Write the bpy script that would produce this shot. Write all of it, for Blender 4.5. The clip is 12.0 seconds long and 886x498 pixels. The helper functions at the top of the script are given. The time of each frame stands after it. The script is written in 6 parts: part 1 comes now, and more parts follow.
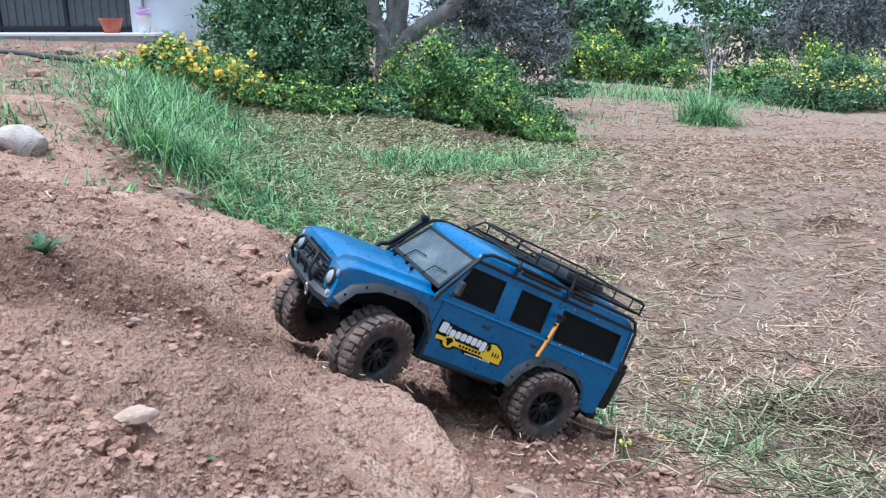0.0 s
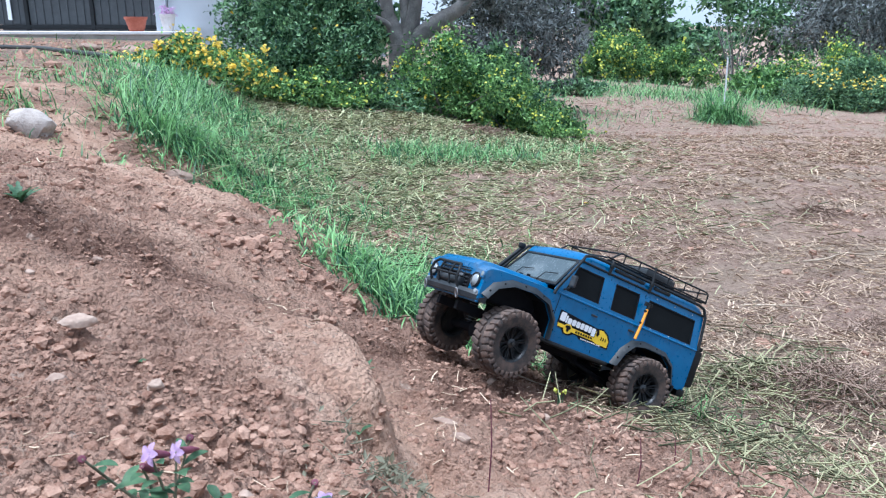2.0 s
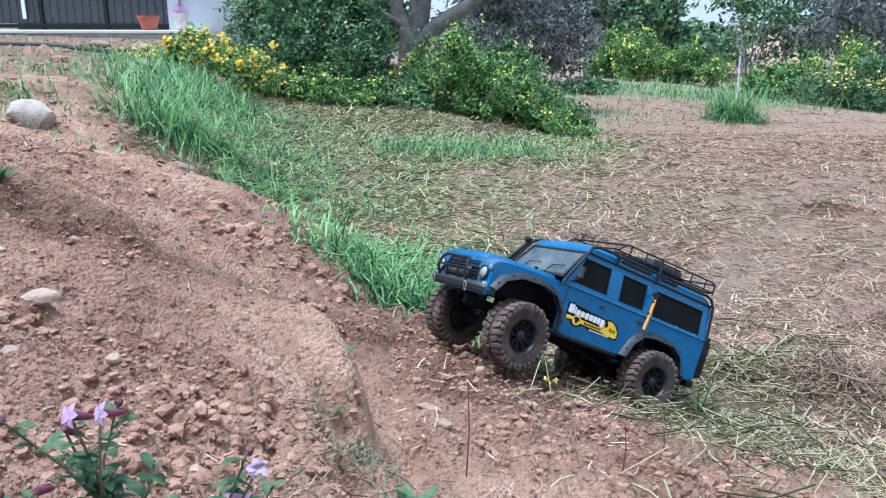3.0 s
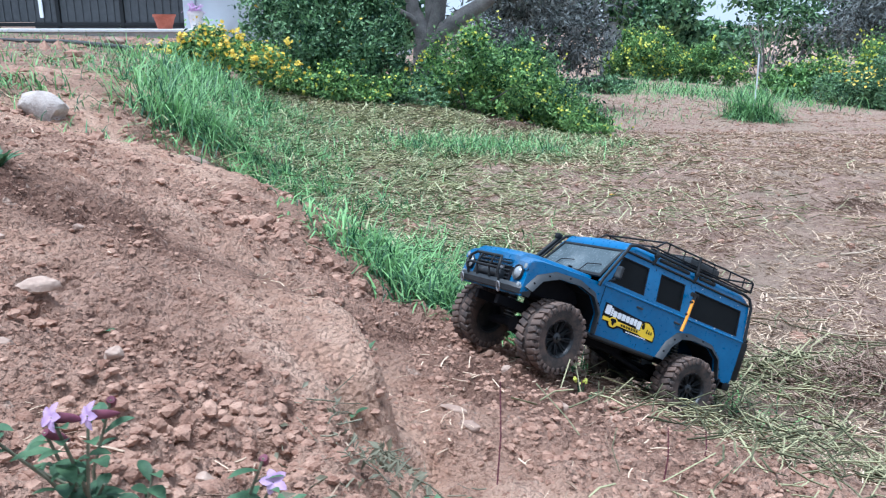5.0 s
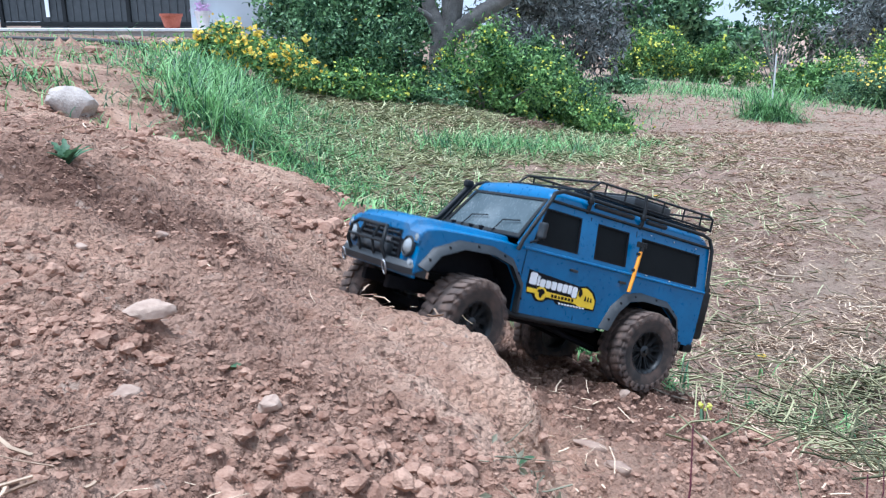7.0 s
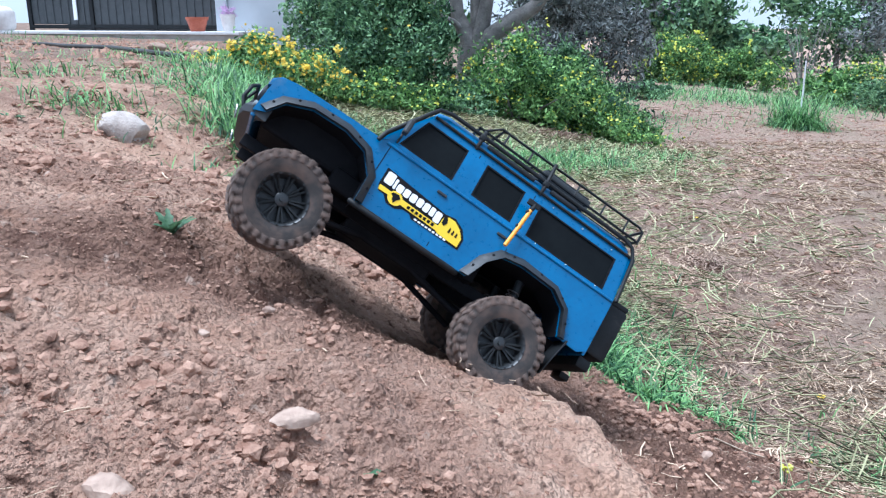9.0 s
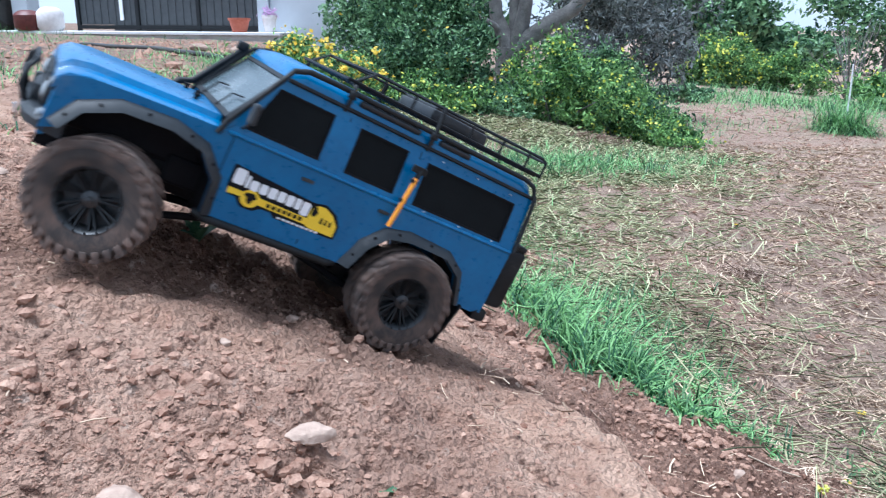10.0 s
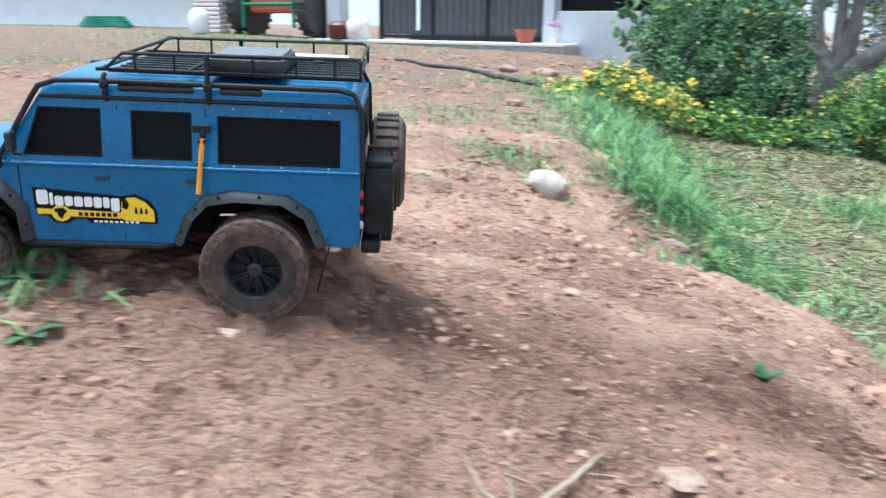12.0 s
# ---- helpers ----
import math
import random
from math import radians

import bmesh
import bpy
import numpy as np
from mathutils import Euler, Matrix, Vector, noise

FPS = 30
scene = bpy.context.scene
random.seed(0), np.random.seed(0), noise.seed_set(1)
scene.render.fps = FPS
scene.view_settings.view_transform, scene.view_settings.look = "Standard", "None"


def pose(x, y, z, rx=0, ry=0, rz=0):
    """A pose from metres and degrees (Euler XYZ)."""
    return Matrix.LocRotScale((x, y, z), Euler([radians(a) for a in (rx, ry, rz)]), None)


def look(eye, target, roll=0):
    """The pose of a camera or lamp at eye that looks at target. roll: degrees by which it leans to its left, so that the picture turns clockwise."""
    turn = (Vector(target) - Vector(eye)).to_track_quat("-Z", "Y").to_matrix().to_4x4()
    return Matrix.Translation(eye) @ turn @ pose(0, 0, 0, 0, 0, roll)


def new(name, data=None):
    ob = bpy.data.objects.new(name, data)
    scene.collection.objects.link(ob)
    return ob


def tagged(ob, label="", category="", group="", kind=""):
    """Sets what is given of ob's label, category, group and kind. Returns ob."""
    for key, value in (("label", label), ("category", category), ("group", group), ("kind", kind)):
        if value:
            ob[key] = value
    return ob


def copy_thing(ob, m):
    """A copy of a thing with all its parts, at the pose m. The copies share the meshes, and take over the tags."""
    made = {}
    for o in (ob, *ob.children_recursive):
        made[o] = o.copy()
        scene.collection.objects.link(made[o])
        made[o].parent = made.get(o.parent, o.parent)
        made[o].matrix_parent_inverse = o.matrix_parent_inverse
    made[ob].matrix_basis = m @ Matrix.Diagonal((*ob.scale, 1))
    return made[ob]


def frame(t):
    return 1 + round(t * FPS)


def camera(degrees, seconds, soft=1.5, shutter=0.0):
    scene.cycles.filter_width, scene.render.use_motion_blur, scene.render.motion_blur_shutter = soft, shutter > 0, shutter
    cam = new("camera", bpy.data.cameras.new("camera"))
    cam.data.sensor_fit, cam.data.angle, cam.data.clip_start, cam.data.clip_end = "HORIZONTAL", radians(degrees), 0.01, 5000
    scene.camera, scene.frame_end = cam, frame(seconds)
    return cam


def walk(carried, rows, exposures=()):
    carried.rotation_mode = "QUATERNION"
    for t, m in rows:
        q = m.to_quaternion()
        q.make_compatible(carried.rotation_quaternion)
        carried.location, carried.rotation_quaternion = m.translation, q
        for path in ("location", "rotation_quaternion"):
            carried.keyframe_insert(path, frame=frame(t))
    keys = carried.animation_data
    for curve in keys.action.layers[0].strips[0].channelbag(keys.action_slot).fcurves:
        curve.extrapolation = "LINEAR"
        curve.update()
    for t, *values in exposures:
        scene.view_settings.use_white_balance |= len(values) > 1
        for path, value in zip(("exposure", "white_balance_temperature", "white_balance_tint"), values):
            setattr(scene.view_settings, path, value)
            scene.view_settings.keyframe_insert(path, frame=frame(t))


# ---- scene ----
cam = camera(58.8, 12.0, 1.2, 0.4)
METRES, EYE, TILT, LEAN, TURN = 1.22, 0.85, -16.0, 0.0, 0.0
ROWS = [
    (0.0, 0.0, 0.0, 0.0, 0.0, 0.0, -0.0),
    (0.5, 0.0345, -0.0398, -0.0107, 0.31, 0.01, -0.11),
    (1.0, 0.082, -0.0653, -0.0241, 0.71, 0.01, -0.24),
    (1.5, 0.0989, -0.0857, -0.0393, 1.17, 0.01, -0.39),
    (2.0, 0.1063, -0.0893, -0.0558, 1.63, 0.02, -0.53),
    (2.5, 0.1311, -0.0807, -0.0662, 2.09, 0.02, -0.66),
    (4.5, 0.145, -0.0267, -0.0911, 3.34, 0.0, -1.0),
    (5.0, 0.1217, -0.0118, -0.0867, 3.46, 0.0, -1.04),
    (5.5, 0.093, 0.0024, -0.0999, 3.54, 0.01, -1.07),
    (6.0, 0.0509, 0.0282, -0.0961, 3.57, 0.02, -1.07),
    (6.5, 0.0156, 0.0832, -0.0852, 3.6, 0.03, -1.09),
    (8.5, -0.0765, 0.0975, -0.0357, 4.22, 0.05, -1.38),
    (9.0, -0.0903, 0.0878, -0.0121, 4.92, 0.05, -1.65),
    (9.5, -0.0867, 0.0916, -0.0026, 6.09, 0.04, -2.04),
    (10.0, -0.0819, 0.0985, -0.003, 7.56, 0.02, -2.53),
    (10.5, -0.1238, 0.0757, 0.0144, 9.61, -0.04, -3.15),
    (11.0, -0.1912, 0.0152, 0.0555, 12.5, -0.22, -4.06),
    (11.5, -0.2698, -0.0523, 0.0985, 17.68, -0.6, -5.57),
    (12.0, -0.3807, -0.1344, 0.1154, 25.51, -1.42, -7.79),
]
walk(cam, [(t, pose(0, 0, EYE, TILT, LEAN, TURN) @ pose(METRES * x, METRES * y, METRES * z, 90 + pitch, roll, yaw)) for t, x, y, z, yaw, pitch, roll in ROWS],
     exposures=[(0.0, 0.52, 5330, 8), (9.0, 0.59, 5280, 8), (10.5, 0.68, 5330, 7), (12.0, 0.84, 5600, 2)])

# ---- light ----
world = bpy.data.worlds.new("overcast_sky")
scene.world = world
world.use_nodes = True
wn = world.node_tree.nodes
sky = wn.new("ShaderNodeTexSky")
sky.sky_type, sky.sun_disc = "NISHITA", False
sky.sun_elevation, sky.sun_rotation = radians(77), radians(250)
sky.air_density, sky.dust_density, sky.ozone_density = 1.0, 1.0, 1.0
hsv = wn.new("ShaderNodeHueSaturation")
hsv.inputs["Saturation"].default_value = 0.3
world.node_tree.links.new(sky.outputs[0], hsv.inputs["Color"])
cover = wn.new("ShaderNodeMix")
cover.data_type = "RGBA"
cover.inputs[0].default_value = 0.75
cover.inputs[7].default_value = (7.9, 8.8, 9.9, 1)
world.node_tree.links.new(hsv.outputs[0], cover.inputs[6])
world.node_tree.links.new(cover.outputs[2], wn["Background"].inputs[0])
wn["Background"].inputs[1].default_value = 0.082
sun = new("sun", bpy.data.lights.new("sun", "SUN"))
sun.data.energy, sun.data.angle, sun.data.color = 4.1, radians(26), (1.0, 0.98, 0.96)
sun.matrix_world = look((-1.6, 0.9, 7.5), (0, 1.5, 0))


# ---- materials ----
def node(nt, kind, **inputs):
    n = nt.nodes.new(kind)
    for k, v in inputs.items():
        n.inputs[k.replace("_", " ")].default_value = v
    return n


def mat(name, dark, light, rough=0.8, scale=20.0, fine=150.0, bump=0.0, metal=0.0, dust=None, dust_amount=0.0, coat=0.0, rnd=0.0, spec=0.5, through_light=0.0):
    """A surface with two scales of noise between two colours, optional dust, gloss variation and bump."""
    m = bpy.data.materials.new(name)
    m.use_nodes = True
    nt = m.node_tree
    L = nt.links.new
    b = nt.nodes["Principled BSDF"]
    tc = node(nt, "ShaderNodeTexCoord")
    n1 = node(nt, "ShaderNodeTexNoise", Scale=scale, Detail=4.0, Roughness=0.6)
    n2 = node(nt, "ShaderNodeTexNoise", Scale=fine, Detail=3.0, Roughness=0.6)
    L(tc.outputs["Object"], n1.inputs["Vector"])
    L(tc.outputs["Object"], n2.inputs["Vector"])
    add = node(nt, "ShaderNodeMath")
    add.operation = "MULTIPLY_ADD"
    L(n2.outputs[0], add.inputs[0])
    add.inputs[1].default_value = 0.45
    L(n1.outputs[0], add.inputs[2])
    fac = add.outputs[0]
    if rnd:
        geo = node(nt, "ShaderNodeNewGeometry")
        r = node(nt, "ShaderNodeMath")
        r.operation = "MULTIPLY_ADD"
        L(geo.outputs["Random Per Island"], r.inputs[0])
        r.inputs[1].default_value = rnd
        L(fac, r.inputs[2])
        r2 = node(nt, "ShaderNodeMath")
        r2.operation = "SUBTRACT"
        L(r.outputs[0], r2.inputs[0])
        r2.inputs[1].default_value = rnd / 2
        fac = r2.outputs[0]
    ramp = node(nt, "ShaderNodeMapRange", From_Min=0.45, From_Max=1.0)
    L(fac, ramp.inputs[0])
    mix = node(nt, "ShaderNodeMix")
    mix.data_type = "RGBA"
    mix.inputs[6].default_value, mix.inputs[7].default_value = (*dark, 1), (*light, 1)
    L(ramp.outputs[0], mix.inputs[0])
    col = mix.outputs[2]
    if dust:
        n3 = node(nt, "ShaderNodeTexNoise", Scale=scale * 0.6, Detail=6.0, Roughness=0.7)
        L(tc.outputs["Object"], n3.inputs["Vector"])
        mr = node(nt, "ShaderNodeMapRange", From_Min=0.62 - dust_amount * 0.5, From_Max=0.95 - dust_amount * 0.4)
        L(n3.outputs[0], mr.inputs[0])
        md = node(nt, "ShaderNodeMix")
        md.data_type = "RGBA"
        md.inputs[7].default_value = (*dust, 1)
        L(mr.outputs[0], md.inputs[0])
        L(col, md.inputs[6])
        col = md.outputs[2]
    L(col, b.inputs["Base Color"])
    rr = node(nt, "ShaderNodeMapRange", To_Min=max(rough - 0.1, 0.02), To_Max=min(rough + 0.1, 1))
    L(n2.outputs[0], rr.inputs[0])
    L(rr.outputs[0], b.inputs["Roughness"])
    b.inputs["Metallic"].default_value = metal
    b.inputs["Coat Weight"].default_value = coat
    b.inputs["Specular IOR Level"].default_value = spec
    if through_light:
        b.inputs["Subsurface Weight"].default_value = 0.0
        b.inputs["Transmission Weight"].default_value = 0.0
        tr = node(nt, "ShaderNodeBsdfTranslucent")
        L(col, tr.inputs[0])
        ms = node(nt, "ShaderNodeMixShader")
        ms.inputs[0].default_value = through_light
        L(b.outputs[0], ms.inputs[1])
        L(tr.outputs[0], ms.inputs[2])
        L(ms.outputs[0], nt.nodes["Material Output"].inputs[0])
    if bump:
        bp = node(nt, "ShaderNodeBump", Strength=1.0, Distance=bump)
        L(add.outputs[0], bp.inputs["Height"])
        L(bp.outputs[0], b.inputs["Normal"])
    return m


M_STONE = mat("pale_stone", (0.22, 0.142, 0.106), (0.50, 0.370, 0.290), 0.9, 18, 120, 0.004, rnd=0.3)
M_CLOD = mat("soil_clods", (0.185, 0.094, 0.064), (0.49, 0.315, 0.230), 0.97, 60, 420, 0.004, rnd=0.22, spec=0.15)
M_ROCK = mat("grey_boulder", (0.27, 0.225, 0.195), (0.55, 0.48, 0.43), 0.9, 25, 150, 0.006)
M_STRAW = mat("dry_straw", (0.20, 0.128, 0.082), (0.66, 0.500, 0.355), 0.8, 8, 90, rnd=0.8)
M_HAY = mat("half_dry_cut_grass", (0.062, 0.066, 0.028), (0.42, 0.40, 0.225), 0.8, 8, 90, rnd=1.0, through_light=0.15)
M_GRASS = mat("fresh_grass", (0.018, 0.085, 0.030), (0.29, 0.53, 0.20), 0.55, 5, 60, rnd=0.9, through_light=0.3)
M_LEAF = mat("bush_leaves", (0.017, 0.066, 0.034), (0.26, 0.44, 0.21), 0.55, 4, 40, rnd=0.7, through_light=0.25)
M_LEAF_LIGHT = mat("light_leaves", (0.020, 0.082, 0.026), (0.29, 0.50, 0.16), 0.6, 4, 40, rnd=0.7, through_light=0.3)
M_OLIVE = mat("olive_leaves", (0.038, 0.048, 0.046), (0.26, 0.285, 0.275), 0.6, 4, 40, rnd=0.8, through_light=0.15)
M_FLOWER = mat("yellow_petals", (0.72, 0.46, 0.02), (0.92, 0.76, 0.16), 0.6, 5, 50, rnd=0.6, through_light=0.25)
M_MUSTARD = mat("lemon_petals", (0.62, 0.62, 0.05), (0.80, 0.80, 0.18), 0.6, 5, 50, rnd=0.6, through_light=0.25)
M_SHEATH = mat("grey_green_stems", (0.09, 0.085, 0.05), (0.29, 0.28, 0.19), 0.7, 30, 250, rnd=0.4, through_light=0.2)
M_PINK = mat("lilac_petals", (0.46, 0.27, 0.50), (0.72, 0.52, 0.75), 0.6, 60, 400, through_light=0.3)
M_CALYX = mat("purple_calyx", (0.10, 0.02, 0.04), (0.22, 0.06, 0.09), 0.6, 60, 400)
M_WEED = mat("weed_leaves", (0.030, 0.085, 0.040), (0.15, 0.27, 0.13), 0.6, 30, 250, rnd=0.4, through_light=0.3)
M_BARK = mat("grey_bark", (0.10, 0.092, 0.088), (0.30, 0.28, 0.265), 0.95, 9, 60, 0.01)
M_TWIG = mat("pale_dead_wood", (0.25, 0.18, 0.12), (0.52, 0.43, 0.33), 0.9, 30, 200, 0.001, rnd=0.5)
M_WALL = mat("white_render", (0.43, 0.47, 0.51), (0.53, 0.57, 0.61), 0.9, 1.2, 60, 0.002)
M_SLAB = mat("grey_concrete", (0.30, 0.28, 0.26), (0.55, 0.53, 0.50), 0.9, 3, 60, 0.004)
M_PAVING = mat("white_terrace_tiles", (0.66, 0.66, 0.66), (0.82, 0.82, 0.82), 0.5, 3, 60)
M_GATE = mat("dark_grey_sheet_metal", (0.045, 0.05, 0.055), (0.075, 0.08, 0.085), 0.5, 6, 60, spec=0.3)
M_TERRACOTTA = mat("terracotta", (0.36, 0.09, 0.05), (0.50, 0.16, 0.10), 0.8, 20, 90)
M_POTWHITE = mat("pale_pot", (0.60, 0.56, 0.54), (0.76, 0.72, 0.70), 0.7, 12, 80)
M_BLUE = mat("blue_paint", (0.003, 0.090, 0.220), (0.008, 0.148, 0.345), 0.30, 14, 120, dust=(0.18, 0.20, 0.22), dust_amount=0.06, coat=0.08, spec=0.4)
M_BLACK = mat("black_plastic", (0.008, 0.009, 0.010), (0.020, 0.022, 0.024), 0.5, 40, 300, dust=(0.09, 0.08, 0.075), dust_amount=0.04, spec=0.22)
M_TRIM = mat("grey_flare_plastic", (0.010, 0.013, 0.016), (0.026, 0.031, 0.036), 0.55, 40, 300, dust=(0.13, 0.125, 0.12), dust_amount=0.12)
M_WINDOW = mat("smoked_window", (0.004, 0.005, 0.006), (0.008, 0.010, 0.011), 0.5, 20, 200, spec=0.08)
M_SCREEN = mat("dusty_windscreen", (0.04, 0.06, 0.068), (0.08, 0.105, 0.115), 0.25, 20, 200, dust=(0.20, 0.225, 0.23), dust_amount=0.3)
M_RUBBER = mat("dusty_rubber", (0.018, 0.016, 0.015), (0.05, 0.042, 0.038), 0.85, 60, 300, dust=(0.15, 0.096, 0.072), dust_amount=0.42)
M_TREAD = mat("dusty_tread", (0.038, 0.030, 0.027), (0.085, 0.066, 0.058), 0.9, 60, 300, dust=(0.22, 0.145, 0.110), dust_amount=0.48)
M_SPOKE = mat("grey_spoke_plastic", (0.006, 0.007, 0.008), (0.016, 0.018, 0.020), 0.6, 60, 300, spec=0.25)
M_RIM = mat("black_rim", (0.010, 0.011, 0.012), (0.032, 0.035, 0.038), 0.4, 60, 300, dust=(0.10, 0.08, 0.07), dust_amount=0.1)
M_STEEL = mat("worn_steel", (0.25, 0.25, 0.26), (0.5, 0.5, 0.5), 0.4, 60, 300, metal=0.9)
M_ORANGE = mat("orange_handle", (0.75, 0.26, 0.01), (0.9, 0.38, 0.03), 0.45, 60, 300)
M_YELLOW = mat("yellow_sticker", (0.80, 0.52, 0.01), (0.88, 0.62, 0.03), 0.5, 60, 300)
M_WHITE = mat("white_sticker", (0.72, 0.74, 0.76), (0.85, 0.86, 0.88), 0.5, 60, 300)
M_INK = mat("black_ink", (0.006, 0.006, 0.008), (0.012, 0.012, 0.014), 0.7, 60, 300, spec=0.12)
M_LAMP = mat("lamp_lens", (0.55, 0.57, 0.58), (0.75, 0.77, 0.78), 0.12, 40, 200)
M_HEADLAMP = mat("headlamp_lens", (0.20, 0.22, 0.23), (0.34, 0.36, 0.37), 0.15, 40, 200)
M_LID = mat("glossy_black_lid", (0.012, 0.013, 0.014), (0.03, 0.032, 0.034), 0.18, 40, 200)
M_RED = mat("red_plastic", (0.5, 0.02, 0.015), (0.6, 0.04, 0.03), 0.4, 40, 200)
M_GREENMETAL = mat("green_painted_steel", (0.01, 0.16, 0.09), (0.02, 0.25, 0.15), 0.45, 10, 80)
M_LITTER = mat("dark_plant_litter", (0.15, 0.095, 0.068), (0.40, 0.285, 0.215), 0.9, 8, 90, rnd=0.8)
M_DARKRED = mat("dark_red_glaze", (0.075, 0.016, 0.014), (0.15, 0.035, 0.030), 0.5, 12, 80)
# the same cut grass as M_HAY in lighter colours, for the far swathes
M_MOWN = mat("pale_mown_grass", (0.10, 0.115, 0.045), (0.60, 0.60, 0.35), 0.8, 8, 90, rnd=1.0, through_light=0.15)
M_HOSE = mat("black_hose", (0.02, 0.02, 0.02), (0.06, 0.055, 0.05), 0.6, 10, 80)


def ground_material():
    m = bpy.data.materials.new("soil_and_stubble")
    m.use_nodes = True
    nt = m.node_tree
    L = nt.links.new
    b = nt.nodes["Principled BSDF"]
    tc = node(nt, "ShaderNodeTexCoord")
    big = node(nt, "ShaderNodeTexNoise", Scale=1.7, Detail=5.0, Roughness=0.6)
    mid = node(nt, "ShaderNodeTexNoise", Scale=14.0, Detail=6.0, Roughness=0.65)
    fine = node(nt, "ShaderNodeTexNoise", Scale=140.0, Detail=4.0, Roughness=0.7)
    vor = node(nt, "ShaderNodeTexVoronoi", Scale=150.0)
    for n in (big, mid, fine, vor):
        L(tc.outputs["Object"], n.inputs["Vector"])

    def mixed(f, a, c):
        x = node(nt, "ShaderNodeMix")
        x.data_type = "RGBA"
        for i, v in ((0, f), (6, a), (7, c)):
            if isinstance(v, tuple):
                x.inputs[i].default_value = (*v, 1)
            else:
                L(v, x.inputs[i])
        return x.outputs[2]

    def span(v, lo, hi):
        r = node(nt, "ShaderNodeMapRange", From_Min=lo, From_Max=hi)
        L(v, r.inputs[0])
        return r.outputs[0]
    soil = mixed(span(mid.outputs[0], 0.3, 0.7), (0.23, 0.118, 0.080), (0.60, 0.392, 0.290))
    soil = mixed(span(fine.outputs[0], 0.35, 0.75), soil, (0.44, 0.278, 0.203))
    lump = node(nt, "ShaderNodeAttribute")
    lump.attribute_name = "packed"
    soil = mixed(lump.outputs["Fac"], soil, mixed(span(mid.outputs[0], 0.3, 0.7), (0.46, 0.258, 0.172), (0.77, 0.525, 0.385)))
    dry = mixed(span(mid.outputs[0], 0.3, 0.72), (0.22, 0.132, 0.095), (0.52, 0.370, 0.290))
    dry = mixed(span(fine.outputs[0], 0.45, 0.8), dry, (0.50, 0.370, 0.290))
    dry = mixed(span(big.outputs[0], 0.48, 0.68), dry, (0.37, 0.295, 0.215))
    mid2 = node(nt, "ShaderNodeTexNoise", Scale=5.0, Detail=6.0, Roughness=0.7)
    L(tc.outputs["Object"], mid2.inputs["Vector"])
    dry = mixed(span(mid2.outputs[0], 0.55, 0.76), dry, (0.20, 0.135, 0.10))
    att = node(nt, "ShaderNodeAttribute")
    att.attribute_name = "dry"
    veg = node(nt, "ShaderNodeAttribute")
    veg.attribute_name = "green"
    col = mixed(att.outputs["Fac"], soil, dry)
    dug = node(nt, "ShaderNodeAttribute")
    dug.attribute_name = "dug"
    patch = node(nt, "ShaderNodeMath")
    patch.operation = "MULTIPLY"
    L(dug.outputs["Fac"], patch.inputs[0])
    L(span(mid.outputs[0], 0.25, 0.6), patch.inputs[1])
    col = mixed(patch.outputs[0], col, (0.150, 0.078, 0.055))
    spots = node(nt, "ShaderNodeTexNoise", Scale=55.0, Detail=3.0, Roughness=0.6)
    L(tc.outputs["Object"], spots.inputs["Vector"])
    col = mixed(span(spots.outputs[0], 0.57, 0.70), col, (0.13, 0.070, 0.050))
    col = mixed(span(spots.outputs[0], 0.38, 0.28), col, (0.50, 0.36, 0.28))
    garden = node(nt, "ShaderNodeAttribute")
    garden.attribute_name = "garden"
    far_soil = mixed(span(mid2.outputs[0], 0.35, 0.65), (0.125, 0.085, 0.062), (0.31, 0.222, 0.170))
    col = mixed(garden.outputs["Fac"], col, far_soil)
    col = mixed(veg.outputs["Fac"], col, (0.15, 0.125, 0.070))
    L(col, b.inputs["Base Color"])
    b.inputs["Roughness"].default_value = 0.97
    b.inputs["Specular IOR Level"].default_value = 0.2
    h = node(nt, "ShaderNodeMath")
    h.operation = "MULTIPLY_ADD"
    L(vor.outputs["Distance"], h.inputs[0])
    h.inputs[1].default_value = -0.45
    L(fine.outputs[0], h.inputs[2])
    bp = node(nt, "ShaderNodeBump", Strength=1.0, Distance=0.020)
    L(h.outputs[0], bp.inputs["Height"])
    L(bp.outputs[0], b.inputs["Normal"])
    return m


M_GROUND = ground_material()


# ---- mesh helpers ----
def part(name, bm, material, parent=None, label="", smooth=None):
    me = bpy.data.meshes.new(name)
    bmesh.ops.recalc_face_normals(bm, faces=bm.faces)
    if smooth is not None:
        for f in bm.faces:
            f.smooth = True
        for e in bm.edges:
            e.smooth = not (len(e.link_faces) == 2 and e.calc_face_angle(0) > radians(smooth))
    bm.to_mesh(me)
    bm.free()
    me.materials.append(material)
    ob = new(name, me)
    ob.parent = parent
    if label:
        ob["label"] = label
    return ob


def thing(name, m, label, category, group="", kind=""):
    ob = new(name)
    ob.empty_display_size = 0.05
    ob.matrix_basis = m
    return tagged(ob, label, category, group, kind)


def box(bm, x, y, z, sx, sy, sz, bevel=0.0, m=None):
    """A box round (x, y, z) with bevelled edges."""
    r = bmesh.ops.create_cube(bm, size=1)
    vs = r["verts"]
    for v in vs:
        v.co = Vector((v.co.x * sx, v.co.y * sy, v.co.z * sz))
    if bevel:
        es = list({e for v in vs for e in v.link_edges})
        vs = bmesh.ops.bevel(bm, geom=es, offset=bevel, segments=2, profile=0.5, affect="EDGES")["verts"]
        vs = list({v for f in {f for v in vs for f in v.link_faces} for v in f.verts} | set(vs))
    for v in vs:
        if m:
            v.co = m @ v.co
        v.co += Vector((x, y, z))
    return vs


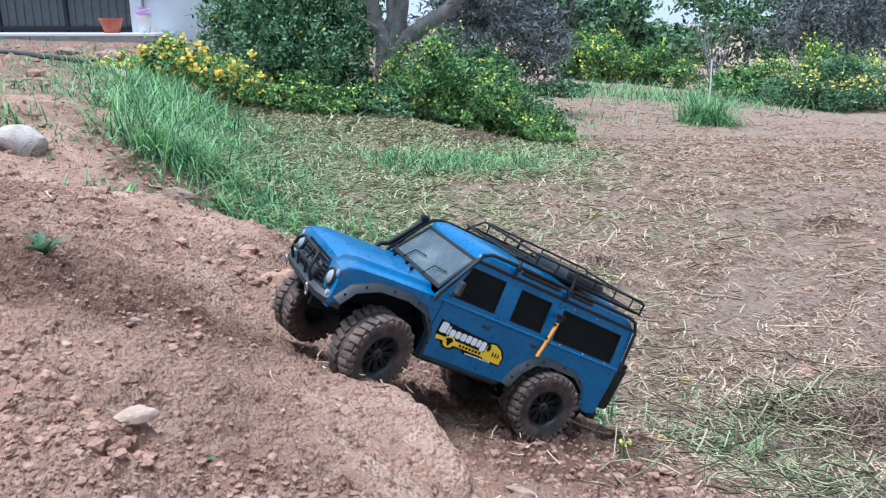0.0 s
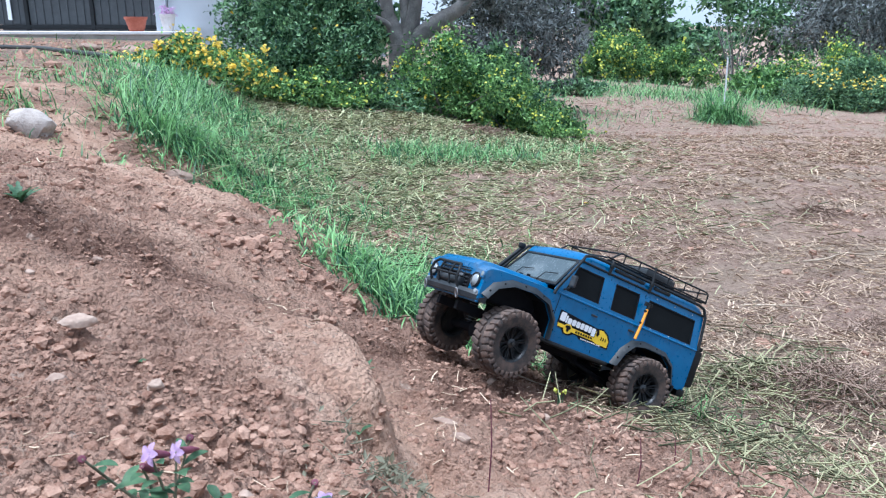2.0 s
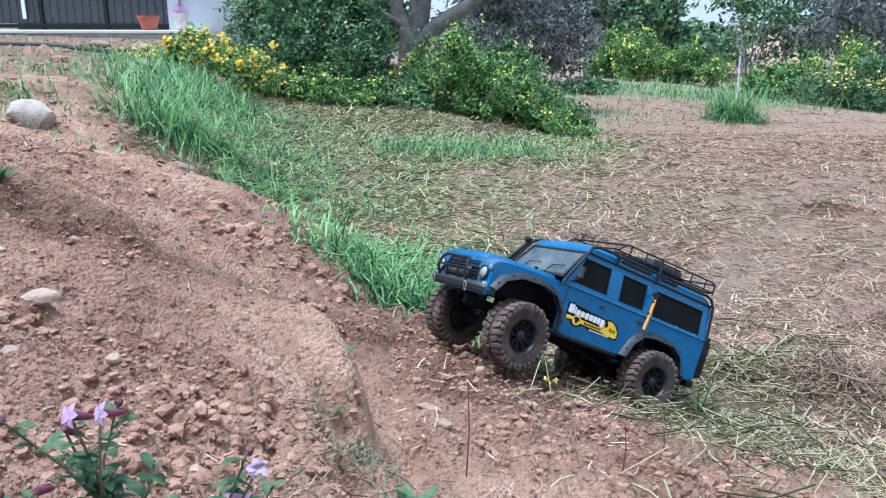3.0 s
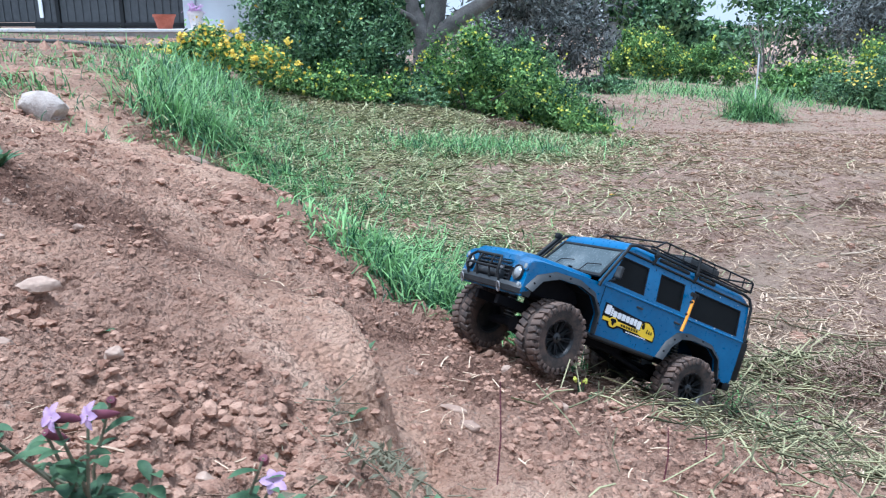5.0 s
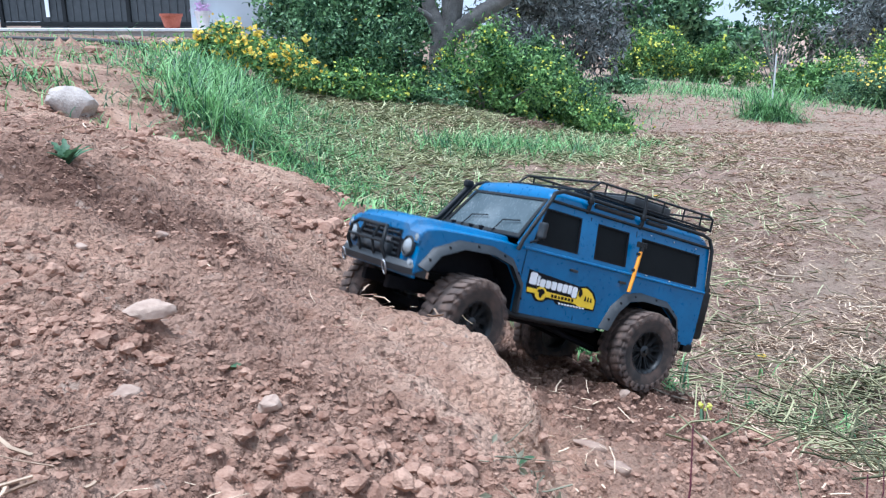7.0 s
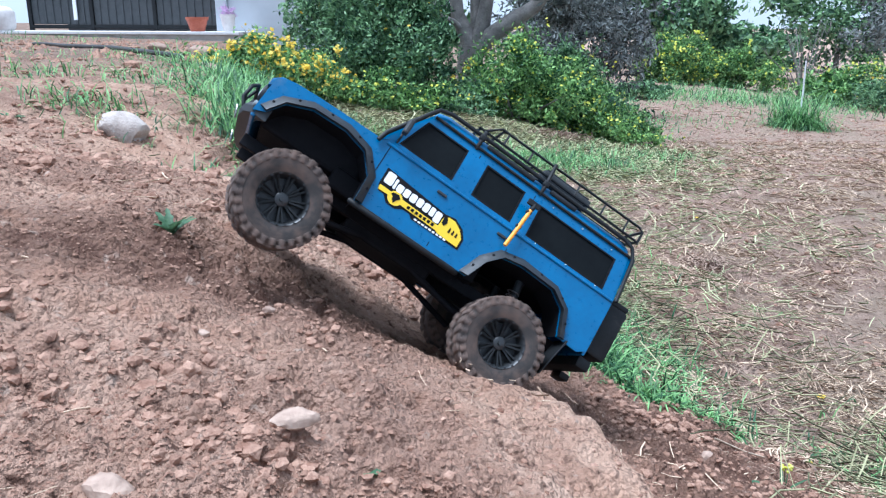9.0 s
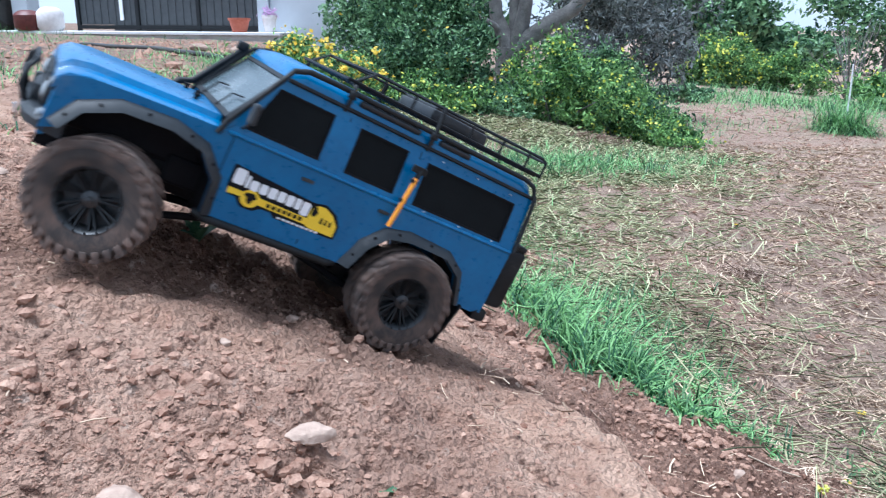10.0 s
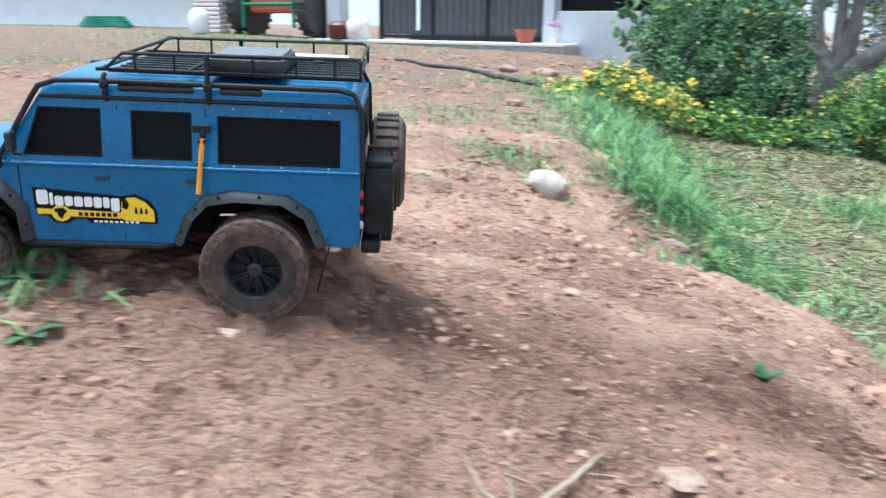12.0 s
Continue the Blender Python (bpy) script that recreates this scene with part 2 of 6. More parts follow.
def tube(bm, pts, r, seg=8, r_end=None, closed=False, rough=0.0):
    """A round bar through the points, tapering to r_end."""
    pts = [Vector(p) for p in pts]
    n = len(pts)
    rings = []
    prev = None
    for i, p in enumerate(pts):
        a, c = pts[i - 1] if (i or closed) else p, pts[(i + 1) % n] if (i < n - 1 or closed) else p
        d = (c - a).normalized()
        u = (prev - d * prev.dot(d)) if prev is not None else d.orthogonal()
        u.normalize()
        prev = u
        w = d.cross(u)
        rr = r if r_end is None else r + (r_end - r) * i / max(n - 1, 1)
        rings.append([bm.verts.new(p + (u * math.cos(t) + w * math.sin(t)) * rr * (1 + rough * noise.noise(p * 9 + Vector((t, 0, 0)))))
                      for t in (2 * math.pi * k / seg for k in range(seg))])
    for i in range(n if closed else n - 1):
        a, c = rings[i], rings[(i + 1) % n]
        for k in range(seg):
            bm.faces.new((a[k], a[(k + 1) % seg], c[(k + 1) % seg], c[k]))
    if not closed:
        bm.faces.new(rings[0][::-1])
        bm.faces.new(rings[-1])


def lathe(bm, profile, seg=24, axis="Z", at=(0, 0, 0)):
    """Turn (radius, height) pairs round an axis."""
    rings = []
    for r, h in profile:
        ring = []
        for k in range(seg):
            t = 2 * math.pi * k / seg
            c = (r * math.cos(t), r * math.sin(t), h)
            c = (c[0], c[2], c[1]) if axis == "Y" else (c[2], c[0], c[1]) if axis == "X" else c
            ring.append(bm.verts.new(Vector(c) + Vector(at)))
        rings.append(ring)
    for a, c in zip(rings, rings[1:]):
        for k in range(seg):
            bm.faces.new((a[k], a[(k + 1) % seg], c[(k + 1) % seg], c[k]))
    if profile[0] == profile[-1]:
        bmesh.ops.remove_doubles(bm, verts=rings[0] + rings[-1], dist=1e-6)
        return
    if profile[0][0] > 1e-6:
        bm.faces.new(rings[0][::-1])
    if profile[-1][0] > 1e-6:
        bm.faces.new(rings[-1])


def slab(bm, poly, place, depth):
    """A flat plate: poly in two coordinates, place(u, v, d) to space at depth 0 and depth."""
    a = [bm.verts.new(place(u, v, 0.0)) for u, v in poly]
    c = [bm.verts.new(place(u, v, depth)) for u, v in poly]
    bm.faces.new(a)
    bm.faces.new(c[::-1])
    n = len(poly)
    for i in range(n):
        bm.faces.new((a[i], c[i], c[(i + 1) % n], a[(i + 1) % n]))


def loft(bm, sections, cap=True):
    rings = [[bm.verts.new(p) for p in s] for s in sections]
    n = len(rings[0])
    for a, c in zip(rings, rings[1:]):
        for k in range(n - 1):
            bm.faces.new((a[k], a[k + 1], c[k + 1], c[k]))
        bm.faces.new((a[n - 1], a[0], c[0], c[n - 1]))
    if cap:
        bm.faces.new(rings[0][::-1])
        bm.faces.new(rings[-1])


def raw(name, verts, faces, material, parent=None, label="", smooth=False):
    me = bpy.data.meshes.new(name)
    me.from_pydata(verts if isinstance(verts, list) else verts.tolist(), [], faces if isinstance(faces, list) else faces.tolist())
    me.materials.append(material)
    if smooth:
        me.shade_smooth()
    ob = new(name, me)
    ob.parent = parent
    if label:
        ob["label"] = label
    return ob


# ---- ground ----
BUMPS = (0.045, 0.14, -0.012, 0.001, -0.006, -0.038, -0.065, -0.023, 0.032, -0.036, -0.007, -0.028, -0.048, -0.114, -0.098, 0.002, 0.058, 0.003, 0.014, -0.018, -0.062, 0.01, 0.009, -0.049, -0.107, 0.112, 0.025, -0.019, -0.015, -0.043, 0.042, 0.082, 0.059, -0.066, 0.023, 0.043, 0.087, 0.08, -0.052, -0.073, 0.009, 0.077, -0.005, 0.02, -0.014, 0.01, 0.018, 0.034, -0.098)
BUMP_X, BUMP_Y, BUMP_R = [-1.3 + 0.36 * i for i in range(7)], [0.3 + 0.36 * i for i in range(7)], 0.3


def lie(x, y):
    """The height of the smoothed ground: a bank between the garden in front of the house and the cleared field."""
    x, y = np.asarray(x, float), np.asarray(y, float)
    u = y - 1.4
    x0 = -0.22 - 0.45 * u + 0.075 * np.log1p(np.exp(np.clip((u - 1.6) * 2, -50, 50)))
    g = np.clip((x + 0.8) / 2.0, 0, 1)
    g = g * g * (3 - 2 * g)
    low = -0.02 - g * np.clip(0.09 * (y - 4.2), 0, 0.58) - 0.09 * np.clip(x - 3.5, 0, 5) * np.clip((y - 8) / 8, 0, 1)
    high = 0.62 - 0.012 * np.clip(y - 2, 0, 20) + 0.03 * np.clip(-x - 8, 0, 15) * np.clip((y - 8) / 12, 0, 1)
    z = low + (high - low) / (1 + np.exp(np.clip((x - x0) / (0.2 + 0.02 * np.clip(y, 0, 9)), -50, 50)))
    for k, h in enumerate(BUMPS):
        z = z + h * np.exp(-((x - BUMP_X[k // 7]) ** 2 + (y - BUMP_Y[k % 7]) ** 2) / (2 * BUMP_R ** 2))
    # a crumbling lip between the bank and the gully
    d = (x - 0.005) * 0.93 + (y - 0.84) * 0.364
    s = (y - 0.84) * 0.93 - (x - 0.005) * 0.364
    z = z - 0.064 * np.tanh(d / 0.012) * np.exp(-(d / 0.14) ** 2 - (s / 0.24) ** 2)
    # the washed-out gully below the lip
    d = (x + 0.003) * 0.955 + (y - 0.67) * 0.296
    s = (x + 0.003) * 0.296 - (y - 0.67) * 0.955
    z = z - 0.052 * (0.5 + 0.5 * np.tanh(d / 0.008)) * np.exp(-(np.maximum(d, 0) / 0.10) ** 2) / (1 + np.exp(np.clip(-(s + 0.02) / 0.012, -50, 50))) * np.exp(-(np.maximum(s - 0.15, 0) / 0.15) ** 2)
    # the rounded nose of the bank above the gully
    d = (x - 0.050) * 0.80 - (y - 0.735) * 0.60
    s = (x - 0.050) * 0.60 + (y - 0.735) * 0.80
    z = z - 0.042 * (0.5 + 0.5 * np.tanh(d / 0.012)) * np.exp(-(np.maximum(d, 0) / 0.09) ** 2 - (s / 0.085) ** 4)
    z = z + 0.018 * np.exp(-((x + 1.08) ** 2 + (y - 0.55) ** 2) / 0.16)
    return z


def field_share(x, y):
    """0 on the bare red bank, 1 on the dry cleared field."""
    z = lie(x, y)
    s = np.clip((0.13 - z) / 0.16, 0, 1) * np.clip((np.asarray(x, float) - strip_x(y) + 0.35) / 0.3, 0, 1)
    far = np.clip((np.asarray(y, float) - 3.0) / 3.0, 0, 1) * 0.55
    return np.maximum(s, far)


def lumpy_at(v):
    """0 where the earth is packed smooth, 1 where it lies in clods."""
    d = (v.x - 0.005) * 0.93 + (v.y - 0.84) * 0.364
    s = (v.y - 0.84) * 0.93 - (v.x - 0.005) * 0.364
    k = 0.66 + 1.7 * noise.noise(v * 2.6 + Vector((3, 8, 0))) + 0.6 * noise.noise(v * 7.0)
    k += 0.3 * min(max((0.62 - v.y) / 0.2, 0), 1)
    k -= 1.2 * math.exp(-(d / 0.05) ** 2 - (s / 0.24) ** 2)
    k -= 1.6 * math.exp(-((v.x - 0.035) ** 2 + (v.y - 0.745) ** 2) / 0.065 ** 2)
    return min(max(k, 0.0), 1.0)


def rough_at(x, y):
    v = Vector((x, y, 0.0))
    n = 0.013 * noise.noise(v * 2.7) + 0.016 * noise.noise(v * 6.5) + 0.011 * (abs(noise.noise(v * 15)) - 0.2) + 0.007 * noise.noise(v * 24) + 0.005 * noise.noise(v * 52)
    if y > 2.5:
        n += min((y - 2.5) * 0.5, 1) * (0.020 * abs(noise.noise(v * 5.2)) + 0.016 * noise.noise(v * 11) + 0.012 * noise.noise(v * 19))
    if -2.2 < x < 2.2 and 0.2 < y < 3.4:
        lumpy = lumpy_at(v)
        w = v + Vector((noise.noise(v * 40), noise.noise(v * 40 + Vector((9, 0, 0))), 0)) * 0.006
        q = Vector((x * 0.80 + y * 0.60, (y * 0.80 - x * 0.60) * 2.6, 0))
        n += 0.018 * (0.25 - abs(noise.noise(q * 3.4))) + 0.012 * (0.25 - abs(noise.noise(q * 9.0))) + (0.3 + 0.7 * lumpy) * 0.015 * (0.42 - noise.voronoi(w * 17)[0][0])
        n += lumpy * (0.017 * (0.40 - noise.voronoi(w * 30)[0][0]) + 0.010 * noise.noise(v * 34) + 0.007 * noise.noise(v * 70) + 0.015 * (0.42 - noise.voronoi(w * 66)[0][0])) + (0.35 + 0.65 * lumpy) * (0.0030 * noise.noise(v * 95) + 0.0028 * noise.noise(v * 190))
    return n


def ground_z(x, y):
    return float(lie(x, y)) + rough_at(x, y)


def spread(lo, hi, step, far_lo, far_hi, grow=1.13):
    a = list(np.arange(lo, hi + 1e-6, step))
    d, v = step, hi
    while v < far_hi:
        d *= grow
        v += d
        a.append(v)
    d, v = step, lo
    while v > far_lo:
        d *= grow
        v -= d
        a.insert(0, v)
    return a


def build_ground():
    xs, ys = spread(-1.18, 0.75, 0.005, -400, 400, 1.065), spread(0.34, 1.65, 0.005, -60, 700, 1.06)
    gx, gy = np.meshgrid(xs, ys)
    z = lie(gx, gy)
    rg, packed = np.zeros_like(z), np.zeros_like(z)
    for j, y in enumerate(ys):
        for i, x in enumerate(xs):
            if -12 < x < 12 and -3 < y < 26:
                rg[j, i] = rough_at(x, y)
                if -2.2 < x < 2.2 and 0.2 < y < 3.4:
                    packed[j, i] = 1 - lumpy_at(Vector((x, y, 0)))
    z = z + rg
    v = np.stack([gx, gy, z], -1).reshape(-1, 3)
    nx, ny = len(xs), len(ys)
    idx = np.arange(nx * ny).reshape(ny, nx)
    f = np.stack([idx[:-1, :-1], idx[:-1, 1:], idx[1:, 1:], idx[1:, :-1]], -1).reshape(-1, 4)
    ob = raw("ground", v, f, M_GROUND, smooth=True)
    tagged(ob, "bare red earth bank falling to a dry cleared field", "ground", kind="structure")
    for name, val in (("dry", field_share(gx, gy)), ("green", green_share(gx, gy)), ("dug", dug_share(gx, gy)), ("packed", packed), ("garden", garden_share(gx, gy))):
        at = ob.data.attributes.new(name, "FLOAT", "POINT")
        at.data.foreach_set("value", np.ascontiguousarray(val, dtype=np.float32).ravel())
    return ob


def strip_x(y):
    """The middle line of the grass strip at the foot of the bank."""
    return np.interp(y, [1.4, 1.8, 2.4, 3.0, 3.8, 5.0, 6.5], [0.18, 0.02, -0.28, -0.62, -1.0, -1.5, -2.2])


def dug_share(x, y):
    """Freshly churned, darker earth along the tyre track and in the gully."""
    x, y = np.asarray(x, float), np.asarray(y, float)
    line = np.interp(x, [-1.3, -0.9, -0.55, -0.3, -0.1, 0.1, 0.5], [0.50, 0.66, 0.86, 1.04, 1.14, 1.26, 1.36])
    g = np.exp(-((y - line) / 0.15) ** 2) * np.clip((x + 1.5) / 0.4, 0, 1) * np.clip((0.60 - x) / 0.15, 0, 1)
    lip = np.exp(-(((x - 0.18) / 0.20) ** 2 + ((y - 1.08) / 0.19) ** 2))
    edge = 0.75 * np.exp(-((x - strip_x(y) + 0.30) / 0.15) ** 2) * np.clip((y - 1.3) / 0.3, 0, 1) * np.clip((3.3 - y) / 0.5, 0, 1)
    return np.clip(np.maximum(np.maximum(g, lip), edge), 0, 1)


def garden_share(x, y):
    """Share of a darker soil colour, growing to the left and far off, below the terrace."""
    x, y = np.asarray(x, float), np.asarray(y, float)
    return 0.75 * np.clip((y - 3.2) / 2.5, 0, 1) * np.clip((-1.9 - x) / 1.2, 0, 1)


def green_share(x, y):
    d = np.abs(np.asarray(x) - strip_x(y)) / np.interp(y, [1.4, 2.2, 3.5, 6], [0.08, 0.26, 0.42, 0.7])
    g = np.clip(1.3 - d, 0, 1) * (np.asarray(y) > 1.45) * (np.asarray(y) < 7)
    return g * 0.8


build_ground()


# ---- the model truck ----
# truck space: x ahead from the rear axle, y to its left, z up from the axles
BELT, GUTTER, HALF = 0.113, 0.183, 0.100
BASE, TYRE_R, TRACK = 0.324, 0.0585, 0.100


def side_y(z):
    return HALF - max(z - BELT, 0) * 0.15


def side_place(s, lift=0.0):
    return lambda x, z, d: Vector((x, s * (side_y(z) + lift - d), z))


def arc(cx, cz, r, a0, a1, n):
    return [(cx + r * math.cos(radians(a0 + (a1 - a0) * i / n)), cz + r * math.sin(radians(a0 + (a1 - a0) * i / n))) for i in range(n + 1)]


FRONT_ARCH = [(0.246, 0.028), (0.248, 0.062), (0.268, 0.086), (0.300, 0.094), (0.345, 0.092), (0.376, 0.078), (0.390, 0.056)]
REAR_ARCH = [(0.078, 0.028), (0.066, 0.056), (0.048, 0.075), (0.020, 0.080), (-0.030, 0.078), (-0.054, 0.063), (-0.067, 0.030)]


def build_wheel_mesh(truck):
    """One wheel, turning round its y axis: tyre with lugs, rim with spokes, hub nut."""
    wheel = new("wheel")
    wheel.parent = truck
    bm = bmesh.new()
    w = 0.024
    lathe(bm, [(0.031, -w * 0.86), (0.040, -w), (0.050, -w * 0.98), (0.0545, -w * 0.80), (0.0555, -w * 0.4), (0.0558, 0), (0.0555, w * 0.4), (0.0545, w * 0.80), (0.050, w * 0.98),
               (0.040, w), (0.031, w * 0.86), (0.030, 0), (0.031, -w * 0.86)], 40, "Y")
    part("tyre", bm, M_RUBBER, wheel, "chunky black tyre caked with red dust", smooth=40)
    bm = bmesh.new()
    n = 30
    for k in range(n):
        for s in (-1, 1):
            a = 2 * math.pi * (k + (0.25 if s > 0 else -0.25)) / n
            mm = Matrix.Rotation(a, 4, "Y")
            skew = Matrix.Rotation(0.35 * s * (1 if k % 2 else 0.6), 4, "Z")
            vs = box(bm, 0, 0, 0, 0.0092, 0.0175 if k % 2 else 0.0195, 0.0046, 0.0012)
            for v in vs:
                v.co = mm @ (skew @ v.co + Vector((0, s * (0.0120 if k % 2 else 0.0145), 0.0564)))
            vs = box(bm, 0, 0, 0, 0.0066, 0.0034, 0.0085, 0.001)
            for v in vs:
                v.co = mm @ (v.co + Vector((0, s * 0.0230, 0.0515)))
    tagged(part("tread", bm, M_TREAD, wheel, smooth=40), kind="stuff")
    bm = bmesh.new()
    lathe(bm, [(0.0300, 0.0205), (0.0315, 0.0215), (0.0318, 0.0195), (0.0290, 0.0150), (0.0275, 0.006), (0.0275, -0.018), (0.031, -0.021), (0.0265, -0.018), (0.0262, 0.006), (0.028, 0.015), (0.0300, 0.0205)], 32, "Y")
    lathe(bm, [(0.0001, 0.004), (0.027, 0.004), (0.027, 0.001), (0.0001, 0.001)], 24, "Y")
    part("rim", bm, M_RIM, wheel, "black beadlock rim", smooth=40)
    for k in range(9):
        bm = bmesh.new()
        a = 2 * math.pi * k / 9
        for off in (-0.13, 0.13):
            mm = Matrix.Rotation(a + off * 0.8, 4, "Y")
            vs = box(bm, 0, 0, 0, 0.0024, 0.0060, 0.0210, 0.0006)
            for v in vs:
                v.co = mm @ (v.co + Vector((0, 0.0115 + 0.22 * (v.co.z), 0.0180)))
        part("spoke", bm, M_SPOKE, wheel)
    bm = bmesh.new()
    lathe(bm, [(0.0085, 0.006), (0.0085, 0.0135), (0.0065, 0.0150), (0.0001, 0.0150)], 12, "Y")
    lathe(bm, [(0.0034, 0.014), (0.0034, 0.0185), (0.0001, 0.0190)], 6, "Y")
    part("hub_nut", bm, M_RIM, wheel, smooth=40)
    bm = bmesh.new()
    for k in range(18):
        a = 2 * math.pi * k / 18
        lathe(bm, [(0.0011, 0.0208), (0.0011, 0.0224), (0.0001, 0.0226)], 5, "Y", (0.0298 * math.cos(a), 0, 0.0298 * math.sin(a)))
    tagged(part("rim_bolts", bm, M_TRIM, wheel), kind="stuff")
    return wheel


def panel(truck, name, s, polys, material, label="", lift=0.0, depth=0.003, parent=None):
    bm = bmesh.new()
    for p in polys:
        slab(bm, p, side_place(s, lift), depth)
    bmesh.ops.remove_doubles(bm, verts=bm.verts, dist=0.0002)
    return part(name, bm, material, parent or truck, label)


def ring_polys(outer, inner):
    n = len(outer)
    return [[outer[i], outer[(i + 1) % n], inner[(i + 1) % n], inner[i]] for i in range(n)]


def grow(poly, d):
    cx, cz = sum(p[0] for p in poly) / len(poly), sum(p[1] for p in poly) / len(poly)
    return [(x + d * (1 if x > cx else -1), z + d * (1 if z > cz else -1)) for x, z in poly]


W1 = [(0.2360, 0.1230), (0.1578, 0.1230), (0.1578, 0.1705), (0.2190, 0.1705)]
W2 = [(0.1248, 0.1222), (0.0648, 0.1222), (0.0648, 0.1697), (0.1248, 0.1697)]
W3 = [(0.0357, 0.1200), (-0.0908, 0.1200), (-0.0908, 0.1672), (0.0357, 0.1672)]


def build_truck_side(truck, s):
    # lower side: doors and quarter panel between the arches
    bm = bmesh.new()
    fa, ra = FRONT_ARCH, REAR_ARCH
    pl = side_place(s)
    slab(bm, [ra[0], (0.246, 0.028), (0.248, 0.062), (0.248, BELT), (ra[1][0], BELT), ra[1]], pl, 0.003)
    for i in range(1, 6):
        (a, b), (c, d) = ra[i], ra[i + 1] if i < 6 else ra[i]
        slab(bm, [(a, b), (a, BELT), (c, BELT), (c, d)], pl, 0.003)
    slab(bm, [ra[6], (ra[6][0], BELT), (-0.113, BELT), (-0.113, 0.036), (-0.100, 0.028)], pl, 0.003)
    bmesh.ops.remove_doubles(bm, verts=bm.verts, dist=0.0004)
    part("side_panel", bm, M_BLUE, truck)
    # front wing over the wheel
    bm = bmesh.new()
    top = [(0.248, 0.1135), (0.268, 0.1130), (0.300, 0.1122), (0.345, 0.1105), (0.376, 0.1085), (0.392, 0.105)]
    low = [(0.248, 0.062), (0.268, 0.086), (0.300, 0.094), (0.345, 0.092), (0.376, 0.078), (0.390, 0.056)]
    for i in range(5):
        slab(bm, [low[i], top[i], top[i + 1], low[i + 1]], pl, 0.003)
    slab(bm, [(0.390, 0.056), (0.392, 0.105), (0.402, 0.100), (0.404, 0.050)], pl, 0.004)
    bmesh.ops.remove_doubles(bm, verts=bm.verts, dist=0.0004)
    part("front_wing", bm, M_BLUE, truck)
    # upper side: rails and pillars round the windows
    polys = [[(0.256, BELT), (-0.113, BELT), (-0.113, 0.1200), (-0.0908, 0.1200), (0.0357, 0.1200), (0.0648, 0.1222), (0.1248, 0.1222), (0.1578, 0.1230), (0.2360, 0.1230), (0.2460, 0.1230)],
             [(0.2190, 0.1705), (0.1578, 0.1705), (0.1248, 0.1697), (0.0648, 0.1697), (0.0357, 0.1672), (-0.0908, 0.1672), (-0.110, 0.1672), (-0.108, GUTTER), (0.2120, GUTTER)],
             [(0.256, 0.114), (0.2460, 0.1230), (0.2360, 0.1230), (0.2190, 0.1705), (0.2120, GUTTER), (0.2190, GUTTER), (0.260, 0.116)],
             [(0.1578, 0.1230), (0.1248, 0.1222), (0.1248, 0.1697), (0.1578, 0.1705)],
             [(0.0648, 0.1222), (0.0357, 0.1200), (0.0357, 0.1672), (0.0648, 0.1697)],
             [(-0.0908, 0.1200), (-0.113, 0.1200), (-0.110, 0.1672), (-0.0908, 0.1672)]]
    panel(truck, "window_surround", s, polys, M_BLUE)
    for w in (W1, W2, W3):
        win = panel(truck, "side_window", s, [w], M_WINDOW, "smoked black side window", lift=-0.0016, depth=0.002)
        panel(truck, "window_seal", s, ring_polys(grow(w, 0.0012), grow(w, -0.0010)), M_INK, lift=0.0004, depth=0.002, parent=win)
    # swage line under the windows
    bm = bmesh.new()
    tube(bm, [(0.250, s * (HALF + 0.0002), BELT), (-0.112, s * (HALF + 0.0002), BELT)], 0.0022, 8)
    part("waist_rail", bm, M_BLUE, truck, smooth=60)
    bm = bmesh.new()
    tube(bm, [(0.216, s * (side_y(GUTTER) + 0.0015), GUTTER), (-0.110, s * (side_y(GUTTER) + 0.0015), GUTTER)], 0.0022, 6)
    part("rain_gutter", bm, M_BLACK, truck)
    # door gaps
    for pts in ([(0.1400, 0.032), (0.1400, 0.176)], [(0.0490, 0.085), (0.0490, 0.176)], [(0.2440, 0.032), (0.2440, 0.112)]):
        bm = bmesh.new()
        slab(bm, [(pts[0][0] - 0.0005, pts[0][1]), (pts[0][0] + 0.0005, pts[0][1]), (pts[1][0] + 0.0005, pts[1][1]), (pts[1][0] - 0.0005, pts[1][1])], side_place(s, 0.0004), 0.001)
        part("door_gap", bm, M_INK, truck)
    for x in (0.158, 0.064):
        bm = bmesh.new()
        box(bm, x, s * (HALF + 0.0012), 0.099, 0.014, 0.003, 0.0035, 0.0008)
        part("door_handle", bm, M_TRIM, truck, "small dark door handle")
    # black rocker rail
    bm = bmesh.new()
    tube(bm, [(0.250, s * 0.094, 0.026), (0.240, s * 0.101, 0.024), (0.100, s * 0.101, 0.024), (0.090, s * 0.094, 0.026)], 0.0042, 8)
    part("rock_slider", bm, M_BLACK, truck, smooth=60)
    # flares
    for arch, name in ((FRONT_ARCH, "front_flare"), (REAR_ARCH, "rear_flare")):
        cx = sum(p[0] for p in arch) / len(arch)
        outer = []
        for x, z in arch:
            d = Vector((x - cx, z - 0.02)).normalized()
            outer.append((x + d.x * 0.011, z + d.y * 0.011))
        bm = bmesh.new()
        rings = []
        for (x, z), (xo, zo) in zip(arch, outer):
            rings.append([Vector((xo, s * (HALF + 0.0002), zo)), Vector((xo * 0.7 + x * 0.3, s * (HALF + 0.006), zo * 0.7 + z * 0.3)),
                          Vector((x, s * (HALF + 0.0105), z)), Vector((x, s * (HALF + 0.0005), z + 0.0005)), Vector((x * 0.6 + xo * 0.4, s * (HALF - 0.001), z * 0.6 + zo * 0.4))])
        loft(bm, rings)
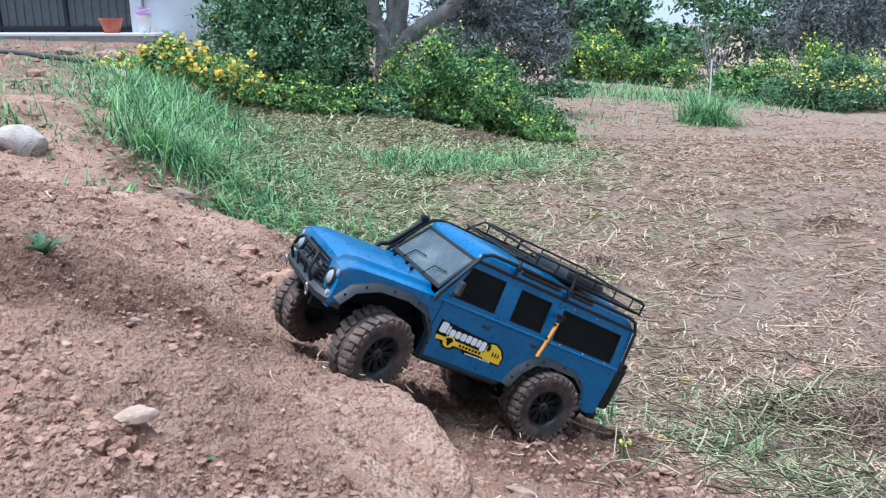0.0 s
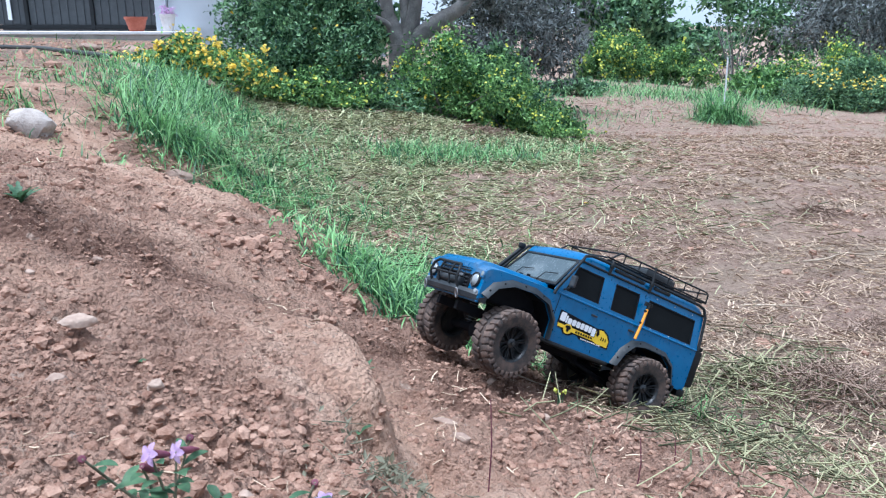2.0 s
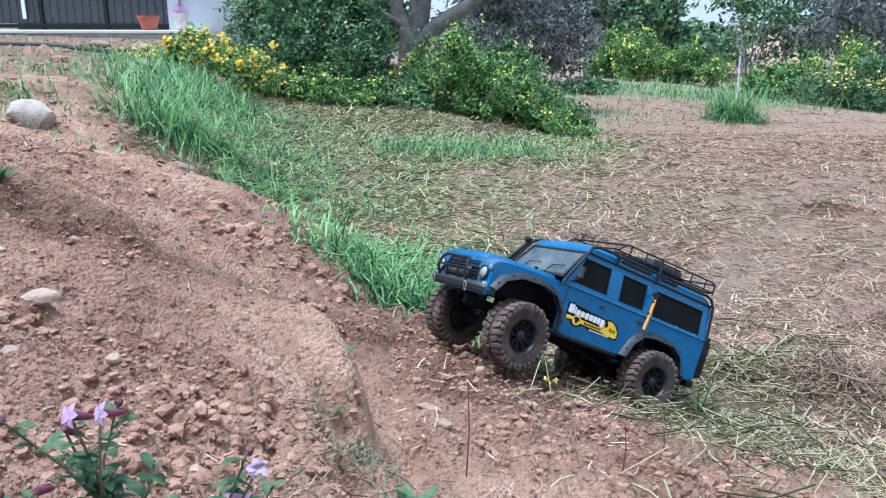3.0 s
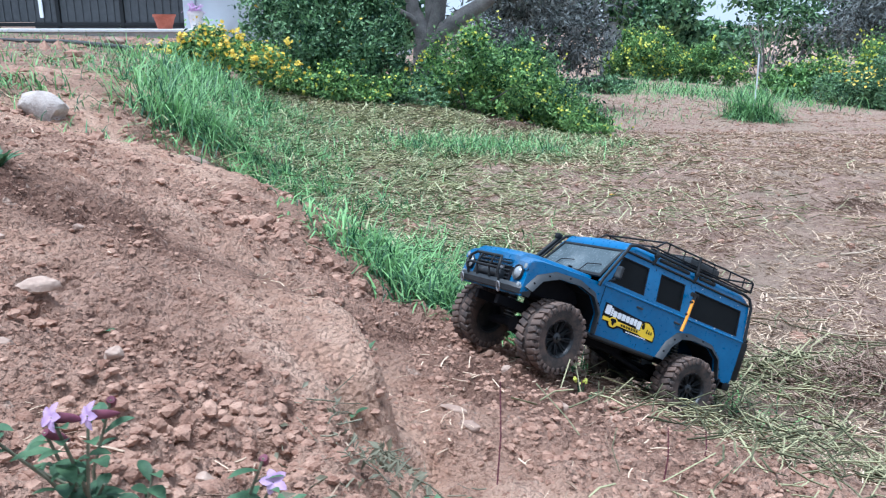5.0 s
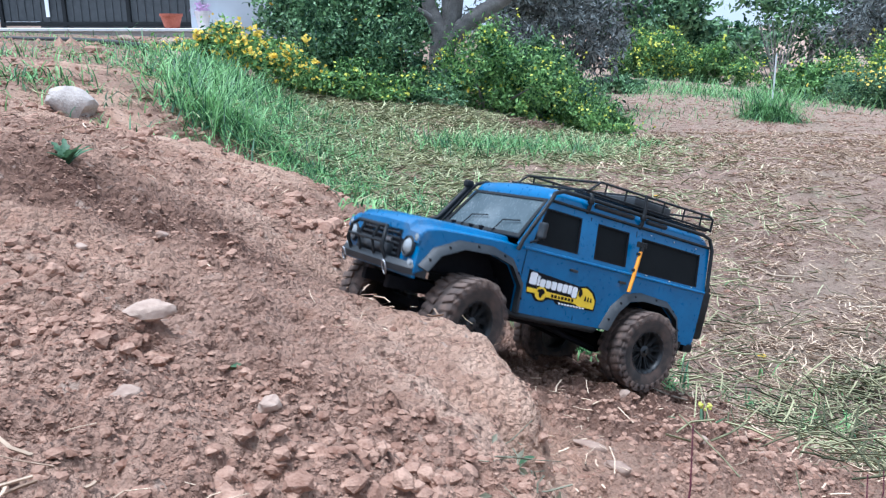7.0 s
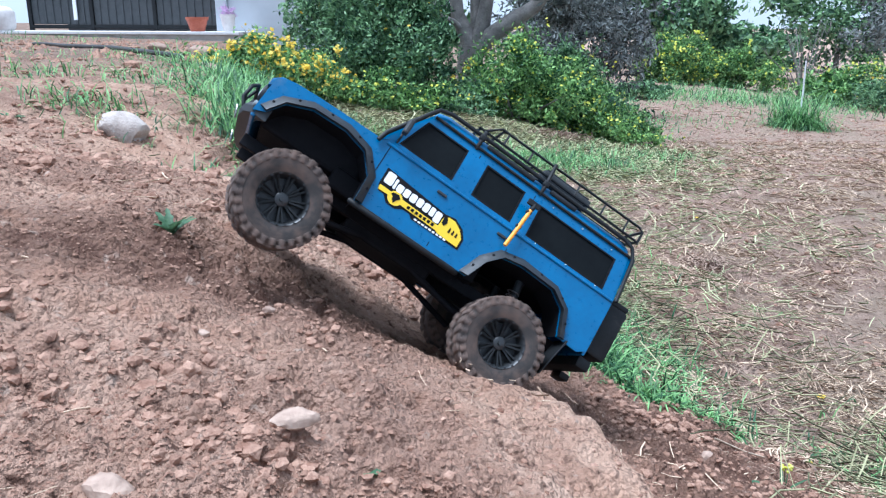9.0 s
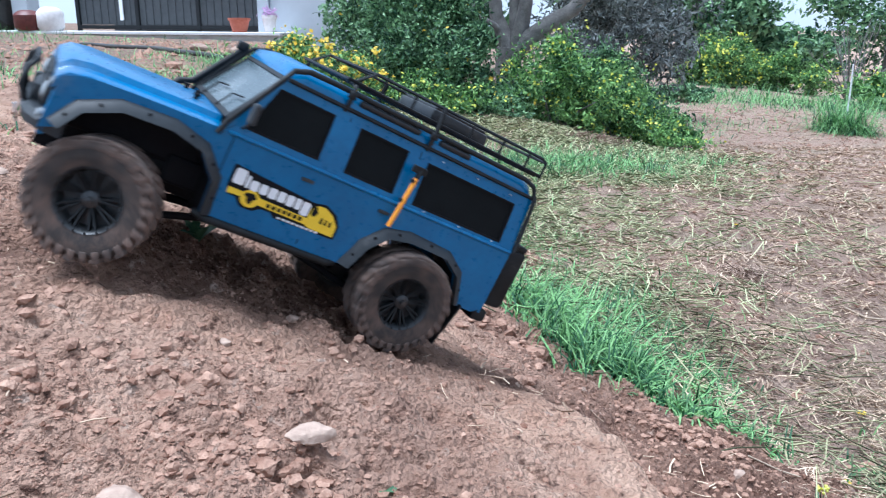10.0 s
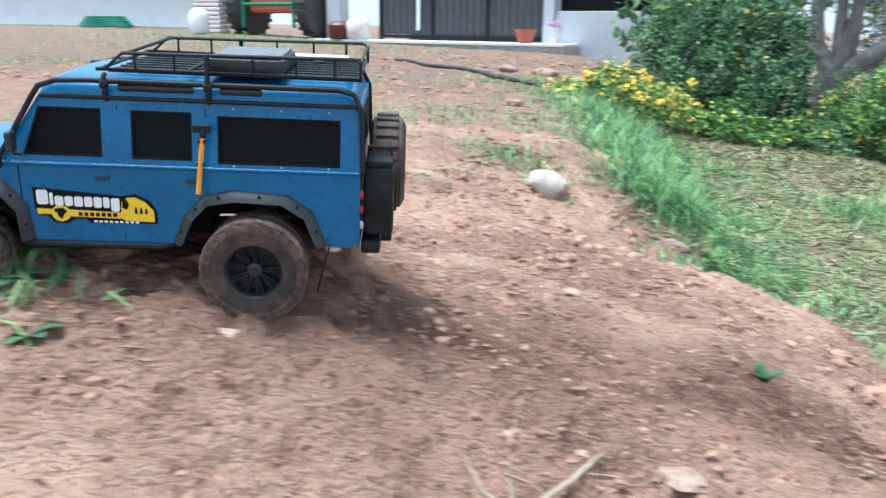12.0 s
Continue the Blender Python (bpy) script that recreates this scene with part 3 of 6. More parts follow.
        fl = part(name, bm, M_TRIM, truck, "scuffed dark grey wheel arch flare", smooth=50)
        bm = bmesh.new()
        for (xa, za), (xb, zb) in zip(arch, arch[1:]):
            x, z = (xa + xb) / 2, (za + zb) / 2
            d = Vector((x - cx, z - 0.02)).normalized()
            box(bm, x + d.x * 0.0065, s * (HALF + 0.0062), z + d.y * 0.0065, 0.0030, 0.0030, 0.0030, 0.0007)
        tagged(part("flare_bolts", bm, M_INK, fl), kind="stuff")
        # inner arch liner
        bm = bmesh.new()
        rings = [[Vector((x, s * (HALF - 0.0035), z)), Vector((x, s * 0.045, z)), Vector((x, s * 0.045, z + 0.002)), Vector((x, s * (HALF - 0.0035), z + 0.002))] for x, z in arch]
        loft(bm, rings)
        part("arch_liner", bm, M_INK, truck)
    # mud flap
    bm = bmesh.new()
    box(bm, -0.074, s * 0.088, 0.004, 0.0022, 0.036, 0.058, 0.0008, Matrix.Rotation(radians(-14), 4, "Y"))
    part("mud_flap", bm, M_BLACK, truck, "dusty black rubber mud flap")
    # mirror
    bm = bmesh.new()
    tube(bm, [(0.240, s * 0.097, 0.121), (0.241, s * 0.112, 0.126), (0.241, s * 0.114, 0.136)], 0.0016, 6)
    box(bm, 0.240, s * 0.1165, 0.1395, 0.0075, 0.0135, 0.0215, 0.0025)
    part("wing_mirror", bm, M_TRIM, truck, "grey wing mirror on a bent arm")
    # roll cage bars at the windscreen and along the roof
    yr = side_y(GUTTER)
    bm = bmesh.new()
    tube(bm, [(0.262, s * 0.1045, 0.108), (0.258, s * 0.1045, 0.122), (0.222, s * 0.0975, 0.183), (0.216, s * 0.094, 0.193), (0.200, s * 0.091, 0.199), (0.170, s * 0.0905, 0.200),
              (-0.090, s * 0.0905, 0.200), (-0.106, s * 0.091, 0.196), (-0.114, s * 0.094, 0.180), (-0.1165, s * 0.101, 0.115)], 0.0029, 8)
    cage = part("roll_cage_bar", bm, M_BLACK, truck, "black tubular outer cage bar", smooth=60)
    for x in (0.150, 0.045):
        bm = bmesh.new()
        tube(bm, [(x, s * 0.0895, 0.180), (x, s * 0.0925, 0.188), (x, s * 0.0925, 0.204), (x, s * 0.088, 0.230 if x < 0.1 else 0.207)], 0.0027, 8)
        box(bm, x, s * 0.0925, 0.197, 0.009, 0.006, 0.008, 0.0015)
        part("cage_clamp", bm, M_BLACK, cage, smooth=50)
    # rack side rails
    bm = bmesh.new()
    tube(bm, [(0.150, s * 0.083, 0.212), (0.132, s * 0.083, 0.228), (-0.105, s * 0.083, 0.231), (-0.112, s * 0.083, 0.227), (-0.112, s * 0.083, 0.208)], 0.0019, 6)
    tube(bm, [(0.160, s * 0.083, 0.211), (-0.112, s * 0.083, 0.211)], 0.0019, 6)
    for x in (0.120, 0.080, 0.0, -0.045, -0.085):
        tube(bm, [(x, s * 0.083, 0.211), (x, s * 0.083, 0.2300)], 0.0015, 6)
    part("rack_rail", bm, M_BLACK, truck, smooth=60)
    # grip pads on the roof edge
    for xa, xb in ((0.138, 0.060), (0.034, -0.010)):
        bm = bmesh.new()
        box(bm, (xa + xb) / 2, s * 0.0885, 0.1935, xa - xb, 0.006, 0.007, 0.0025, Matrix.Rotation(s * radians(-40), 4, "X"))
        part("roof_vent", bm, M_TRIM, truck, "matt dark roof edge vent")
    # head lamp
    bm = bmesh.new()
    lathe(bm, [(0.0115, 0.398), (0.0135, 0.4060), (0.0125, 0.4090), (0.0110, 0.4080), (0.0110, 0.400)], 20, "X", (0, s * 0.078, 0.080))
    lamp = part("headlight", bm, M_TRIM, truck, smooth=40)
    bm = bmesh.new()
    lathe(bm, [(0.0110, 0.4060), (0.0080, 0.4095), (0.0040, 0.4110), (0.0001, 0.4115)], 20, "X", (0, s * 0.078, 0.080))
    part("lens", bm, M_HEADLAMP, lamp, "round clear headlight lens", smooth=60)
    bm = bmesh.new()
    lathe(bm, [(0.0048, 0.4035), (0.0048, 0.4075), (0.0030, 0.4085), (0.0001, 0.4090)], 12, "X", (0, s * 0.0895, 0.0605))
    part("indicator", bm, M_HEADLAMP, lamp, smooth=60)
    bm = bmesh.new()
    lathe(bm, [(0.0045, 0.4035), (0.0045, 0.4065), (0.0001, 0.4080)], 12, "X", (0, s * 0.0930, 0.0930))
    part("indicator", bm, M_HEADLAMP, lamp, smooth=60)
    # tail lamps
    for z in (0.052, 0.070, 0.086):
        bm = bmesh.new()
        lathe(bm, [(0.0048, -0.113), (0.0048, -0.1165), (0.0001, -0.1175)], 12, "X", (0, s * 0.088, z))
        part("tail_lamp", bm, M_RED if z > 0.06 else M_LAMP, truck, smooth=60)
    # axle link, shock and frame rail
    for x in (0.0, BASE):
        bm = bmesh.new()
        tube(bm, [(x - 0.012, s * 0.045, 0.002), (x - 0.006, s * 0.045, 0.080)], 0.0062, 10)
        part("shock_absorber", bm, M_TRIM, truck, smooth=60)
    for x in (0.0, BASE):
        bm = bmesh.new()
        for k in range(9):
            z = 0.012 + k * 0.006
            lathe(bm, [(0.0085, z), (0.0095, z + 0.001), (0.0085, z + 0.002), (0.0080, z + 0.001), (0.0085, z)], 12, "Z", (x - 0.010 + 0.005 * k / 8, s * 0.045, 0))
        part("coil_spring", bm, M_STEEL, truck, smooth=60)
    for xa, xb in ((0.030, 0.150), (BASE - 0.030, 0.190)):
        bm = bmesh.new()
        tube(bm, [(xa, s * 0.040, -0.010), (xb, s * 0.030, 0.016)], 0.0042, 8)
        part("suspension_link", bm, M_INK, truck, smooth=60)


def build_sticker(truck, s):
    """The big door sticker, drawn as plain shapes in its colours, laid out on a drawing 211 units wide."""
    def at(lift):
        return side_place(s, lift)

    def on(*pts):
        return [(0.2300 - (u - 65) / 1684, 0.0845 - (v - 336) / 1880) for u, v in pts]
    st = panel(truck, "door_sticker", s, [on((61, 331), (62, 374), (68, 390), (82, 390), (96, 405), (118, 405), (132, 395), (150, 395), (158, 403), (277, 401), (277, 372), (264, 352), (240, 340), (216, 345))], M_INK, "yellow, white and black emblem sticker", lift=0.0006, depth=0.0006)
    bm = bmesh.new()
    u = 67.0
    for w, top, low in ((20, 336, 366), (6, 342, 367), (15, 348, 368), (14, 348, 368), (15, 348, 369), (14, 348, 369), (14, 348, 370), (11, 348, 370), (15, 349, 377)):
        k = min(3.0, w * 0.2)
        slab(bm, on((u, low - k), (u + k, low), (u + w - k, low), (u + w, low - k), (u + w, top + k), (u + w - k, top), (u + k, top), (u, top + k)), at(0.0014), 0.0008)
        u += w + 2.6
    tagged(part("white_lettering", bm, M_WHITE, st), kind="stuff")
    bm = bmesh.new()
    slab(bm, on((65, 375), (66, 387), (88, 386), (124, 390), (217, 392), (217, 379), (124, 376)), at(0.0011), 0.0005)
    slab(bm, on((214, 378), (216, 356), (226, 347), (240, 346), (258, 356), (272, 374), (272, 397), (222, 396), (214, 392)), at(0.0013), 0.0005)
    slab(bm, on(*arc(107, 384, 17, 0, 360, 18)[:-1]), at(0.00125), 0.0005)
    part("yellow_field", bm, M_YELLOW, st)
    bm = bmesh.new()
    slab(bm, on((98, 374), (112, 372), (118, 380), (112, 386), (108, 396), (102, 390), (101, 383), (95, 380)), at(0.0018), 0.0005)
    for k in range(7):
        u = 138 + k * 10.2
        slab(bm, on((u, 388), (u + 6.5, 388), (u + 6.5, 380.5), (u, 380.5)), at(0.0016), 0.0005)
    for k in range(3):
        u = 238 + k * 9
        slab(bm, on((u, 379), (u + 5, 380), (u + 4, 368 + k), (u + 1.5, 366 + k)), at(0.0018), 0.0005)
    slab(bm, on((217, 352), (224, 350), (229, 362), (224, 372), (217, 368)), at(0.0018), 0.0005)
    tagged(part("black_bars", bm, M_INK, st), kind="stuff")
    bm = bmesh.new()
    for k in range(9):
        u = 164 + k * 9.2
        slab(bm, on((u, 401), (u + 6, 401), (u + 6, 397), (u, 397)), at(0.0014), 0.0005)
    tagged(part("small_bars", bm, M_WHITE, st), kind="stuff")


def build_truck():
    truck = thing("model_truck", pose(0.099, 1.252, 0.25), "blue radio-controlled off-road model truck with black cage and muddy tyres", "model truck")
    for s in (1, -1):
        build_truck_side(truck, s)
    build_sticker(truck, 1)
    build_sticker(truck, -1)
    # roof
    bm = bmesh.new()
    sec = []
    for x, k in ((0.2185, 0.0), (0.214, 0.7), (0.200, 1.0), (0.05, 1.0), (-0.09, 1.0), (-0.104, 0.7), (-0.110, 0.0)):
        row = []
        for y, z in ((0.0895, 0.181), (0.0885, 0.190), (0.084, 0.1965), (0.076, 0.2005), (0.04, 0.2025), (0, 0.2035)):
            row.append((y, 0.181 + (z - 0.181) * (0.25 + 0.75 * k)))
        full = [Vector((x, y, z)) for y, z in row] + [Vector((x, -y, z)) for y, z in row[-2::-1]]
        sec.append(full)
    loft(bm, sec)
    part("roof", bm, M_BLUE, truck, smooth=50)
    # bonnet, scuttle and wing tops
    bm = bmesh.new()
    sec = []
    for x, zc, ze in ((0.256, 0.1225, 0.1140), (0.300, 0.1215, 0.1130), (0.350, 0.1195, 0.1110), (0.380, 0.1185, 0.1100), (0.397, 0.1150, 0.1065), (0.406, 0.1070, 0.0985)):
        r = [(0.1000, ze - 0.006), (0.0985, ze - 0.0015), (0.0945, ze), (0.0760, ze + 0.0008), (0.0715, ze + 0.002), (0.0680, zc - 0.001), (0.0630, zc), (0.0, zc + 0.0015)]
        sec.append([Vector((x, y, z)) for y, z in r] + [Vector((x, -y, z)) for y, z in r[-2::-1]] + [Vector((x, -0.0995, ze - 0.012)), Vector((x, 0.0995, ze - 0.012))])
    loft(bm, sec)
    part("bonnet", bm, M_BLUE, truck, smooth=35)
    for y in (0.035, -0.035, 0.0):
        bm = bmesh.new()
        lathe(bm, [(0.0025, 0.1215), (0.0025, 0.1255), (0.0038, 0.1265), (0.0038, 0.1285), (0.0001, 0.1295)], 8, "Z", (0.272 + abs(y) * 0.2, y, 0))
        part("bonnet_knob", bm, M_INK, truck)
    # windscreen
    bm = bmesh.new()
    a, c = Vector((0.2575, 0, 0.1235)), Vector((0.2165, 0, 0.1845))
    n = Vector((0.83, 0, 0.56))

    def ws(u, v, d):
        p = a.lerp(c, v)
        y = (0.0945 + (0.0870 - 0.0945) * v) * u
        return Vector((p.x, y, p.z)) + n * -d
    slab(bm, [(-0.93, 0.08), (0.93, 0.08), (0.93, 0.92), (-0.93, 0.92)], ws, 0.002)
    wsn = part("windscreen", bm, M_SCREEN, truck, "dusty grey windscreen")
    bm = bmesh.new()
    for p in ring_polys([(-1, 0), (1, 0), (1, 1), (-1, 1)], [(-0.93, 0.08), (0.93, 0.08), (0.93, 0.92), (-0.93, 0.92)]):
        slab(bm, p, lambda u, v, d: ws(u, v, d - 0.0015), 0.004)
    part("windscreen_frame", bm, M_BLACK, truck)
    for y in (0.030, -0.045):
        bm = bmesh.new()
        tube(bm, [ws(y / 0.09, 0.02, -0.002), ws(y / 0.09 + 0.08, 0.3, -0.004), ws(y / 0.09 + 0.45, 0.36, -0.003)], 0.0009, 5)
        part("wiper", bm, M_INK, wsn)
    # front panel and grille
    bm = bmesh.new()
    box(bm, 0.4005, 0, 0.0725, 0.006, 0.196, 0.058, 0.002)
    part("front_panel", bm, M_BLUE, truck)
    bm = bmesh.new()
    box(bm, 0.4040, 0, 0.0775, 0.004, 0.118, 0.044, 0.0015)
    gr = part("grille", bm, M_INK, truck, "black slatted grille")
    for k in range(6):
        bm = bmesh.new()
        box(bm, 0.4068, 0, 0.0600 + k * 0.0066, 0.003, 0.108, 0.0022, 0.0006)
        part("slat", bm, M_TRIM, gr)
    bm = bmesh.new()
    box(bm, 0.4072, 0.028, 0.083, 0.0015, 0.014, 0.008, 0.002)
    part("badge", bm, M_STEEL, gr)
    # added black block that keeps the space between the front arches dark
    bm = bmesh.new()
    box(bm, 0.322, 0, 0.080, 0.140, 0.112, 0.056, 0.006)
    part("inner_tub", bm, M_INK, truck)
    # rear wall, spare wheel, box, bumper
    bm = bmesh.new()
    slab(bm, [(-0.0985, 0.030), (0.0985, 0.030), (0.0995, BELT), (0.0890, GUTTER), (-0.0890, GUTTER), (-0.0995, BELT)], lambda y, z, d: Vector((-0.1135 + d, y, z)), 0.004)
    rear = part("rear_wall", bm, M_BLUE, truck)
    bm = bmesh.new()
    box(bm, -0.1145, 0.0, 0.150, 0.002, 0.110, 0.044, 0.001)
    part("rear_window", bm, M_WINDOW, rear)
    bm = bmesh.new()
    lathe(bm, [(0.020, -0.120), (0.045, -0.119), (0.054, -0.124), (0.0565, -0.132), (0.0565, -0.148), (0.054, -0.157), (0.045, -0.162), (0.030, -0.161), (0.028, -0.152), (0.0001, -0.150)], 40, "X", (0, -0.020, 0.098))
    sp = part("spare_tyre", bm, M_RUBBER, truck, "black spare tyre hung on the tailgate", smooth=40)
    bm = bmesh.new()
    for k in range(26):
        mm = Matrix.Translation((-0.140, -0.020, 0.098)) @ Matrix.Rotation(2 * math.pi * k / 26, 4, "X")
        vs = box(bm, 0, 0, 0, 0.026, 0.009, 0.004, 0.001)
        for v in vs:
            v.co = mm @ (v.co + Vector((0, 0, 0.0572)))
    tagged(part("tread", bm, M_RUBBER, sp), kind="stuff")
    bm = bmesh.new()
    box(bm, -0.1330, 0.060, 0.078, 0.034, 0.052, 0.078, 0.006)
    box(bm, -0.1330, 0.060, 0.120, 0.030, 0.046, 0.008, 0.002)
    can = part("fuel_can", bm, M_BLACK, truck, "black jerry can beside the spare wheel", smooth=40)
    bm = bmesh.new()
    tube(bm, [(-0.146, 0.050, 0.122), (-0.146, 0.050, 0.132), (-0.120, 0.050, 0.132), (-0.120, 0.050, 0.122)], 0.002, 6)
    part("can_handle", bm, M_BLACK, can)
    bm = bmesh.new()
    box(bm, -0.1250, 0, 0.024, 0.022, 0.170, 0.016, 0.004)
    box(bm, -0.1400, 0, 0.012, 0.016, 0.030, 0.010, 0.002)
    part("rear_bumper", bm, M_BLACK, truck, smooth=40)
    # front bumper with bull bar, winch and hooks
    bm = bmesh.new()
    loft(bm, [[Vector((x, y, z)) for x, z in ((xb, 0.046), (xb + 0.019, 0.047), (xb + 0.022, 0.055), (xb + 0.017, 0.062), (xb, 0.062))] for y, xb in ((-0.098, 0.384), (-0.082, 0.395), (-0.05, 0.400), (0.05, 0.400), (0.082, 0.395), (0.098, 0.384))])
    bump = part("front_bumper", bm, M_TRIM, truck, "scuffed grey steel winch bumper", smooth=30)
    bm = bmesh.new()
    tube(bm, [(0.418, 0.050, 0.058), (0.427, 0.050, 0.072), (0.426, 0.048, 0.090), (0.421, 0.040, 0.098), (0.421, -0.040, 0.098), (0.426, -0.048, 0.090), (0.427, -0.050, 0.072), (0.418, -0.050, 0.058)], 0.0026, 8)
    tube(bm, [(0.427, 0.050, 0.078), (0.427, -0.050, 0.078)], 0.0020, 8)
    for y in (0.020, -0.020):
        tube(bm, [(0.420, y, 0.060), (0.427, y, 0.078), (0.421, y, 0.098)], 0.0020, 8)
    part("bull_bar", bm, M_BLACK, truck, "black tubular bull bar", smooth=60)
    bm = bmesh.new()
    tube(bm, [(0.408, 0.030, 0.070), (0.408, -0.030, 0.070)], 0.0075, 12)
    box(bm, 0.408, 0.036, 0.069, 0.017, 0.014, 0.016, 0.002)
    box(bm, 0.408, -0.036, 0.069, 0.017, 0.014, 0.016, 0.002)
    part("winch", bm, M_TRIM, bump, smooth=40)
    for y in (0.060, -0.060):
        bm = bmesh.new()
        tube(bm, [Vector((0.4225 + 0.003 * math.sin(t), y + 0.0042 * math.cos(t), 0.048 + 0.0075 * math.sin(t))) for t in (2 * math.pi * k / 12 for k in range(12))], 0.0013, 6, closed=True)
        part("shackle", bm, M_STEEL, bump, "bright steel shackle")
    # rack floor
    rack = new("roof_rack")
    rack.parent = truck
    for k in range(9):
        bm = bmesh.new()
        y = -0.074 + k * 0.0185
        box(bm, 0.020, y, 0.2085, 0.260, 0.0060, 0.0026, 0.0006)
        part("rack_slat", bm, M_BLACK, rack)
    for x in (0.158, 0.070, -0.020, -0.110):
        bm = bmesh.new()
        tube(bm, [(x, -0.083, 0.2105), (x, 0.083, 0.2105)], 0.0019, 6)
        part("rack_cross_bar", bm, M_BLACK, rack)
    for x in (-0.112, 0.128):
        bm = bmesh.new()
        tube(bm, [(x, -0.083, 0.228), (x, 0.083, 0.228)], 0.0019, 6)
        part("rack_end_bar", bm, M_BLACK, rack)
    bm = bmesh.new()
    box(bm, 0.010, 0.022, 0.2175, 0.080, 0.100, 0.015, 0.003)
    part("storage_box", bm, M_TRIM, rack, "flat black storage box on the rack", smooth=40)
    bm = bmesh.new()
    box(bm, 0.010, 0.022, 0.2262, 0.072, 0.092, 0.004, 0.001)
    part("box_lid", bm, M_LID, rack)
    bm = bmesh.new()
    for y in (-0.050, -0.062):
        tube(bm, [(-0.090, y, 0.216), (-0.020, y, 0.216)], 0.0024, 8)
    box(bm, -0.055, -0.056, 0.2135, 0.012, 0.020, 0.004, 0.001)
    part("traction_bars", bm, M_LAMP, rack, "pale grey bars strapped to the rack")
    # tall antenna-like snorkel
    bm = bmesh.new()
    tube(bm, [(0.292, -0.101, 0.100), (0.276, -0.106, 0.122), (0.262, -0.107, 0.128), (0.231, -0.101, 0.177), (0.226, -0.100, 0.186)], 0.0042, 10)
    box(bm, 0.227, -0.100, 0.190, 0.014, 0.011, 0.011, 0.003)
    part("snorkel", bm, M_BLACK, truck, "black air snorkel up the windscreen pillar", smooth=50)
    # orange-handled axe on the side
    axe = new("axe")
    axe.parent = truck
    bm = bmesh.new()
    tube(bm, [(0.0565, 0.1095, 0.088), (0.0540, 0.1095, 0.108), (0.0495, 0.1075, 0.148)], 0.0028, 8)
    part("axe_handle", bm, M_ORANGE, axe, "orange axe handle", smooth=60)
    bm = bmesh.new()
    tube(bm, [(0.0495, 0.1075, 0.148), (0.0480, 0.1065, 0.158)], 0.0032, 8)
    box(bm, 0.0500, 0.1070, 0.1575, 0.018, 0.004, 0.008, 0.001)
    box(bm, 0.0532, 0.1080, 0.120, 0.008, 0.005, 0.004, 0.001)
    box(bm, 0.0505, 0.1070, 0.1440, 0.008, 0.006, 0.004, 0.001)
    part("axe_head", bm, M_BLACK, axe)
    # chassis
    bm = bmesh.new()
    for s in (1, -1):
        box(bm, 0.150, s * 0.033, 0.030, 0.500, 0.010, 0.016, 0.001)
    box(bm, 0.170, 0, 0.018, 0.130, 0.070, 0.020, 0.004)
    box(bm, 0.170, 0, 0.050, 0.230, 0.120, 0.030, 0.004)
    part("chassis", bm, M_INK, truck)
    bm = bmesh.new()
    box(bm, 0.070, 0, 0.100, 0.330, 0.180, 0.020, 0.004)
    part("cabin_floor", bm, M_INK, truck)
    bm = bmesh.new()
    tube(bm, [(0.0, 0, 0.004), (0.150, 0, 0.016), (BASE, 0, 0.004)], 0.0045, 8)
    part("drive_shaft", bm, M_INK, truck, smooth=50)
    for x in (0.0, BASE):
        bm = bmesh.new()
        tube(bm, [(x, -0.080, 0), (x, 0.080, 0)], 0.0085, 10)
        lathe(bm, [(0.0001, -0.016), (0.014, -0.014), (0.0175, 0), (0.014, 0.014), (0.0001, 0.016)], 14, "X", (x, 0.012, 0))
        part("axle", bm, M_INK, truck, smooth=50)
    bm = bmesh.new()
    rows = 3
    for k in range(rows):
        for s in (1, -1):
            for x in (0.02, -0.03, -0.08):
                box(bm, x, s * (side_y(0.1745) + 0.0008), 0.1760, 0.0016, 0.0012, 0.0016)
    for x in (0.02, -0.03, -0.08):
        for s in (1, -1):
            box(bm, x, s * (side_y(0.1175) + 0.0012), 0.1172, 0.0016, 0.0012, 0.0016)
    tagged(part("rivets", bm, M_LAMP, truck), kind="stuff")
    wheel = build_wheel_mesh(truck)
    wheels = [wheel]
    for x, s in ((0.0, -1), (BASE, 1), (BASE, -1)):
        wheels.append(copy_thing(wheel, Matrix()))
    return truck, wheels


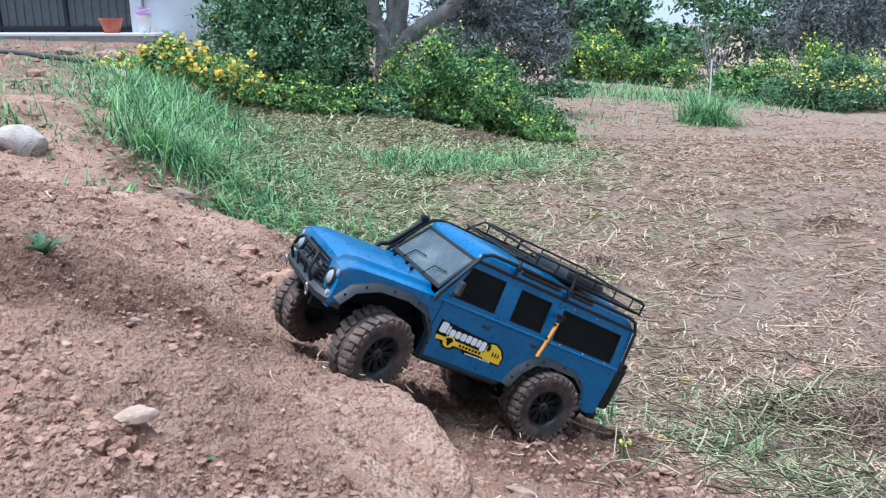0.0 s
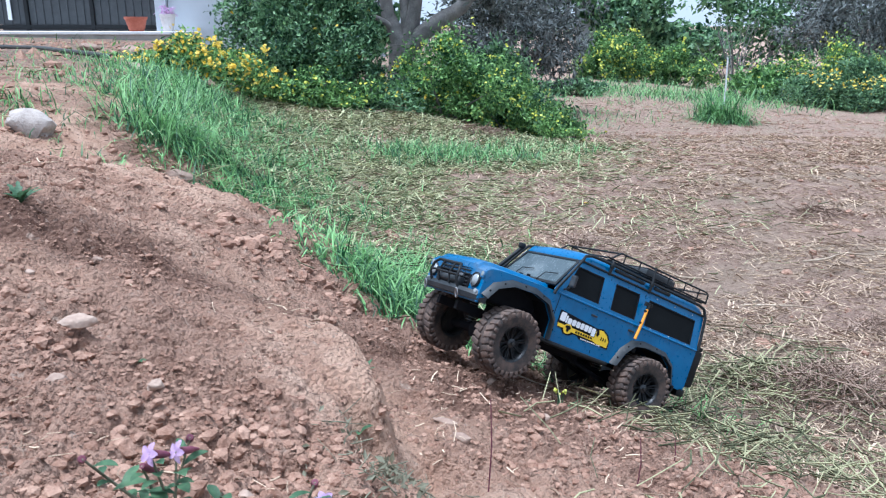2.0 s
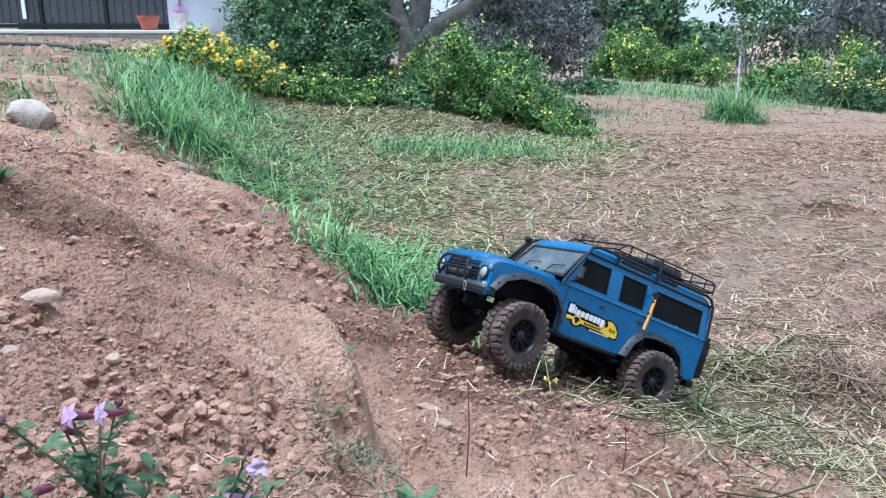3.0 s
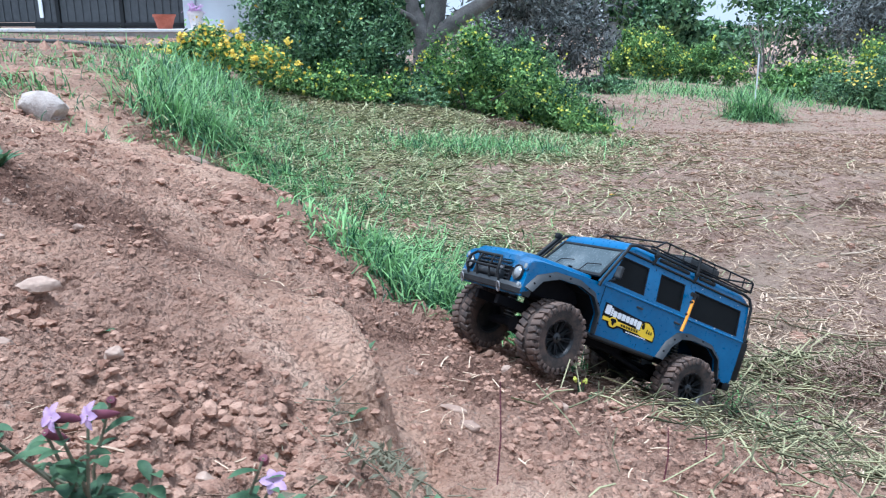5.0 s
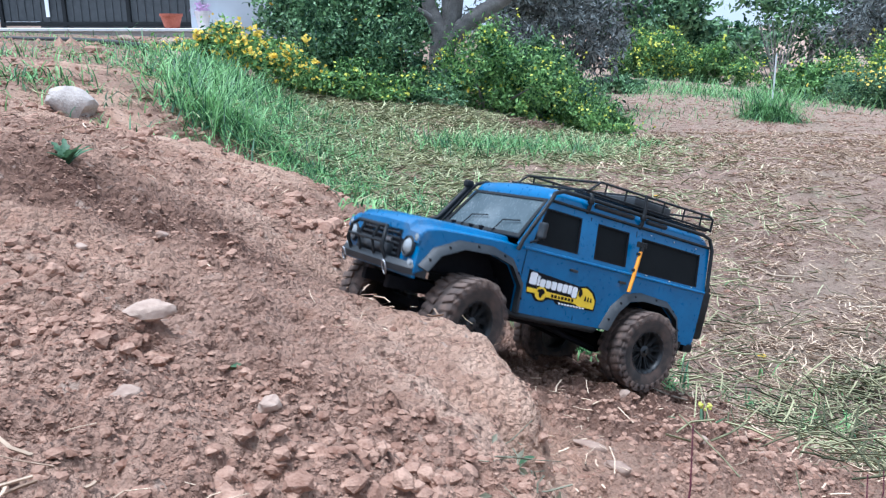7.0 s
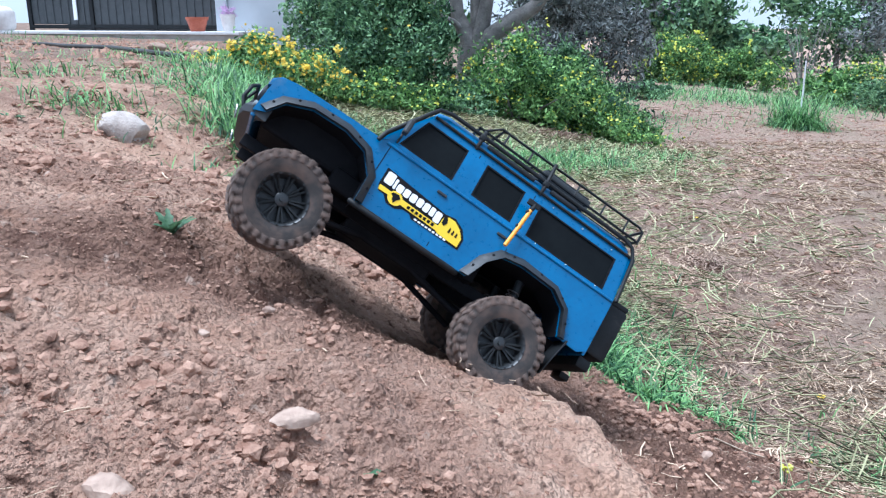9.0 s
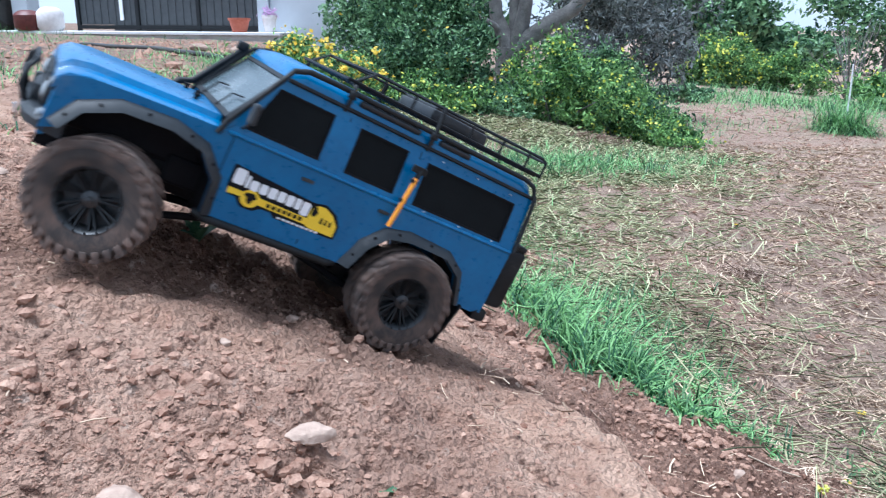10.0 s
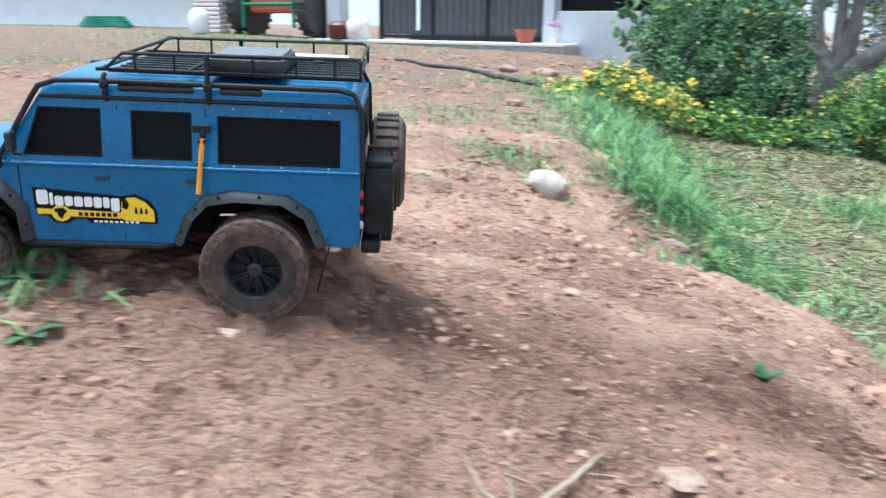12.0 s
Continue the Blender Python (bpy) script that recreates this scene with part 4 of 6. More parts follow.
TRUCK, WHEELS = build_truck()
WHEEL_AT = ((0.0, 1), (0.0, -1), (BASE, 1), (BASE, -1))
TRUCK_ROWS = [
    (0.0, 0.104, 1.217, 0.263, 205.2, 28.6, -3.5),
    (0.5, 0.157, 1.225, 0.26, 204.7, 22.5, 5.3),
    (1.0, 0.229, 1.245, 0.225, 208.4, 15.7, 6.2),
    (1.5, 0.348, 1.302, 0.165, 208.5, 23.2, 3.1),
    (2.0, 0.411, 1.339, 0.13, 204.7, 27.2, 9.6),
    (2.5, 0.434, 1.356, 0.119, 204.9, 26.5, 11.1),
    (4.5, 0.458, 1.389, 0.102, 206.2, 26.1, 9.1),
    (5.0, 0.453, 1.379, 0.105, 207.1, 26.2, 9.5),
    (5.5, 0.44, 1.367, 0.11, 207.4, 26.5, 11.4),
    (6.0, 0.364, 1.348, 0.138, 206.5, 27.0, 10.3),
    (6.5, 0.245, 1.299, 0.185, 213.9, 19.5, 4.5),
    (6.7, 0.193, 1.277, 0.212, 214.5, 16.3, 5.6),
    (7.1, 0.126, 1.248, 0.257, 211.9, 21.3, 6.4),
    (7.5, 0.044, 1.19, 0.297, 206.6, 28.4, 7.3),
    (7.9, -0.055, 1.115, 0.338, 203.0, 33.5, 7.0),
    (8.3, -0.128, 1.058, 0.394, 197.5, 34.8, 8.5),
    (8.5, -0.119, 1.085, 0.395, 190.0, 34.1, 15.4),
    (9.0, -0.154, 1.113, 0.401, 187.3, 35.7, 27.6),
    (9.5, -0.225, 1.121, 0.444, 207.0, 34.2, 10.4),
    (10.0, -0.328, 1.034, 0.509, 215.2, 26.7, -5.5),
    (10.5, -0.441, 0.958, 0.59, 201.1, 20.3, -7.4),
    (11.0, -0.59, 0.889, 0.656, 192.2, 16.1, 1.3),
    (11.5, -0.82, 0.792, 0.714, 203.4, 14.7, 2.5),
    (12.0, -1.07, 0.625, 0.775, 209.3, 1.8, -4.4),
]
STEER = ((0.0, 20), (0.5, 16), (1.0, 18), (1.5, 10), (2.0, 8), (5.5, 8), (6.0, 16), (6.5, 24), (7.2, 10), (8.3, -16), (8.5, -24), (8.8, -4), (9.0, 8), (9.5, 26), (9.75, 6), (10.0, -20), (10.5, -12), (11.0, -4), (12.0, 4))
KINGPIN = 0.060


# how far the left wheels are pushed up into the body (front, rear); the axles tilt, so the right ones go the other way
LIFT = ((0.0, 0.009, 0.017), (1.0, 0.003, 0.012), (2.5, -0.002, 0.003), (5.5, 0.001, -0.007), (6.5, 0.008, 0.013), (8.3, -0.008, 0.0), (8.5, -0.012, -0.002), (9.0, -0.024, -0.022), (9.5, -0.018, -0.017), (10.0, 0.006, 0.014), (10.5, 0.010, 0.018), (11.0, 0.006, 0.006), (11.5, 0.004, -0.010), (12.0, 0.004, 0.004))


def motions():
    walk(TRUCK, [(t, pose(x, y, z, roll, -pitch, yaw)) for t, x, y, z, yaw, pitch, roll in TRUCK_ROWS])
    ts = [r[0] for r in TRUCK_ROWS]
    steps = [k / 10 for k in range(121)]
    col = [np.interp(steps, ts, [r[i] for r in TRUCK_ROWS]) for i in range(1, 7)]
    poses = [pose(x, y, z, roll, -pitch, yaw) for x, y, z, yaw, pitch, roll in zip(*col)]
    steer = np.interp(steps, [s[0] for s in STEER], [s[1] for s in STEER])
    spin, spins = 0.0, []
    for k, m in enumerate(poses):
        if k:
            spin += (m.translation - poses[k - 1].translation).dot(m.col[0].to_3d()) / TYRE_R
            if 6.6 < steps[k] < 10.4:
                spin += 0.45
        spins.append(math.degrees(spin))
    for wheel, (wx, s) in zip(WHEELS, WHEEL_AT):
        rows = []
        for t, m, a, st in zip(steps, poses, spins, steer):
            drop = float(np.interp(t, [r[0] for r in LIFT], [r[1 if wx else 2] for r in LIFT])) * (1 if s > 0 else -1)
            rows.append((t, Matrix.Translation((wx, s * KINGPIN, drop)) @ Matrix.Rotation(radians(st if wx else 0), 4, "Z") @ Matrix.Translation((0, s * (TRACK - KINGPIN), 0)) @ Matrix.Rotation(0 if s > 0 else math.pi, 4, "Z")
                         @ Matrix.Rotation(radians(a) * s, 4, "Y")))
        walk(wheel, rows)


# ---- scattered matter ----
RNG = np.random.default_rng(7)


def cloud(x, y, scale, seed=0.0):
    """Patchy noise, 0 to 1, at many places."""
    return np.array([0.5 + 0.5 * noise.noise(Vector((a * scale, b * scale, seed))) for a, b in zip(x, y)])


def heights(x, y):
    z = lie(x, y)
    return z + np.array([rough_at(a, b) for a, b in zip(x, y)])


def blades(x, y, z, h, w, lean, az, curl=0.6):
    """Tapered bent grass blades: places, height, width, lean in radians and its bearing."""
    n = len(x)
    out = np.stack([np.cos(az), np.sin(az), np.zeros(n)], 1)
    side = np.stack([-np.sin(az), np.cos(az), np.zeros(n)], 1)
    p = np.stack([x, y, z], 1)
    rings = []
    for k, t in enumerate((0.0, 0.4, 0.75, 1.0)):
        a = lean * (0.35 + curl * t * 1.4)
        q = p + out * (np.sin(a) * h * t)[:, None]
        q[:, 2] += np.cos(a) * h * t
        ww = w * (1.0, 0.9, 0.6, 0.0)[k]
        rings.append(q if k == 3 else np.stack([q - side * ww[:, None] / 2, q + side * ww[:, None] / 2], 1))
    v = np.concatenate([rings[0], rings[1], rings[2], rings[3][:, None, :]], 1).reshape(-1, 3)
    b = (np.arange(n) * 7)[:, None]
    f = np.concatenate([b + np.array([[0, 1, 3, 2]]), b + np.array([[2, 3, 5, 4]])], 0).tolist() + (b + np.array([[4, 5, 6]])).tolist()
    return v, f


def straws(x, y, z, length, r, az, tilt, bend):
    """Thin three-sided stalks lying on the ground, bent in the middle."""
    n = len(x)
    d = np.stack([np.cos(az) * np.cos(tilt), np.sin(az) * np.cos(tilt), np.sin(tilt)], 1)
    s = np.stack([-np.sin(az), np.cos(az), np.zeros(n)], 1)
    u = np.cross(d, s)
    p = np.stack([x, y, z], 1)
    pts = [p - d * length[:, None] / 2, p + s * (bend * length)[:, None], p + d * length[:, None] / 2]
    vs = []
    for q in pts:
        for a in (0.5, 2.6, 4.7):
            vs.append(q + (s * math.cos(a) + u * math.sin(a)) * r[:, None])
    v = np.stack(vs, 1).reshape(-1, 3)
    b = (np.arange(n) * 9)[:, None]
    f = []
    for k in range(2):
        for a in range(3):
            c = (a + 1) % 3
            f.append(b + np.array([[3 * k + a, 3 * k + c, 3 * k + 3 + c, 3 * k + 3 + a]]))
    return v, np.concatenate(f, 0).tolist()


ICO = bmesh.new()
bmesh.ops.create_icosphere(ICO, subdivisions=1, radius=1.0)
ICO_V = np.array([v.co[:] for v in ICO.verts])
ICO_F = np.array([[v.index for v in f.verts] for f in ICO.faces])
bmesh.ops.subdivide_edges(ICO, edges=ICO.edges, cuts=1, use_grid_fill=True)
ICO.verts.index_update()
FINE_V = np.array([v.co.normalized()[:] for v in ICO.verts])
FINE_F = np.array([[v.index for v in f.verts] for f in ICO.faces])
ICO.free()


OCTA_V = np.array([(1, 0, 0), (-1, 0, 0), (0, 1, 0), (0, -1, 0), (0, 0, 1), (0, 0, -1)], float)
OCTA_F = np.array([(0, 2, 4), (2, 1, 4), (1, 3, 4), (3, 0, 4), (2, 0, 5), (1, 2, 5), (3, 1, 5), (0, 3, 5)])


def lumps(x, y, z, r, base_v, base_f):
    """Crumbly clods."""
    n, m = len(x), len(base_v)
    k = RNG.normal(size=(n, 3, 3)) * 1.1
    swell = np.sin(np.einsum("mj,nkj->nmk", base_v, k) * 1.6 + RNG.random((n, 1, 3)) * 6.28).sum(-1)
    shape = base_v[None] * (1 + 0.13 * swell + 0.42 * (RNG.random((n, m)) - 0.5))[..., None]
    s = np.stack([0.8 + 0.5 * RNG.random(n), 0.8 + 0.5 * RNG.random(n), 0.55 + 0.35 * RNG.random(n)], 1)
    a = RNG.random(n) * 6.28
    q = shape * s[:, None, :] * r[:, None, None]
    c, d = np.cos(a)[:, None], np.sin(a)[:, None]
    q = np.stack([q[..., 0] * c - q[..., 1] * d, q[..., 0] * d + q[..., 1] * c, q[..., 2]], -1)
    q = q + np.stack([x, y, z - r * 0.10], 1)[:, None, :]
    f = (np.arange(n) * m)[:, None, None] + base_f[None]
    return q.reshape(-1, 3), f.reshape(-1, 3)


def leaf_cloud(p, out, size, aspect=0.45, flat=0.5):
    """Folded diamond leaves at places p, facing roughly out."""
    n = len(p)
    d = RNG.normal(size=(n, 3)) + out * 0.6
    d /= np.linalg.norm(d, axis=1, keepdims=True) + 1e-9
    nn = RNG.normal(size=(n, 3)) * (1 - flat) + out * flat + np.array([0, 0, 0.4])
    s = np.cross(d, nn)
    s /= np.linalg.norm(s, axis=1, keepdims=True) + 1e-9
    up = np.cross(s, d)
    L = (size * (0.6 + 0.8 * RNG.random(n)))[:, None]
    v = np.stack([p - d * L * 0.5, p + s * L * aspect * 0.5 + up * L * 0.08, p + d * L * 0.5, p - s * L * aspect * 0.5 + up * L * 0.08], 1).reshape(-1, 3)
    f = (np.arange(n) * 4)[:, None] + np.array([[0, 1, 2, 3]])
    return v, f


def clumps(n, centres, radii):
    """Places on the outer parts of many overlapping ragged clumps."""
    k = RNG.integers(0, len(centres), n)
    d = RNG.normal(size=(n, 3))
    d /= np.linalg.norm(d, axis=1, keepdims=True)
    r = 0.45 + 0.65 * RNG.random(n) ** 0.6
    return centres[k] + d * radii[k] * r[:, None], d


def stuff(name, v, f, material, label, category):
    return tagged(raw(name, v, f, material), label, category, kind="stuff")


def clods():
    xs, ys, rs = [], [], []
    for n, x0, x1, y0, y1, r0, r1, k, e in ((56000, -1.25, 0.10, 0.30, 1.9, 0.0012, 0.0052, 0.50, 6.5), (16000, -0.75, 0.08, 0.30, 0.62, 0.0012, 0.0085, 0.3, 7.0), (20000, 0.02, 0.66, 0.45, 1.45, 0.0013, 0.0105, 0.3, 6.0),
                                            (10000, -1.7, -0.1, 1.2, 2.9, 0.003, 0.020, 0.32, 3.8), (9000, -1.4, -0.3, 0.3, 1.0, 0.0014, 0.009, 0.35, 8.0), (2600, -3.5, -1.2, 0.4, 6.0, 0.005, 0.026, 0.5, 3.0),
                                            (8000, 0.0, 5.0, 1.3, 7.0, 0.003, 0.020, 0.3, 3.5), (2600, -9, -1.5, 4.0, 16.0, 0.02, 0.075, 0.4, 2.5), (9000, 0.3, 9.0, 5.0, 15.0, 0.008, 0.034, 0.3, 2.5)):
        x, y = x0 + (x1 - x0) * RNG.random(n), y0 + (y1 - y0) * RNG.random(n)
        keep = np.array([lumpy_at(Vector((a, b, 0))) for a, b in zip(x, y)]) * 0.42 + 0.35 * cloud(x, y, 11.0, 3.0) + 0.45 * RNG.random(n) > 0.42 + 0.2 * k
        x, y = x[keep], y[keep]
        xs.append(x), ys.append(y), rs.append(r0 + (r1 - r0) * (RNG.random(len(x)) ** e) * np.clip(1.9 * cloud(x, y, 5.0, 11.0) - 0.35, 0.25, 1.05))
    x, y, r = np.concatenate(xs), np.concatenate(ys), np.concatenate(rs)
    z = heights(x, y)
    tiny, big = (r < 0.0036) | (y > 4.5), (r > 0.0075) & (y < 3)
    vs, fs, base = [], [], 0
    for pick, bv, bf in ((tiny, OCTA_V, OCTA_F), (~tiny & ~big, ICO_V, ICO_F), (big, FINE_V, FINE_F)):
        v, f = lumps(x[pick], y[pick], z[pick], r[pick], bv, bf)
        vs.append(v), fs.append(f + base)
        base += len(v)
    stuff("soil_clods", np.concatenate(vs), np.concatenate(fs), M_CLOD, "crumbled reddish-brown clods of dry earth", "soil clods")


def splinters(x, y, z, length, r, az, tilt):
    """Short straight three-sided stalks."""
    n = len(x)
    d = np.stack([np.cos(az) * np.cos(tilt), np.sin(az) * np.cos(tilt), np.sin(tilt)], 1)
    s = np.stack([-np.sin(az), np.cos(az), np.zeros(n)], 1)
    u = np.cross(d, s)
    p = np.stack([x, y, z], 1)
    vs = [p + d * (e * length / 2)[:, None] + (s * math.cos(a) + u * math.sin(a)) * r[:, None] for e in (-1, 1) for a in (0.5, 2.6, 4.7)]
    b = (np.arange(n) * 6)[:, None]
    return np.stack(vs, 1).reshape(-1, 3), np.concatenate([b + np.array([[k, (k + 1) % 3, 3 + (k + 1) % 3, 3 + k]]) for k in range(3)], 0)


def straw_mat():
    """The dense mat of chopped stalks on the cleared field, thick in some patches and thin in others."""
    n = 110000
    y = 1.05 + 8.5 * RNG.random(n) ** 1.7
    x = -0.6 + (2.0 + 0.75 * y) * RNG.random(n)
    keep = (lie(x, y) < 0.14 - 0.05 * RNG.random(n)) & (x > strip_x(y) + 0.12) & (0.85 * cloud(x, y, 2.4, 21.0) + 0.7 * cloud(x, y, 7.0, 22.0) + 0.30 * RNG.random(n) > 0.93)
    x, y = x[keep], y[keep]
    n = len(x)
    lift = np.clip(cloud(x, y, 4.0, 23.0) - 0.45, 0, 1) * 0.06
    v, f = splinters(x, y, heights(x, y) + 0.003 + lift * RNG.random(n), (0.012 + 0.050 * RNG.random(n) ** 2.2) * (0.8 + 0.16 * y), (0.0006 + 0.0011 * RNG.random(n) ** 2) * (0.75 + 0.26 * y), RNG.random(n) * 6.28, 0.28 * RNG.normal(size=n))
    stuff("straw_mat", v, f, M_STRAW, "thin mat of chopped pale stalks on the cleared field", "straw")


def straw_litter():
    x = np.concatenate([RNG.random(9000) * 2.9 - 0.4, RNG.random(25000) * 7 - 0.8, RNG.random(10000) * 14 - 1.5, 0.55 + 0.85 * RNG.random(2600), RNG.random(1700) * 1.5 - 1.1, RNG.random(500) * 0.8])
    y = np.concatenate([0.75 + RNG.random(9000) * 2.4, 2.0 + RNG.random(25000) * 4.5, 5.5 + RNG.random(10000) * 10, 1.0 + 1.0 * RNG.random(2600), 0.36 + RNG.random(1700) ** 1.5 * 1.6, 0.5 + 0.75 * RNG.random(500)])
    keep = (lie(x, y) < 0.15 - 0.05 * RNG.random(len(x))) & (x > strip_x(y) + 0.1) & (0.6 * cloud(x, y, 1.3, 9.0) + 0.7 * cloud(x, y, 4.5, 2.0) + 0.5 * RNG.random(len(x)) > 0.86)
    keep[-2200:-500] = cloud(x[-2200:-500], y[-2200:-500], 4.0, 2.0) > 0.60
    keep[-500:] = cloud(x[-500:], y[-500:], 7.0, 2.0) > 0.5
    x, y = x[keep], y[keep]
    n = len(x)
    length = (0.014 + 0.070 * RNG.random(n) ** 2.6) * (0.75 + 0.15 * y)
    length[lie(x, y) > 0.15] *= 0.55
    r = (0.0004 + 0.0012 * RNG.random(n) ** 2.5) * (0.62 + 0.30 * y)
    v, f = straws(x, y, heights(x, y) + 0.004 + 0.012 * RNG.random(n), length, r, RNG.random(n) * 6.28, 0.14 * RNG.normal(size=n), 0.08 * RNG.normal(size=n))
    stuff("straw_litter", v, f, M_STRAW, "dry straw stalks strewn over the cleared soil", "straw")
    n = 16000
    x, y = RNG.random(n) * 9 - 0.3, 0.9 + 11 * RNG.random(n) ** 1.3
    keep = (lie(x, y) < 0.12) & (0.5 * cloud(x, y, 1.1, 6.0) + 0.6 * cloud(x, y, 4.3, 4.0) + 0.3 * RNG.random(n) > 0.74)
    x, y = x[keep], y[keep]
    n = len(x)
    v, f = straws(x, y, heights(x, y) + 0.004, (0.006 + 0.026 * RNG.random(n) ** 3) * (1 + 0.10 * y), (0.0010 + 0.0020 * RNG.random(n)) * (0.9 + 0.10 * y), RNG.random(n) * 6.28, 0.3 * RNG.normal(size=n), 0.2 * RNG.normal(size=n))
    stuff("plant_litter", v, f, M_LITTER, "dark crumbs of dead roots and stems on the field", "plant litter")


def hay():
    xs, ys = [], []
    for cx, cy, sx, sy, n in ((0.85, 1.42, 0.24, 0.17, 860), (1.12, 1.16, 0.22, 0.16, 560), (0.62, 1.10, 0.14, 0.12, 420), (0.90, 1.70, 0.12, 0.08, 700), (0.65, 1.80, 0.2, 0.2, 300), (0.55, 0.78, 0.12, 0.10, 130), (0.35, 2.1, 0.22, 0.3, 900), (-0.1, 4.7, 0.65, 0.55, 5200), (-0.7, 5.4, 0.5, 0.5, 2600), (0.35, 5.3, 0.4, 0.4, 2400), (-0.45, 4.0, 0.5, 0.4, 2400),
                              (-0.25, 3.3, 0.45, 0.5, 2600), (-0.05, 2.5, 0.25, 0.3, 1100), (0.9, 3.3, 0.35, 0.3, 500), (-0.6, 6.4, 0.7, 0.4, 3200), (0.3, 6.5, 0.6, 0.45, 3000), (-0.3, 7.2, 0.8, 0.25, 2600), (0.9, 7.4, 0.4, 0.3, 1200), (-1.3, 6.6, 0.35, 0.4, 1200)):
        xs.append(cx + sx * RNG.normal(size=n)), ys.append(cy + sy * RNG.normal(size=n))
    x, y = np.concatenate(xs), np.concatenate(ys)
    keep = 0.7 * cloud(x, y, 8.0, 14.0) + 0.5 * cloud(x, y, 3.0, 15.0) + 0.25 * RNG.random(len(x)) > 0.70
    x, y = x[keep], y[keep]
    n = len(x)
    length = (0.03 + 0.10 * RNG.random(n) ** 1.6) * (1 + 0.09 * y)
    r = (0.0006 + 0.0011 * RNG.random(n)) * (0.8 + 0.22 * y)
    z = lie(x, y) + 0.008 + 0.035 * RNG.random(n) ** 2
    az, tilt, bend = RNG.random(n) * 6.28, 0.28 * RNG.normal(size=n), 0.2 * RNG.normal(size=n)
    near = y < 2.3
    v, f = straws(x[~near], y[~near], z[~near], length[~near], r[~near], az[~near], tilt[~near], bend[~near])
    stuff("mown_grass", v, f, M_MOWN, "pale green mown grass lying below the bushes", "cut grass")
    v, f = straws(x[near], y[near], z[near], length[near], r[near], az[near], tilt[near], 0.5 * bend[near])
    stuff("cut_grass", v, f, M_HAY, "half-dry cut grass lying in loose swathes", "cut grass")


def uprooted_weeds():
    """Tangles of dry brown roots and stems pulled out of the field."""
    for cx, cy, s, h, n in ((0.98, 1.56, 0.085, 0.085, 1000), (1.30, 1.95, 0.06, 0.035, 260), (0.55, 2.75, 0.07, 0.035, 260), (1.75, 3.4, 0.09, 0.04, 260), (0.2, 6.9, 0.16, 0.09, 260)):
        x, y = s * RNG.normal(size=n), s * 0.8 * RNG.normal(size=n)
        z = h * RNG.random(n) * np.exp(-(x * x + y * y) / (2 * s * s))
        v, f = straws(x, y, z, (0.02 + 0.07 * RNG.random(n) ** 1.6) * (s / 0.075), (0.0005 + 0.0012 * RNG.random(n) ** 2) * (0.7 + 0.25 * cy), RNG.random(n) * 6.28, 0.45 * RNG.normal(size=n), 0.14 * RNG.normal(size=n))
        ob = raw("uprooted_weed", v, f, M_LITTER)
        ob.matrix_basis = pose(cx, cy, ground_z(cx, cy) + 0.002)
        tagged(ob, "tangled brown uprooted weed drying on the field", "dead weed", "uprooted weeds", kind="stuff")


def dead_leaves():
    n = 150
    x, y = np.concatenate([0.05 + 0.022 * RNG.normal(size=n // 2), 0.10 + 0.05 * RNG.normal(size=n // 2)]), np.concatenate([0.62 + 0.045 * RNG.normal(size=n // 2), 0.50 + 0.06 * RNG.normal(size=n // 2)])
    p = np.stack([x, y, heights(x, y) + 0.002 + 0.02 * RNG.random(n) ** 2], 1)
    v, f = leaf_cloud(p, np.tile(np.array([0.2, -0.4, 0.6]), (n, 1)), np.full(n, 0.013), 0.4)
    n = 150
    x, y = np.concatenate([x[:75], x[-75:]]) + 0.02 * RNG.normal(size=n), np.concatenate([y[:75], y[-75:]]) + 0.02 * RNG.normal(size=n)
    v2, f2 = straws(x, y, heights(x, y) + 0.003 + 0.014 * RNG.random(n) ** 2, 0.010 + 0.035 * RNG.random(n) ** 2, 0.0003 + 0.0006 * RNG.random(n), RNG.random(n) * 6.28, 0.35 * RNG.normal(size=n), 0.2 * RNG.normal(size=n))
    v, f = np.concatenate([v, v2]), f.tolist() + (np.array(f2) + len(v)).tolist()
    stuff("dead_leaves", v, f, M_SHEATH, "withered grey-green leaves caught in the gully", "dead leaves")


